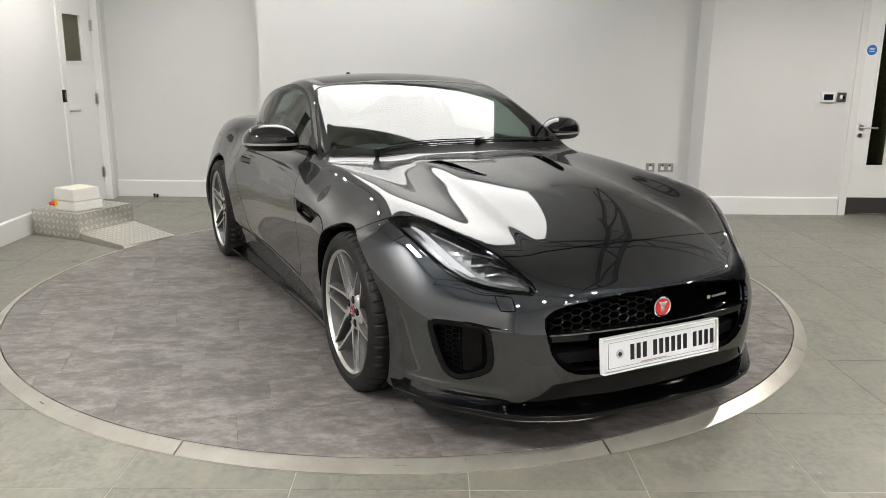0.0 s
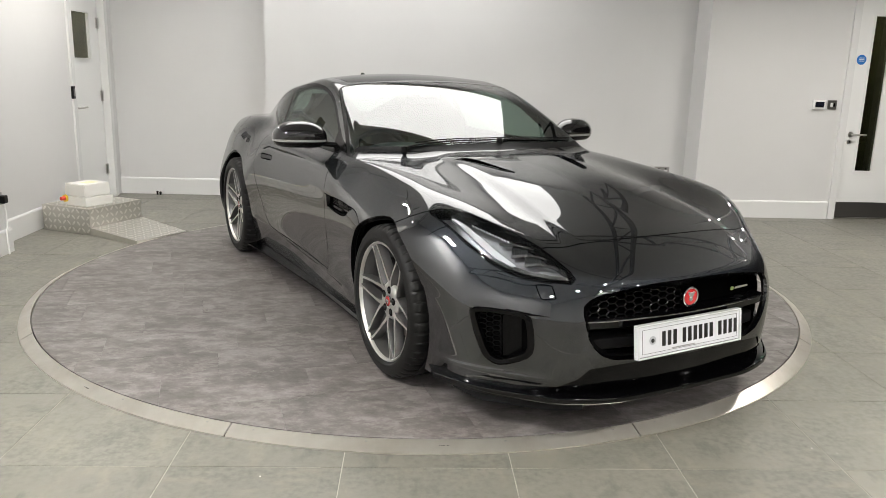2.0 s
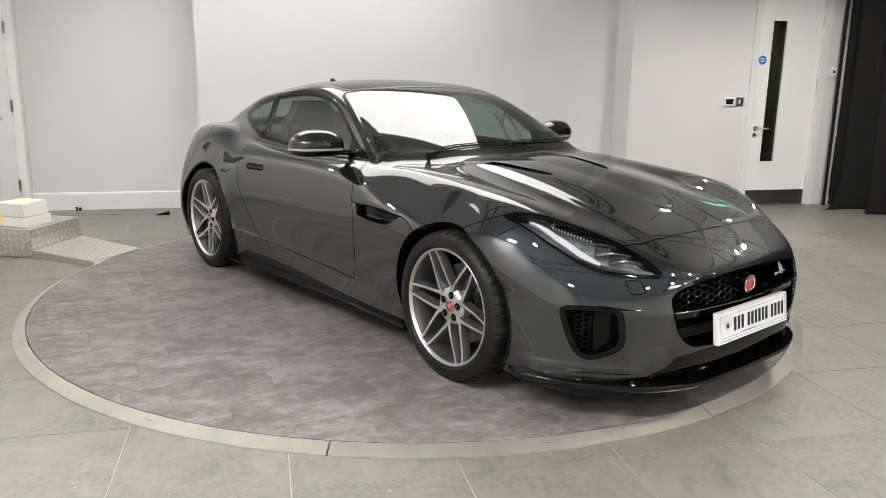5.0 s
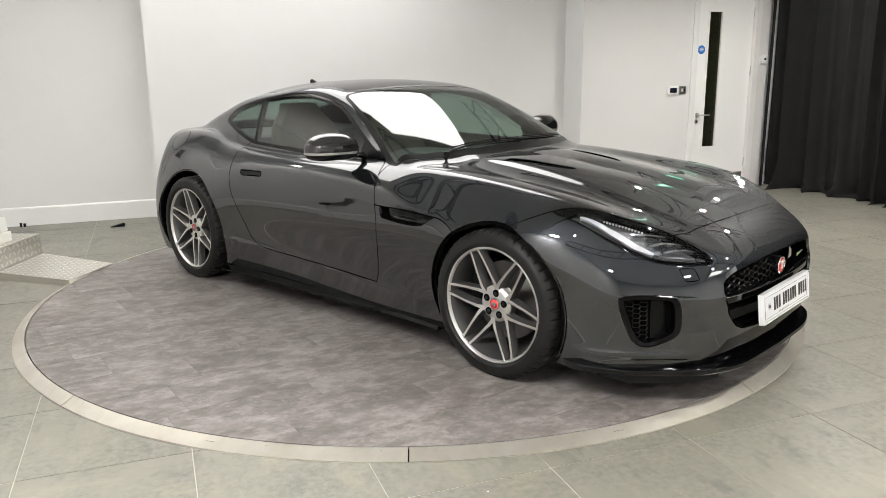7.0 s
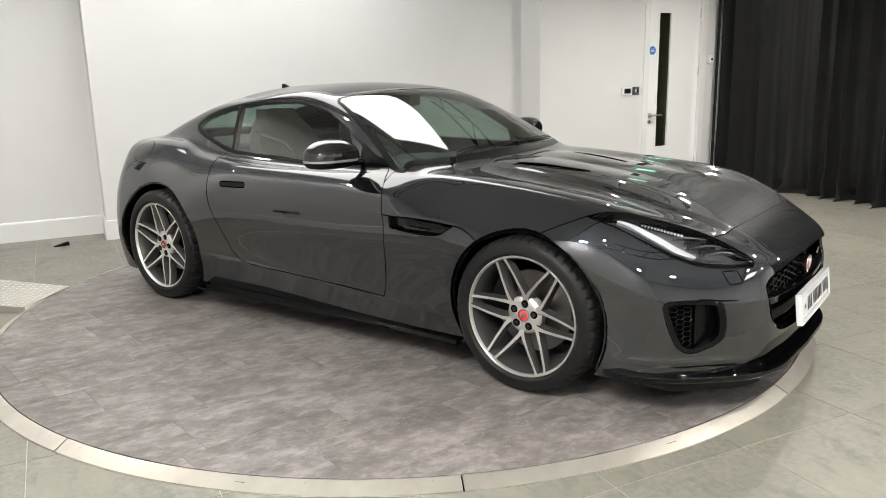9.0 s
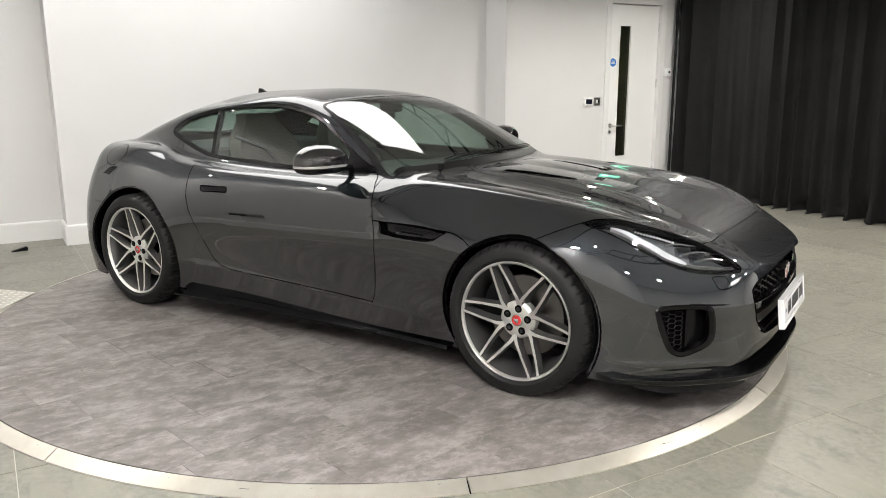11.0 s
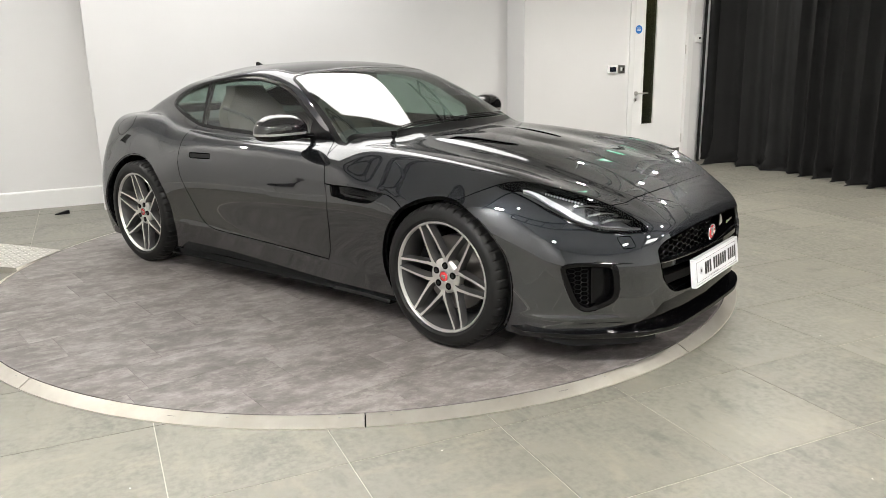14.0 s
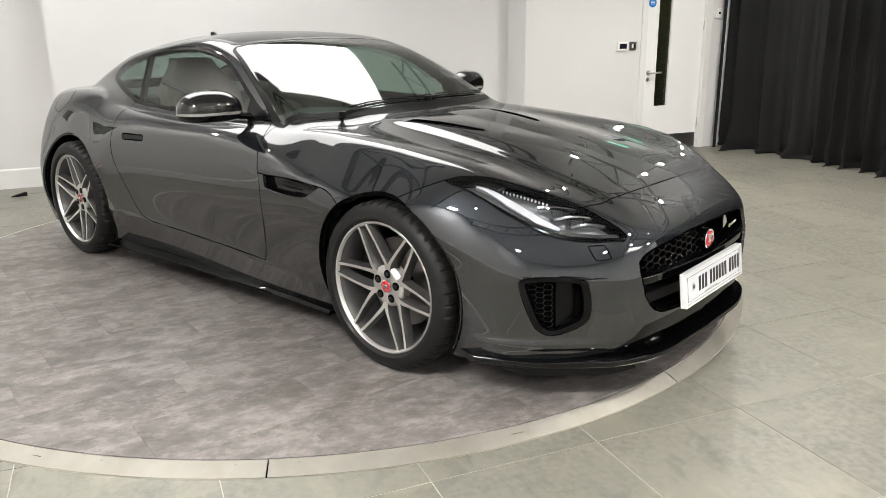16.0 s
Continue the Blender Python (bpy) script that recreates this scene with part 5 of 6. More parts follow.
def door_mirror(s):
    thing = empty("door_mirror")
    thing.parent = CAR
    thing.matrix_local = pose(-1.075, s * 0.900, 0.966)
    thing["label"] = "dark door mirror with a bright indicator strip"
    flip = Matrix.Identity(4) if s < 0 else Matrix.Scale(-1, 4, (0, 1, 0))
    def sub(name, bm, mat, label=""):
        bm.transform(flip)
        return part(name, fix_normals(bm), mat, thing, label, True, 50)
    sub("mirror_cap", mirror_shell(-0.30, 0.9999), Mat("mirror_black_paint", (0.012, 0.011, 0.012), 0.08, 0.3, Coat_Weight=1.0).m, "gloss dark upper cap")
    sub("mirror_base", mirror_shell(-0.9999, -0.48), M_GLOSSBLACK, "gloss black lower shell")
    sub("indicator", mirror_shell(-0.48, -0.30, 1.012), Mat("indicator_clear", (0.5, 0.5, 0.5), 0.12, 0.6, Coat_Weight=1.0).m, "clear indicator strip")
    bm = bmesh.new()
    add_box(bm, (-0.055, -0.075, -0.030), (-0.045, 0.070, 0.036), 0.004)
    sub("mirror_glass", bm, M_CHROME, "mirror glass")
    bm = bmesh.new()
    add_tube(bm, [(0.010, 0.085, -0.046), (0.02, 0.135, -0.050), (0.035, 0.180, -0.054), (0.045, 0.225, -0.062)], [0.017, 0.014, 0.015, 0.022], 12)
    sub("mirror_arm", bm, M_GLOSSBLACK, "gloss black mirror arm")


for s in (-1, 1):
    door_mirror(s)

# ---- wipers, aerial ----
def wiper(pts, name="wiper"):
    thing = empty(name)
    thing.parent = CAR
    P = surf("top", [p[0] for p in pts], [-abs(p[1]) for p in pts], -0.007)
    for p, q in zip(P, pts):
        p.y = q[1]
    bm = bmesh.new()
    add_tube(bm, P, [0.008] + [0.004] * (len(P) - 2) + [0.003], 8)
    part("wiper_arm", bm, M_BLACK, thing, "", True)
    bm = bmesh.new()
    Q = surf("top", [p[0] - 0.018 for p in pts[1:]], [-abs(p[1] + 0.01) for p in pts[1:]], -0.006)
    for p, q in zip(Q, pts[1:]):
        p.y = q[1] + 0.01
    add_tube(bm, Q, 0.0032, 6)
    part("wiper_blade", bm, M_BLACK, thing, "", True)
    bm = bmesh.new()
    add_lathe(bm, [(0.001, 0.012), (0.016, 0.010), (0.018, -0.02)], 20, "Z", m=Matrix.Translation(P[0]))
    part("wiper_pivot", bm, M_BLACK, thing, "", True)
    thing["label"] = "black windscreen wiper at rest"


wiper([(-.655, -.48), (-.662, -.42), (-.658, -.30), (-.648, -.15), (-.642, 0.0), (-.648, .12)])
wiper([(-.640, .08), (-.655, .16), (-.665, .28), (-.685, .42), (-.72, .56), (-.735, .62)])
q = surf("top", [-2.36], [0.0], 0.0)[0]
bm = bmesh.new()
pts = [(-0.04, 0.0), (0.06, 0.0), (0.04, 0.014), (-0.015, 0.042), (-0.04, 0.042)]
add_prism(bm, pts, -0.012, 0.012, lambda u, v, d: (q.x + u, d * (1.15 - v * 14), q.z - 0.006 + v))
bmesh.ops.bevel(bm, geom=list(bm.edges), offset=0.003, segments=2, affect="EDGES")
part("roof_aerial", fix_normals(bm), M_BLACK, CAR, "small black shark-fin aerial", True, 30)

# ---- cabin ----
bm = bmesh.new()
sec = [(-.66, .86), (-.80, .905), (-.95, .915), (-1.08, .905), (-1.16, .87), (-1.18, .80), (-1.16, .55), (-.7, .5)]
prev = None
for i in range(25):
    y = -0.70 + 1.40 * i / 24
    hood = 0.035 * math.exp(-((y + 0.36) / 0.17) ** 2)
    ring = [bm.verts.new((x - 0.05 * (y / 0.7) ** 2 + 0.02, y, z - 0.03 * (y / 0.7) ** 2 - 0.015 + (hood if 1 <= k <= 4 else 0))) for k, (x, z) in enumerate(sec)]
    if prev:
        for k in range(len(sec)):
            j = (k + 1) % len(sec)
            bm.faces.new((prev[k], prev[j], ring[j], ring[k]))
    else:
        bm.faces.new(ring)
    prev = ring
bm.faces.new(prev[::-1])
part("dashboard", fix_normals(bm), M_LEATHER, CAR, "black leather dashboard", True, 40)
part("cabin_floor", box((-2.5, -0.72, 0.24), (-0.7, 0.72, 0.28)), M_LEATHER, CAR, "dark cabin floor")
part("centre_console", box((-2.0, -0.12, 0.28), (-1.1, 0.12, 0.62), 0.03), M_LEATHER, CAR, "black centre console")
bm = bmesh.new()
add_box(bm, (-2.95, -0.62, 0.5), (-2.25, 0.62, 0.93), 0.06)
part("parcel_shelf", bm, M_LEATHER, CAR, "dark luggage shelf")
wheel_m = pose(-1.27, -0.37, 0.80, 0, -68, 0)
bm = bmesh.new()
ringpts = [wheel_m @ Vector((0.182 * math.cos(2 * math.pi * i / 36), 0.182 * math.sin(2 * math.pi * i / 36), 0)) for i in range(37)]
add_tube(bm, ringpts, 0.016, 8)
sw = part("steering_wheel", bm, M_LEATHER, CAR, "black leather steering wheel", True)
bm = bmesh.new()
add_box(bm, (-0.06, -0.075, -0.03), (0.06, 0.075, 0.02), 0.025, 3, wheel_m)
for a in (90, 270, 180):
    c, s_ = math.cos(radians(a)), math.sin(radians(a))
    add_tube(bm, [wheel_m @ Vector((0.05 * c, 0.05 * s_, -0.01)), wheel_m @ Vector((0.175 * c, 0.175 * s_, 0))], 0.014, 8)
part("wheel_boss", bm, M_LEATHER, sw, "black steering boss", True, 40)


def seat(y):
    thing = empty("seat")
    thing.parent = CAR
    thing.matrix_local = pose(-1.62, y, 0.28)
    thing["label"] = "tan and black leather sports seat"
    bm = bmesh.new()
    add_box(bm, (-0.26, -0.25, 0.08), (0.28, 0.25, 0.25), 0.06, 3)
    part("seat_base", bm, M_LEATHER, thing, "", True, 60)
    bm = bmesh.new()
    n = 14
    prev = None
    for i in range(n + 1):
        t = i / n
        h = 0.20 + 0.66 * t
        half = 0.25 - 0.02 * t - 0.12 * float(step(t, 0.72, 1.0))
        xb = -0.22 - 0.24 * t
        ring = []
        for k in range(20):
            a = 2 * math.pi * k / 20
            cx, cy = math.cos(a), math.sin(a)
            ring.append(bm.verts.new((xb + 0.075 * math.copysign(abs(cx) ** 0.6, cx) * (1 - 0.35 * t) + (0.05 * abs(cy) ** 3 if cx > 0 else 0), half * math.copysign(abs(cy) ** 0.6, cy), h)))
        if prev:
            for k in range(20):
                j = (k + 1) % 20
                bm.faces.new((prev[k], prev[j], ring[j], ring[k]))
        else:
            bm.faces.new(ring)
        prev = ring
    bm.faces.new(prev[::-1])
    part("seat_back", fix_normals(bm), M_TAN, thing, "grey-beige leather seat back", True, 60)


for y in (-0.37, 0.37):
    seat(y)
bm = bmesh.new()
add_tube(bm, [(-1.98, -0.60, 1.02), (-1.84, -0.50, 0.95), (-1.72, -0.36, 0.72)], 0.012, 6)
part("seat_belt", bm, Mat("grey_webbing", (0.06, 0.055, 0.05), 0.6).m, CAR, "dark grey seat belt", True)
bm = bmesh.new()
add_box(bm, (-1.40, -0.12, 1.105), (-1.375, 0.12, 1.165), 0.012, 3)
add_box(bm, (-1.37, -0.05, 1.15), (-1.27, 0.05, 1.215), 0.015, 2)
part("rear_view_mirror", bm, M_BLACK, CAR, "black interior mirror on its mount", True, 40)
for sgn in (-1, 1):
    part("door_card", box((-2.0, sgn * 0.74 - 0.03, 0.3), (-0.8, sgn * 0.74 + 0.03, 0.86), 0.02), M_LEATHER, CAR, "dark inner door trim")

# ---------- room fittings ----------
def skirting(name, x0, y0, x1, y1, out):
    """Skirting board between two points of a wall's face; out is the way into the room."""
    bm = bmesh.new()
    a, b = Vector((x0, y0, 0)), Vector((x1, y1, 0))
    d = (b - a).normalized()
    n = Vector((*out, 0))
    prof = [(0.0, FLOOR - 0.005), (0.019, FLOOR - 0.005), (0.019, FLOOR + 0.155), (0.016, FLOOR + 0.163), (0.007, FLOOR + 0.170), (0.0, FLOOR + 0.170)]
    lo = [bm.verts.new(a + n * o + Vector((0, 0, z))) for o, z in prof]
    hi = [bm.verts.new(b + n * o + Vector((0, 0, z))) for o, z in prof]
    bm.faces.new(lo)
    bm.faces.new(hi[::-1])
    for i in range(6):
        j = (i + 1) % 6
        bm.faces.new((lo[i], lo[j], hi[j], hi[i]))
    return tagged(part(name, fix_normals(bm), M_TRIM), "white gloss painted skirting board", "skirting board", kind="structure")


skirting("baseboard", X0, YL, -1.67, YL, (0, -1))
skirting("baseboard", -1.67, YM, 2.52, YM, (0, -1))
skirting("baseboard", -1.67, YM - 0.019, -1.67, YL, (-1, 0))
skirting("baseboard", 2.52, YR - 0.019, 2.52, YM, (-1, 0))
skirting("baseboard", 2.501, YR, DR0 - 0.075, YR, (0, -1))
skirting("baseboard", X0, 5.38, X0, DL0 - 0.075, (1, 0))
skirting("baseboard", -3.09, 4.58, -3.09, 5.399, (1, 0))
skirting("baseboard", X0, 5.38, -3.09, 5.38, (0, 1))
skirting("baseboard", X0, Y0, X0, 4.6, (1, 0))

M_DOOR = Mat("door_paint", (0.80, 0.80, 0.79), 0.38).m
M_KICK = Mat("kick_plate_steel", (0.16, 0.155, 0.15), 0.35, 0.9).m
M_PANE = glass("door_glass", (0.34, 0.355, 0.30))
M_BLUE = Mat("sign_blue", (0.02, 0.17, 0.52), 0.4).m
M_WHITEPLASTIC = Mat("white_plastic", (0.78, 0.78, 0.77), 0.35).m
M_CORRIDOR = Mat("corridor_paint", (0.36, 0.345, 0.245), 0.6).m


def frame_bars(bm, u0, u1, v0, v1, t, d0, d1, to3, bottom=True):
    """A rectangular frame of thickness t round an opening."""
    bars = [(u0 - t, u0, v0 - (t if bottom else 0), v1 + t), (u1, u1 + t, v0 - (t if bottom else 0), v1 + t), (u0, u1, v1, v1 + t)]
    if bottom:
        bars.append((u0, u1, v0 - t, v0))
    for a, b, c, d in bars:
        pts = [(a, c), (b, c), (b, d), (a, d)]
        add_prism(bm, pts, d0, d1, to3)


def leaf_with_hole(u0, u1, v0, v1, h, d0, d1, to3):
    """A door leaf round a glazed opening h = (u0, u1, v0, v1)."""
    bm = bmesh.new()
    for a, b, c, d in ((u0, h[0], v0, v1), (h[1], u1, v0, v1), (h[0], h[1], v0, h[2]), (h[0], h[1], h[3], v1)):
        add_prism(bm, [(a, c), (b, c), (b, d), (a, d)], d0, d1, to3)
    bmesh.ops.remove_doubles(bm, verts=bm.verts, dist=1e-4)
    return fix_normals(bm)


def lever(bm, to3, u, v, way, plate=0.026):
    """Round rose and lever handle; way is +1 or -1 along u."""
    n = 24
    pr = [[bm.verts.new(to3(u + plate * math.cos(2 * math.pi * i / n), v + plate * math.sin(2 * math.pi * i / n), d)) for i in range(n)] for d in (0.0, 0.008)]
    bm.faces.new(pr[1])
    for i in range(n):
        bm.faces.new((pr[0][i], pr[0][(i + 1) % n], pr[1][(i + 1) % n], pr[1][i]))
    add_tube(bm, [to3(u, v, 0.004), to3(u, v, 0.045), to3(u + way * 0.012, v, 0.052), to3(u + way * 0.13, v, 0.052)], 0.0095, 10)


# north-east door (faces -y)
to = lambda u, v, d: Vector((u, YR + 0.03 - d, v))
door = empty("door_1", pose(0, 0, 0))
tagged(door, "closed white fire door with a tall narrow vision panel", "door", kind="structure")
H1 = (4.09, 4.262, 0.44, 1.905)
part("leaf", leaf_with_hole(DR0 + 0.005, DR1 - 0.005, FLOOR + 0.01, DRT - 0.01, H1, -0.044, 0.0, to), M_DOOR, door)
part("pane", box((H1[0], YR + 0.050, H1[2]), (H1[1], YR + 0.056, H1[3])), M_PANE, door, "narrow wired glass pane").visible_shadow = False
bm = bmesh.new()
frame_bars(bm, H1[0] + 0.006, H1[1] - 0.006, H1[2] + 0.006, H1[3] - 0.006, 0.018, -0.004, 0.008, to)
part("bead", fix_normals(bm), M_DOOR, door, "white glazing bead")
bm = bmesh.new()
frame_bars(bm, DR0, DR1, FLOOR - 0.001, DRT, 0.068, -0.028, 0.048, to, False)
part("architrave", fix_normals(bm), M_TRIM, door, "white door frame")
part("kick_plate", box((DR0 + 0.012, YR + 0.0275, FLOOR + 0.012), (DR1 - 0.012, YR + 0.0295, 0.135), 0.0005, 1), M_KICK, door, "dark brushed steel kick plate")
bm = bmesh.new()
lever(bm, to, 4.005, 0.797, 1)
part("door_handle", fix_normals(bm), M_STEEL, door, "satin steel lever handle", True, 40)
bm = bmesh.new()
add_lathe(bm, [(0.0005, YR + 0.020), (0.020, YR + 0.020), (0.022, YR + 0.030)], 24, "Y", m=Matrix.Translation((4.0, 0, 0.725)))
part("lock_rose", fix_normals(bm), M_STEEL, door, "round steel lock rose", True, 40)
part("keyhole", box((3.996, YR + 0.0190, 0.716), (4.004, YR + 0.0205, 0.736)), M_VOID, door)
bm = bmesh.new()
add_lathe(bm, [(0.0005, YR + 0.0275), (0.046, YR + 0.0275), (0.046, YR + 0.030)], 40, "Y", m=Matrix.Translation((4.01, 0, 1.50)))
sign = part("door_sign", fix_normals(bm), M_BLUE, door, "round blue mandatory sign", True, 40)
bm = bmesh.new()
for k in range(3):
    add_box(bm, (3.985, YR + 0.0265, 1.485 + k * 0.014), (4.035, YR + 0.0273, 1.491 + k * 0.014))
part("sign_bar", bm, M_WHITEPLASTIC, sign)
for z in (0.25, 1.27, 1.9):
    bm = bmesh.new()
    add_lathe(bm, [(0.0005, z - 0.05), (0.007, z - 0.05), (0.007, z + 0.05), (0.0005, z + 0.05)], 12, "Z", m=Matrix.Translation((DR1 - 0.002, YR + 0.022, 0)))
    part("hinge", fix_normals(bm), M_STEEL, door, "steel butt hinge", True, 40)
# passage behind the pane
bm = bmesh.new()
add_box(bm, (3.5, YL + 0.9, FLOOR), (5.2, YL + 1.0, TOP))
add_box(bm, (3.4, YL + 0.2, FLOOR), (3.5, YL + 1.0, TOP))
add_box(bm, (5.2, YL + 0.2, FLOOR), (5.3, YL + 1.0, TOP))
add_box(bm, (3.4, YL + 0.2, TOP), (5.3, YL + 1.0, TOP + 0.1))
add_box(bm, (3.4, YL + 0.2, FLOOR - 0.1), (5.3, YL + 1.0, FLOOR))
tagged(part("wall_passage", bm, M_CORRIDOR), "dim olive passage wall behind the glazed door", "wall", kind="structure")
bm = box((4.0, YL + 0.35, TOP - 0.06), (4.9, YL + 0.55, TOP - 0.01), 0.01)
tagged(part("passage_light", bm, emission("passage_glow", (1.0, 0.95, 0.75), 30.0)), "slim glowing batten light in the passage behind the door", "ceiling light")
part("shelf_edge", box((4.02, YL + 0.55, 0.86), (4.6, YL + 0.6, 0.93), 0.005), M_TRIM, door, "pale rail seen through the pane")

# west door (faces +x)
to2 = lambda u, v, d: Vector((X0 - 0.055 + d, u, v))
door2 = empty("door_2", pose(0, 0, 0))
tagged(door2, "closed white door with a small square window", "door", kind="structure")
H2 = (7.20, 7.58, 1.325, 1.745)
part("leaf", leaf_with_hole(DL0 + 0.004, DL1 - 0.004, FLOOR + 0.008, DRT - 0.01, H2, -0.044, 0.0, to2), M_DOOR, door2)
part("pane", box((X0 - 0.080, H2[0], H2[2]), (X0 - 0.074, H2[1], H2[3])), M_PANE, door2, "small clear pane").visible_shadow = False
bm = bmesh.new()
frame_bars(bm, H2[0] + 0.006, H2[1] - 0.006, H2[2] + 0.006, H2[3] - 0.006, 0.022, -0.004, 0.010, to2)
part("bead", fix_normals(bm), M_DOOR, door2, "white glazing bead")
bm = bmesh.new()
frame_bars(bm, DL0, DL1, FLOOR - 0.001, DRT, 0.07, -0.05, 0.072, to2, False)
part("architrave", fix_normals(bm), M_TRIM, door2, "white door frame")
bm = bmesh.new()
lever(bm, to2, 7.17, 0.885, 1, 0.024)
part("door_handle", fix_normals(bm), M_STEEL, door2, "satin steel lever handle", True, 40)
bm = bmesh.new()
add_lathe(bm, [(0.0005, X0 - 0.040), (0.016, X0 - 0.040), (0.018, X0 - 0.055)], 20, "X", m=Matrix.Translation((0, 7.12, 1.15)))
part("lock_rose", fix_normals(bm), M_STEEL, door2, "round steel lock", True, 40)
for z in (0.25, 0.97, 1.66):
    bm = bmesh.new()
    add_lathe(bm, [(0.0005, z - 0.05), (0.008, z - 0.05), (0.008, z + 0.05), (0.0005, z + 0.05)], 12, "Z", m=Matrix.Translation((X0 - 0.045, DL1 - 0.006, 0)))
    add_box(bm, (X0 - 0.0555, DL1 - 0.045, z - 0.05), (X0 - 0.0535, DL1 - 0.008, z + 0.05))
    part("hinge", fix_normals(bm), M_STEEL, door2, "steel butt hinge", True, 40)
bm = bmesh.new()
add_box(bm, (X0 - 1.3, 6.6, FLOOR), (X0 - 1.2, 8.6, TOP))
add_box(bm, (X0 - 1.2, 8.5, FLOOR), (X0 - 0.2, 8.6, TOP))
add_box(bm, (X0 - 1.2, 6.6, FLOOR), (X0 - 0.2, 6.7, TOP))
add_box(bm, (X0 - 1.3, 6.6, TOP), (X0 - 0.2, 8.6, TOP + 0.1))
tagged(part("wall_side_room", bm, Mat("side_room_paint", (0.45, 0.43, 0.36), 0.6).m), "dim beige wall of the side room", "wall", kind="structure")

bm = box((X0 - 0.9, 7.1, TOP - 0.06), (X0 - 0.7, 8.1, TOP - 0.01), 0.01)
tagged(part("side_room_light", bm, emission("side_room_glow", (1.0, 0.96, 0.85), 60.0)), "slim glowing batten light in the side room", "ceiling light")


def wall_plate(name, label, category, x, z, w, h, y, face, depth=0.012):
    thing = empty(name, pose(x, y, z))
    part("plate", box((-w / 2, -depth, -h / 2), (w / 2, 0, h / 2), 0.003), face, thing)
    return tagged(thing, label, category)


th = wall_plate("thermostat", "white wall thermostat with a dark display", "thermostat", 3.637, 1.075, 0.125, 0.085, YR, M_WHITEPLASTIC, 0.022)
part("display", box((-0.042, -0.0245, -0.026), (0.045, -0.0225, 0.026), 0.001, 1), Mat("dark_display", (0.01, 0.012, 0.02), 0.12).m, th, "dark blue-black display")
sw_ = wall_plate("key_switch", "square brushed steel key switch plate", "switch", 3.765, 1.075, 0.086, 0.086, YR, Mat("dull_steel_plate", (0.30, 0.29, 0.27), 0.35, 1.0).m)
part("rocker", box((-0.018, -0.0165, -0.018), (0.006, -0.0125, 0.018), 0.002), M_WHITEPLASTIC, sw_, "white rocker")
part("key_slot", box((0.010, -0.0155, -0.016), (0.026, -0.0125, 0.016), 0.001, 1), M_BLACK, sw_)
al = wall_plate("call_point", "small white wall box beside the curtain", "wall box", 4.835, 1.395, 0.086, 0.095, YR, M_WHITEPLASTIC, 0.032)
part("button", box((-0.012, -0.040, -0.012), (0.012, -0.0325, 0.012), 0.003), M_BLACK, al, "small black button")
M_SOCK = Mat("socket_steel", (0.36, 0.35, 0.34), 0.32, 1.0).m
for x, w in ((2.30, 0.146), (2.145, 0.086)):
    so = wall_plate("wall_socket", "brushed steel wall socket with white inserts", "socket", x, 0.362, w, 0.086, YM, M_SOCK)
    so["group"] = "wall sockets"
    for k in ((-0.035, 0.035) if w > 0.1 else (0,)):
        part("insert", box((k - 0.016, -0.0150, -0.026), (k + 0.016, -0.0125, 0.010), 0.001, 1), M_WHITEPLASTIC, so, "white pin insert")
        part("rocker", box((k - 0.008, -0.0165, 0.014), (k + 0.008, -0.0125, 0.030), 0.001, 1), M_BLACK, so)
so = empty("flex_outlet", pose(-3.09, 5.25, 0.365))
tagged(so, "steel outlet plate with a black plug on the pier", "socket")
part("plate", box((0, -0.073, -0.043), (0.010, 0.073, 0.043), 0.003), M_SOCK, so)
part("plug", box((0.0105, 0.01, -0.030), (0.055, 0.065, 0.025), 0.010, 3), M_BLACK, so, "black mains plug")
bm = bmesh.new()
add_tube(bm, [(0.04, 0.03, -0.02), (0.05, 0.03, -0.10), (0.04, 0.03, -0.25), (0.045, 0.03, -0.39)], 0.006, 8)
part("cable", bm, M_WHITEPLASTIC, so, "pale flex", True)
kp = empty("door_keypad", pose(X0, 6.985, 1.03))
tagged(kp, "small black access reader on the wall by the door", "keypad")
part("case", box((0, -0.022, -0.055), (0.022, 0.022, 0.055), 0.005), M_BLACK, kp)
part("keys", box((0.0225, -0.014, -0.03), (0.0245, 0.014, 0.03), 0.001, 1), Mat("key_grey", (0.12, 0.12, 0.12), 0.5).m, kp)

# exit sign over the north-east door
ex = empty("exit_sign", pose(4.3, YR, 2.42))
tagged(ex, "green illuminated emergency exit sign above the door", "exit sign")
part("case", box((-0.20, -0.05, -0.095), (0.20, 0, 0.095), 0.006), M_WHITEPLASTIC, ex)
part("legend", box((-0.185, -0.0545, -0.08), (0.185, -0.0505, 0.08)), emission("exit_green", (0.05, 0.85, 0.45), 3.0), ex, "glowing green panel")
for a, b, c, d in ((-0.15, -0.03, -0.045, 0.045), (0.02, 0.15, -0.012, 0.012)):
    part("legend_bar", box((a, -0.0575, c), (b, -0.0550, d)), emission("exit_white", (0.9, 1.0, 0.95), 3.0), ex)

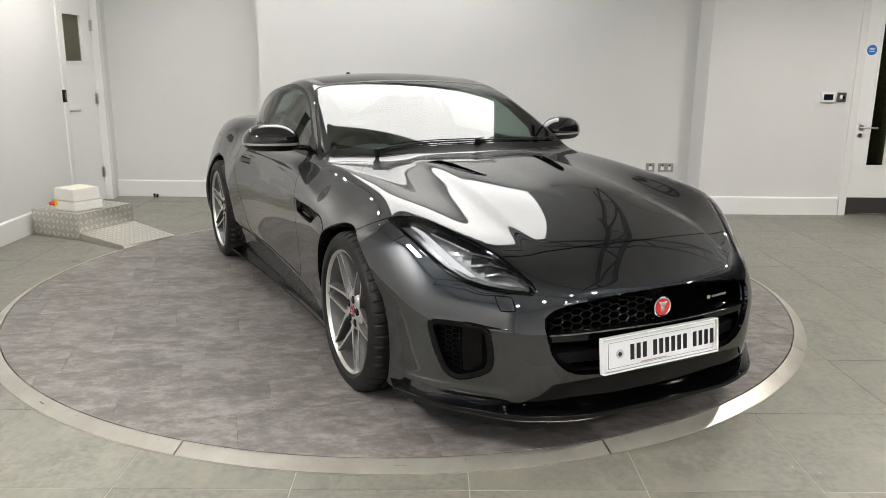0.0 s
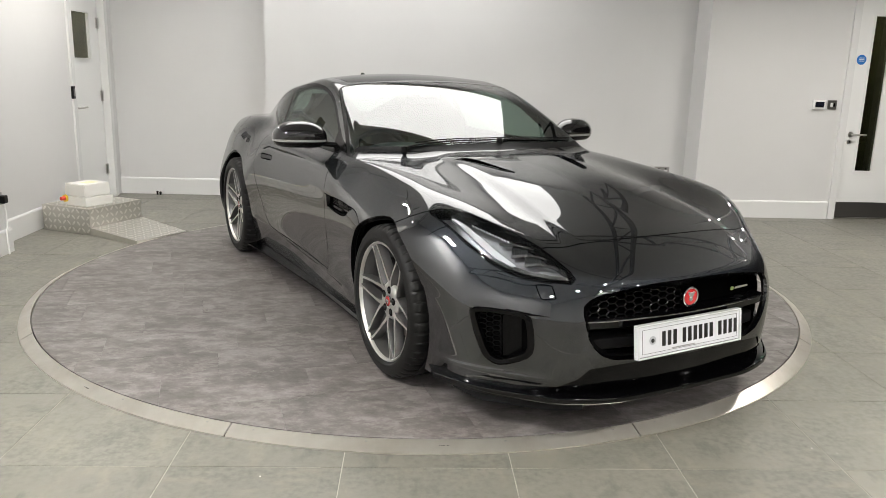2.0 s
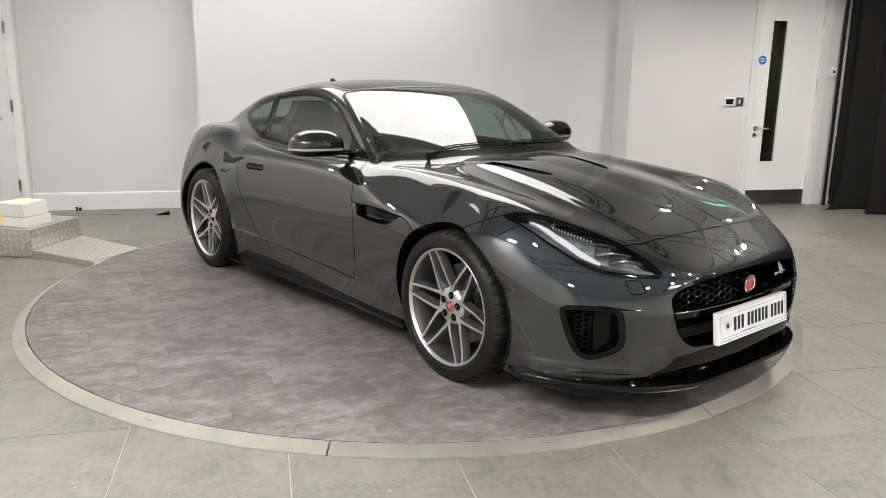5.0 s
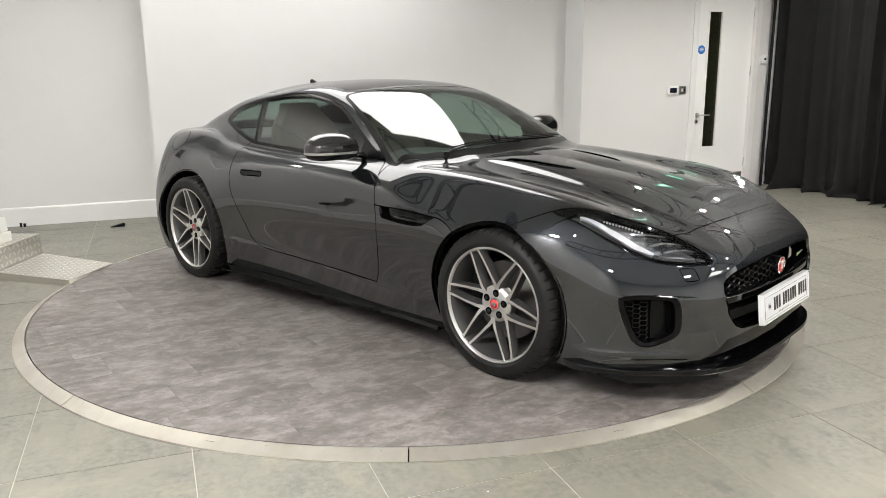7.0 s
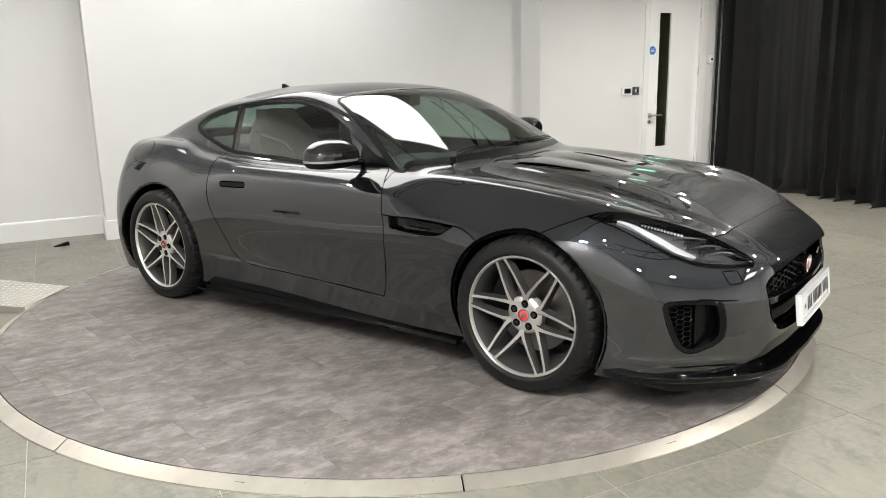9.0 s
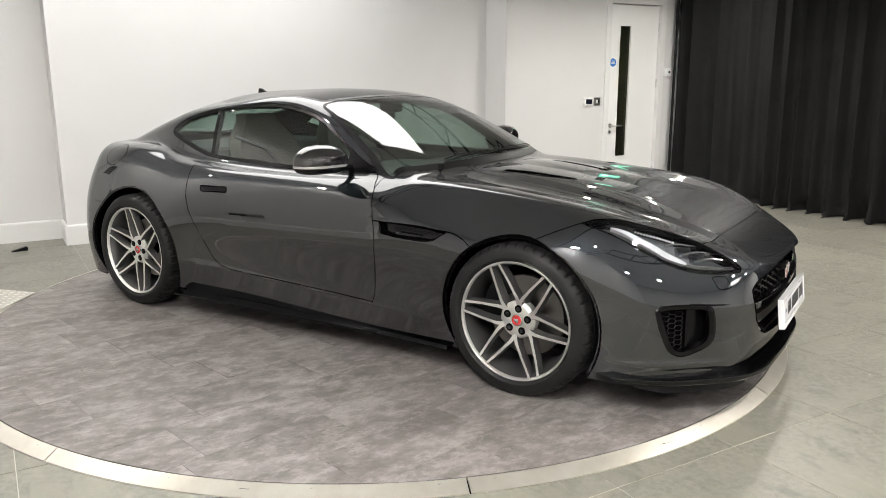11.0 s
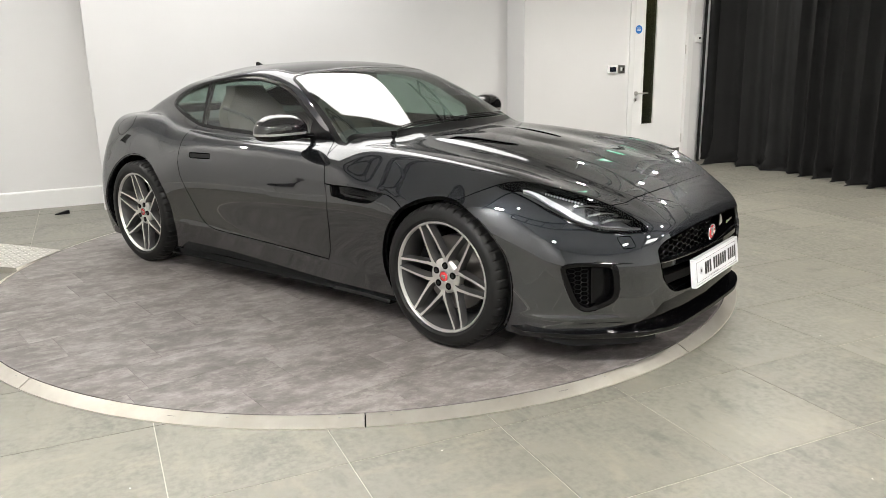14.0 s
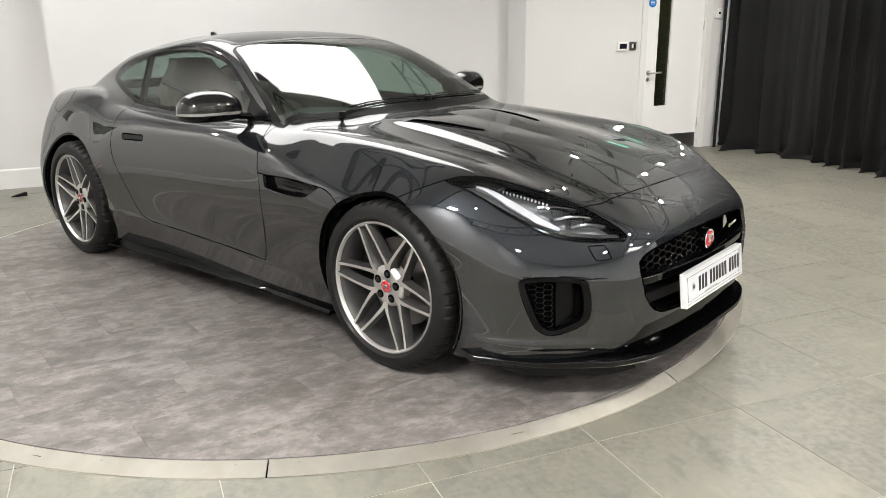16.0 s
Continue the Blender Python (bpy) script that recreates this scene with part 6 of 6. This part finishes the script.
# door stops on the floor
for x, y in ((-2.85, 7.93),):
    ds = empty("floor_door_stop", pose(x, y, FLOOR))
    tagged(ds, "tiny black rubber stop on the floor by the skirting", "door stop")
    bm = bmesh.new()
    add_lathe(bm, [(0.0005, 0.040), (0.010, 0.038), (0.013, 0.028), (0.009, 0.022), (0.010, 0.0)], 16, "Z", m=Matrix.Translation((-0.014, 0, 0)))
    add_lathe(bm, [(0.0005, 0.034), (0.010, 0.032), (0.012, 0.024), (0.010, 0.0)], 16, "Z", m=Matrix.Translation((0.016, 0, 0)))
    part("stop", fix_normals(bm), M_BLACK, ds, "", True, 40)

bm = bmesh.new()
add_prism(bm, [(-0.06, 0.0), (0.06, 0.0), (0.06, 0.030), (0.045, 0.032), (-0.06, 0.006)], -0.018, 0.018, lambda u, v, d: (u, d, v))
bmesh.ops.bevel(bm, geom=list(bm.edges), offset=0.002, segments=1, affect="EDGES")
wedge = part("door_wedge", fix_normals(bm), M_BLACK, m=pose(-2.04, 7.60, FLOOR, 0, 0, 8))
tagged(wedge, "small black rubber door wedge lying on the floor", "door wedge")

# ---------- curtain ----------
def curtain():
    thing = empty("curtain", pose(5.05, 3.0, 0))
    tagged(thing, "heavy black pleated floor-length curtain", "curtain")
    bm = bmesh.new()
    n, m = 1000, 40
    y_end, y_start = -1.2, 7.18
    rows = []
    ph = 0.0
    phases, amps = [], []
    for i in range(n + 1):
        t = i / n
        ph += (2 * math.pi * (y_start - y_end) / n) / (0.27 + 0.09 * math.sin(t * 23.0) + 0.05 * math.sin(t * 61.0 + 1))
        phases.append(ph)
        amps.append(0.082 + 0.030 * math.sin(t * 17 + 2) + 0.012 * math.sin(t * 43))
    for j in range(m + 1):
        h = j / m
        z = (FLOOR + 0.002) + (TOP - 0.06 - FLOOR) * (h ** 1.4)
        row = []
        low = max(0.0, 1 - h * 5.0)
        for i in range(n + 1):
            t = i / n
            y = y_start + (y_end - y_start) * t
            wob = 0.35 * math.sin(h * 2.2 + t * 9)
            a = amps[i] * (1.0 + 0.45 * low)
            s = math.sin(phases[i] + wob * 0.6)
            x = a * math.copysign(abs(s) ** 0.6, s) + 0.022 * math.sin(2 * phases[i] + 3 * h)
            x += low * 0.05 * math.sin(t * 90 + 2) + low * low * 0.13 * noise.noise((t * 75, h * 45, 1.7))
            lean = -0.17 * math.exp(-t * 22)
            row.append(bm.verts.new((x + lean, y - 3.0 + 0.5 * a * math.cos(phases[i]), z + h * 5.0 * min(1.0, low * 2) * 0.07 * noise.noise((t * 80, h * 40, 5.2)))))
        rows.append(row)
    for a, b in zip(rows, rows[1:]):
        for i in range(n):
            bm.faces.new((a[i], a[i + 1], b[i + 1], b[i]))
    part("drape", bm, M_CURTAIN, thing, "", True, 180)
    part("rail", box((-0.03, -4.3, TOP - 0.06), (0.03, 4.2, TOP), 0.006), M_DARKSTEEL, thing, "dark curtain rail")
    part("hem_tape", box((-0.20, 4.185, FLOOR), (-0.17, 4.20, TOP - 0.06)), M_CURTAIN, thing)


curtain()

# ---------- ceiling steelwork and spots ----------
def beam(a, b, w=0.05):
    bm = bmesh.new()
    d = Vector(b) - Vector(a)
    m = Matrix.Translation(a) @ d.to_track_quat("X", "Z").to_matrix().to_4x4()
    add_box(bm, (0, -w / 2, -w / 2), (d.length, w / 2, w / 2), 0.006, 1, m)
    return bm


def truss(x0, y0, x1, y1, z, bays):
    thing = empty("roof_truss", pose(0, 0, 0))
    tagged(thing, "slim black steel truss under the ceiling", "truss", "roof trusses")
    a, b = Vector((x0, y0, z)), Vector((x1, y1, z))
    up = Vector((0, 0, TOP - z - 0.02))
    part("chord", beam(a, b, 0.045), M_DARKSTEEL, thing)
    part("chord", beam(a + up, b + up, 0.04), M_DARKSTEEL, thing)
    for k in range(bays):
        p, q = a.lerp(b, k / bays), a.lerp(b, (k + 1) / bays)
        c = p.lerp(q, 0.5)
        part("brace", beam(p, c + up, 0.025), M_DARKSTEEL, thing)
        part("brace", beam(c + up, q, 0.025), M_DARKSTEEL, thing)


for x in (1.9, 3.6):
    truss(x, -4.8, x, YR - 0.02, 2.62, 11)
for y in (0.0, 2.6, 4.6):
    truss(X0 + 0.02, y, 4.6, y, 2.62, 9)


M_FILL = emission("flood_glow", (1.0, 0.96, 0.90), 950.0)
M_SPOT = emission("spot_glow", (1.0, 0.955, 0.88), 2400.0)


# Unseen lamp; its rod is added so the trusses cast no shadow from it.
def spot(x, y, glow):
    thing = empty("ceiling_spot", pose(x, y, 2.58))
    tagged(thing, "small round white spotlight on a rod, unseen, added to light the room", "spotlight", "ceiling spots")
    bm = bmesh.new()
    add_lathe(bm, [(0.05, 0.0), (0.055, -0.01), (0.055, -0.10), (0.048, -0.105), (0.045, -0.09)], 28, "Z")
    part("can", fix_normals(bm), M_TRIM, thing, "", True, 40)
    bm = bmesh.new()
    add_lathe(bm, [(0.0005, -0.004), (0.05, -0.004), (0.05, 0.004), (0.012, 0.006), (0.012, TOP - 2.581)], 20, "Z")
    part("stem", fix_normals(bm), M_DARKSTEEL, thing, "thin dark rod, added to hang the lamp below the trusses", True, 40)
    bm = bmesh.new()
    add_lathe(bm, [(0.0005, -0.092), (0.045, -0.092)], 24, "Z")
    part("lamp", bm, glow, thing, "glowing lamp face")


# Fill lamps, added to lift the foreground and the dim west and north-east walls.
for x, y in ((-1.3, 1.3), (0.1, 1.1), (1.5, 1.3), (-2.7, 5.3), (-2.75, 6.4), (3.6, 5.5), (4.3, 6.2), (2.9, 6.0)):
    spot(x, y, M_FILL)
# Stronger lamps for glints on the bonnet, placed to brighten the floor's right side.
for x, y in ((2.3, 1.9), (3.5, 4.3), (4.4, 2.2), (4.4, 0.6)):
    spot(x, y, M_SPOT)

# ---------- ramp box with its isolator ----------
RB = pose(-2.755, 5.955, FLOOR, 0, 0, -24)
M_CHEQ = Mat("chequer_aluminium", (0.62, 0.60, 0.555), 0.40, 1.0).m
M_CHEQB = Mat("chequer_stud", (0.82, 0.80, 0.75), 0.28, 1.0).m


def lozenges(bm, u0, u1, v0, v1, to3, pitch=0.050, within=None):
    """Raised crossed bars of chequer plate over one face."""
    i = 0
    u = u0 + pitch * 0.6
    while u < u1 - pitch * 0.3:
        v = v0 + pitch * 0.6
        j = 0
        while v < v1 - pitch * 0.3:
            if within is not None and not inside_outline([(u, v)], within)[0]:
                v += pitch
                j += 1
                continue
            a = radians(45 if (i + j) % 2 else -45)
            c, s = math.cos(a), math.sin(a)
            L, W = pitch * 0.50, pitch * 0.16
            pts = [(u + c * x - s * y, v + s * x + c * y) for x, y in ((-L, 0), (-L * 0.4, -W), (L * 0.4, -W), (L, 0), (L * 0.4, W), (-L * 0.4, W))]
            ins = [(u + (p[0] - u) * 0.55, v + (p[1] - v) * 0.55) for p in pts]
            A = [bm.verts.new(to3(p[0], p[1], 0.0002)) for p in pts]
            B = [bm.verts.new(to3(p[0], p[1], 0.0024)) for p in ins]
            bm.faces.new(B)
            for k in range(6):
                bm.faces.new((A[k], A[(k + 1) % 6], B[(k + 1) % 6], B[k]))
            v += pitch
            j += 1
        u += pitch
        i += 1


rb = empty("service_box", RB)
tagged(rb, "aluminium chequer plate service box with a low cover plate", "service box")
BW, BD, BH = 0.50, 0.56, 0.205
part("case", box((-BW, 0, 0), (0, BD, BH), 0.004), M_CHEQ, rb)
bm = bmesh.new()
lozenges(bm, -BW, 0, 0, BH, lambda u, v, d: (u, -d, v))
lozenges(bm, 0, BD, 0, BH, lambda u, v, d: (d, u, v))
lozenges(bm, -BW, 0, 0, BD, lambda u, v, d: (u, v, BH + d))
st = part("tread_studs", fix_normals(bm), M_CHEQB, rb, "raised chequer studs")
st["kind"] = "stuff"
COVER = [(0.004, 0.002), (0.582, -0.122), (0.652, 0.345), (0.012, 0.555)]


def cover_z(u):
    return 0.055 - 0.030 * u


bm = bmesh.new()
lo = [bm.verts.new((u, v, 0.0)) for u, v in COVER]
hi = [bm.verts.new((u, v, cover_z(u))) for u, v in COVER]
bm.faces.new(hi)
for k in range(4):
    bm.faces.new((lo[k], lo[(k + 1) % 4], hi[(k + 1) % 4], hi[k]))
cover = part("cover_plate", fix_normals(bm), M_CHEQ, rb, "low chequer cover plate")
bm = bmesh.new()
lozenges(bm, 0.0, 0.66, -0.13, 0.56, lambda u, v, d: (u, v, cover_z(u) + d), 0.044, grow(COVER, -0.012))
part("tread_studs", fix_normals(bm), M_CHEQB, cover, "raised chequer studs")["kind"] = "stuff"

iso = empty("isolator_box", RB @ pose(-0.20, 0.17, BH, 0, 0, -6))
tagged(iso, "pale grey plastic isolator box with a red and yellow switch", "electrical box")
M_ISO = Mat("pale_grey_plastic", (0.70, 0.69, 0.65), 0.4).m
part("base", box((-0.135, -0.11, 0.0025), (0.135, 0.15, 0.075), 0.006), M_ISO, iso)
bm = bmesh.new()
add_prism(bm, [(-0.125, 0.078), (0.125, 0.078), (0.115, 0.175), (-0.115, 0.175)], -0.10, 0.14, lambda u, v, d: (u, d, v))
bmesh.ops.bevel(bm, geom=list(bm.edges), offset=0.006, segments=2, affect="EDGES")
part("lid", fix_normals(bm), M_ISO, iso, "paler moulded lid", True, 30)
part("label", box((-0.04, -0.02, 0.1752), (0.05, 0.09, 0.1762)), Mat("cream_label", (0.75, 0.68, 0.42), 0.5).m, iso, "cream paper label")
bm = bmesh.new()
add_lathe(bm, [(0.0005, -0.124), (0.028, -0.124), (0.030, -0.1095)], 24, "Y", m=Matrix.Translation((-0.098, 0, 0.055)))
part("switch_plate", fix_normals(bm), Mat("switch_yellow", (0.75, 0.50, 0.03), 0.4).m, iso, "yellow switch plate", True, 40)
bm = bmesh.new()
add_lathe(bm, [(0.0005, -0.158), (0.015, -0.156), (0.018, -0.1242)], 20, "Y", m=Matrix.Translation((-0.098, 0, 0.055)))
part("knob", fix_normals(bm), Mat("switch_red", (0.6, 0.05, 0.03), 0.4).m, iso, "red rotary knob", True, 40)
cb = empty("power_cable", RB @ pose(0, 0, BH))
tagged(cb, "black power cable lying on the service box", "cable")
bm = bmesh.new()
pts = [(-0.33, 0.14, 0.03), (-0.37, 0.15, 0.015), (-0.42, 0.19, 0.010), (-0.44, 0.22, 0.06), (-0.43, 0.24, 0.075), (-0.41, 0.25, 0.05), (-0.43, 0.27, 0.010), (-0.50, 0.30, 0.012), (-0.535, 0.32, 0.012)]
S = np.linspace(0, 1, len(pts))
T = np.linspace(0, 1, 50)
co = [Spline(list(zip(S, [p[k] for p in pts])))(T) for k in range(3)]
add_tube(bm, list(zip(*co)), 0.008, 8)
part("flex", bm, M_BLACK, cb, "", True)

# ---------- turntable ring, vinyl tiles, floor tiles ----------
def arc_plate(r0, r1, z0, z1, a0, a1, n, thick=0.004):
    bm = bmesh.new()
    prev = None
    for i in range(n + 1):
        a = radians(a0 + (a1 - a0) * i / n)
        c, s = math.cos(a), math.sin(a)
        sec = [bm.verts.new((c * r, s * r, z)) for r, z in ((r0, z0 - thick), (r0, z0), (r0 + 0.003, z0 + 0.001), (r1 - 0.004, z1 + 0.001), (r1, z1 - 0.001), (r1, z1 - thick))]
        if prev:
            for k in range(6):
                bm.faces.new((prev[k], prev[(k + 1) % 6], sec[(k + 1) % 6], sec[k]))
        else:
            bm.faces.new(sec)
        prev = sec
    bm.faces.new(prev[::-1])
    return fix_normals(bm)


ring = empty("turntable_ring", pose(TC[0], TC[1], 0))
tagged(ring, "brushed aluminium edge ring round the turntable", "ring")
bm = bmesh.new()
add_lathe(bm, [(RIN + 0.002, -0.012), (ROUT - 0.004, -0.030), (ROUT - 0.004, -0.05)], 120, "Z")
part("ring_bed", fix_normals(bm), M_VOID, ring)
seg = mesh_of(arc_plate(RIN, ROUT, -0.001, -0.026, 0.08, 39.92, 40, 0.012), M_RING, True, 30)
screw = bmesh.new()
add_lathe(screw, [(0.0005, 0.0016), (0.005, 0.0014), (0.006, 0.0)], 12, "Z")
screw = mesh_of(fix_normals(screw), M_STEEL, True, 40)
for k in range(9):
    o = new("ring_segment", seg)
    o.parent = ring
    o.matrix_local = pose(0, 0, 0, 0, 0, -109 + 40 * k)
    for a in (2.5, 13.5, 26.5, 37.5):
        for r in (RIN + 0.014,):
            sc = new("screw", screw)
            sc.parent = o
            sc.matrix_local = pose(r * math.cos(radians(a)), r * math.sin(radians(a)), -0.0068)

# pen marks on the ring
M_PEN = Mat("black_marker", (0.01, 0.01, 0.01), 0.6).m
for ang in (-88.0, -127.9):
    bm = bmesh.new()
    add_box(bm, (-0.0015, -0.018, 0), (0.0015, 0.012, 0.0006))
    add_box(bm, (-0.006, 0.006, 0), (0.006, 0.009, 0.0006))
    for k in range(3):
        add_box(bm, (0.010 + 0.008 * k, -0.002, 0), (0.0155 + 0.008 * k, 0.005 + 0.002 * (k % 2), 0.0006))
    r = RIN + 0.028
    a = radians(ang)
    part("pen_mark", bm, M_PEN, ring, "small black marker-pen arrow", m=pose(r * math.cos(a), r * math.sin(a), -0.0115, math.degrees(math.atan(-0.43)), 0, ang + 90) @ pose(0, 0, 0, 0, 0, 180))


def clip_poly(poly, inside, cross):
    out = []
    for i in range(len(poly)):
        p, q = poly[i], poly[(i + 1) % len(poly)]
        if inside(p):
            out.append(p)
            if not inside(q):
                out.append(cross(p, q))
        elif inside(q):
            out.append(cross(p, q))
    return out


def on_circle(p, q, r):
    lo, hi = 0.0, 1.0
    pin = math.hypot(*p) < r
    for _ in range(30):
        m = (lo + hi) / 2
        c = (p[0] + (q[0] - p[0]) * m, p[1] + (q[1] - p[1]) * m)
        if (math.hypot(*c) < r) == pin:
            lo = m
        else:
            hi = m
    return c


def round_off(poly, r):
    """Follows the circle of radius r between neighbours that both lie on it."""
    out = []
    for i in range(len(poly)):
        p, q = poly[i], poly[(i + 1) % len(poly)]
        out.append(p)
        if abs(math.hypot(*p) - r) < 2e-4 and abs(math.hypot(*q) - r) < 2e-4:
            a, b = math.atan2(p[1], p[0]), math.atan2(q[1], q[0])
            d = (b - a + math.pi) % (2 * math.pi) - math.pi
            n = max(1, int(abs(d) * r / 0.03))
            out += [(r * math.cos(a + d * k / n), r * math.sin(a + d * k / n)) for k in range(1, n)]
    return out


def densify(poly, step_):
    out = []
    for i in range(len(poly)):
        p, q = poly[i], poly[(i + 1) % len(poly)]
        n = max(1, int(math.dist(p, q) / step_))
        out += [(p[0] + (q[0] - p[0]) * k / n, p[1] + (q[1] - p[1]) * k / n) for k in range(n)]
    return out


def slab(poly, z0, z1, bevel):
    """A thin piece with a small chamfer round its top."""
    bm = bmesh.new()
    c = (sum(p[0] for p in poly) / len(poly), sum(p[1] for p in poly) / len(poly))
    def ins(p):
        d = math.dist(p, c)
        return (p[0] + (c[0] - p[0]) * bevel / d, p[1] + (c[1] - p[1]) * bevel / d)
    a = [bm.verts.new((*p, z0)) for p in poly]
    b = [bm.verts.new((*p, z1 - bevel * 0.7)) for p in poly]
    t = [bm.verts.new((*ins(p), z1)) for p in poly]
    bm.faces.new(t)
    n = len(poly)
    for lo, hi in ((a, b), (b, t)):
        for i in range(n):
            j = (i + 1) % n
            bm.faces.new((lo[i], lo[j], hi[j], hi[i]))
    return bm


# vinyl tiles on the deck, in a brick bond
ANG = radians(15)
ca, sa = math.cos(ANG), math.sin(ANG)
RT = RIN - 0.006
rng = random.Random(4)
full = None
shift = {0: 0.0075, 1: 0.152, 2: 0.39, 3: 0.485, 4: 0.039}
for rrow in range(-4, 15):
    # rows stand along the short way of the tiles
    u0 = -rrow * 0.305 - 2.783 - 0.1525
    off = shift.get(rrow, rng.uniform(0, 0.61))
    uc = 0.2588 * TC[0] - 0.9659 * TC[1]
    vc = 0.9659 * TC[0] + 0.2588 * TC[1]
    for k in range(-7, 8):
        v0 = off + k * 0.61
        g = 0.0004
        quad = [(u0 + g, v0 + g), (u0 + 0.305 - g, v0 + g), (u0 + 0.305 - g, v0 + 0.61 - g), (u0 + g, v0 + 0.61 - g)]
        loc = [(0.2588 * (u - uc) + 0.9659 * (v - vc), -0.9659 * (u - uc) + 0.2588 * (v - vc)) for u, v in quad]
        inn = [math.hypot(*p) < RT for p in loc]
        if not any(inn) and math.hypot(sum(p[0] for p in loc) / 4, sum(p[1] for p in loc) / 4) > RT + 0.1:
            continue
        if not all(inn):
            loc = densify(loc, 0.03)
            loc = clip_poly(loc, lambda p: math.hypot(*p) < RT, lambda p, q: on_circle(p, q, RT))
            loc = round_off(loc, RT)
            if len(loc) < 3:
                continue
        cx, cy = sum(p[0] for p in loc) / len(loc), sum(p[1] for p in loc) / len(loc)
        bm = slab([(p[0] - cx, p[1] - cy) for p in loc], -0.012, 0.0, 0.0008)
        o = part("vinyl_tile", fix_normals(bm), M_VINYL, table)
        o.matrix_local = pose(cx, cy, rng.uniform(-0.0006, 0.0))

# porcelain floor tiles
tile_mesh = mesh_of(fix_normals(slab([(-0.2955, -0.2955), (0.2955, -0.2955), (0.2955, 0.2955), (-0.2955, 0.2955)], -0.010, 0.0, 0.0012)), M_TILE)
PITCH, GX, GY = 0.5945, 0.145, 2.335
for i in range(-8, 12):
    for j in range(-13, 12):
        x, y = GX + (i + 0.5) * PITCH, GY + (j + 0.5) * PITCH
        if not (X0 - 0.3 < x < X1 + 0.3 and Y0 - 0.3 < y < YL + 0.3):
            continue
        h = 0.2955
        quad = [(x - h, y - h), (x + h, y - h), (x + h, y + h), (x - h, y + h)]
        rel = [(p[0] - TC[0], p[1] - TC[1]) for p in quad]
        out = [math.hypot(*p) > ROUT + 0.002 for p in rel]
        if not any(out):
            continue
        near = min(math.hypot(max(abs(x - TC[0]) - h, 0), max(abs(y - TC[1]) - h, 0)), 9)
        dz = rng.uniform(-0.0008, 0.0)
        if all(out) and near > ROUT:
            o = new("floor_tile", tile_mesh)
            o.parent = base
            o.matrix_world = pose(x, y, FLOOR + dz, 0, 0, rng.choice((0, 90, 180, 270)))
        else:
            d = densify(rel, 0.03)
            d = clip_poly(d, lambda p: math.hypot(*p) > ROUT + 0.002, lambda p, q: on_circle(p, q, ROUT + 0.002))
            d = round_off(d, ROUT + 0.002)
            if len(d) < 3:
                continue
            bm = bmesh.new()
            t = [bm.verts.new((p[0] + TC[0] - x, p[1] + TC[1] - y, 0)) for p in d]
            e = [bm.verts.new((p[0] + TC[0] - x, p[1] + TC[1] - y, -0.01)) for p in d]
            bm.faces.new(t)
            for k in range(len(d)):
                bm.faces.new((t[k], e[k], e[(k + 1) % len(d)], t[(k + 1) % len(d)]))
            bmesh.ops.triangulate(bm, faces=[f for f in bm.faces if len(f.verts) > 4])
            o = part("floor_tile", bm, M_TILE, base)
            o.matrix_world = pose(x, y, FLOOR + dz)
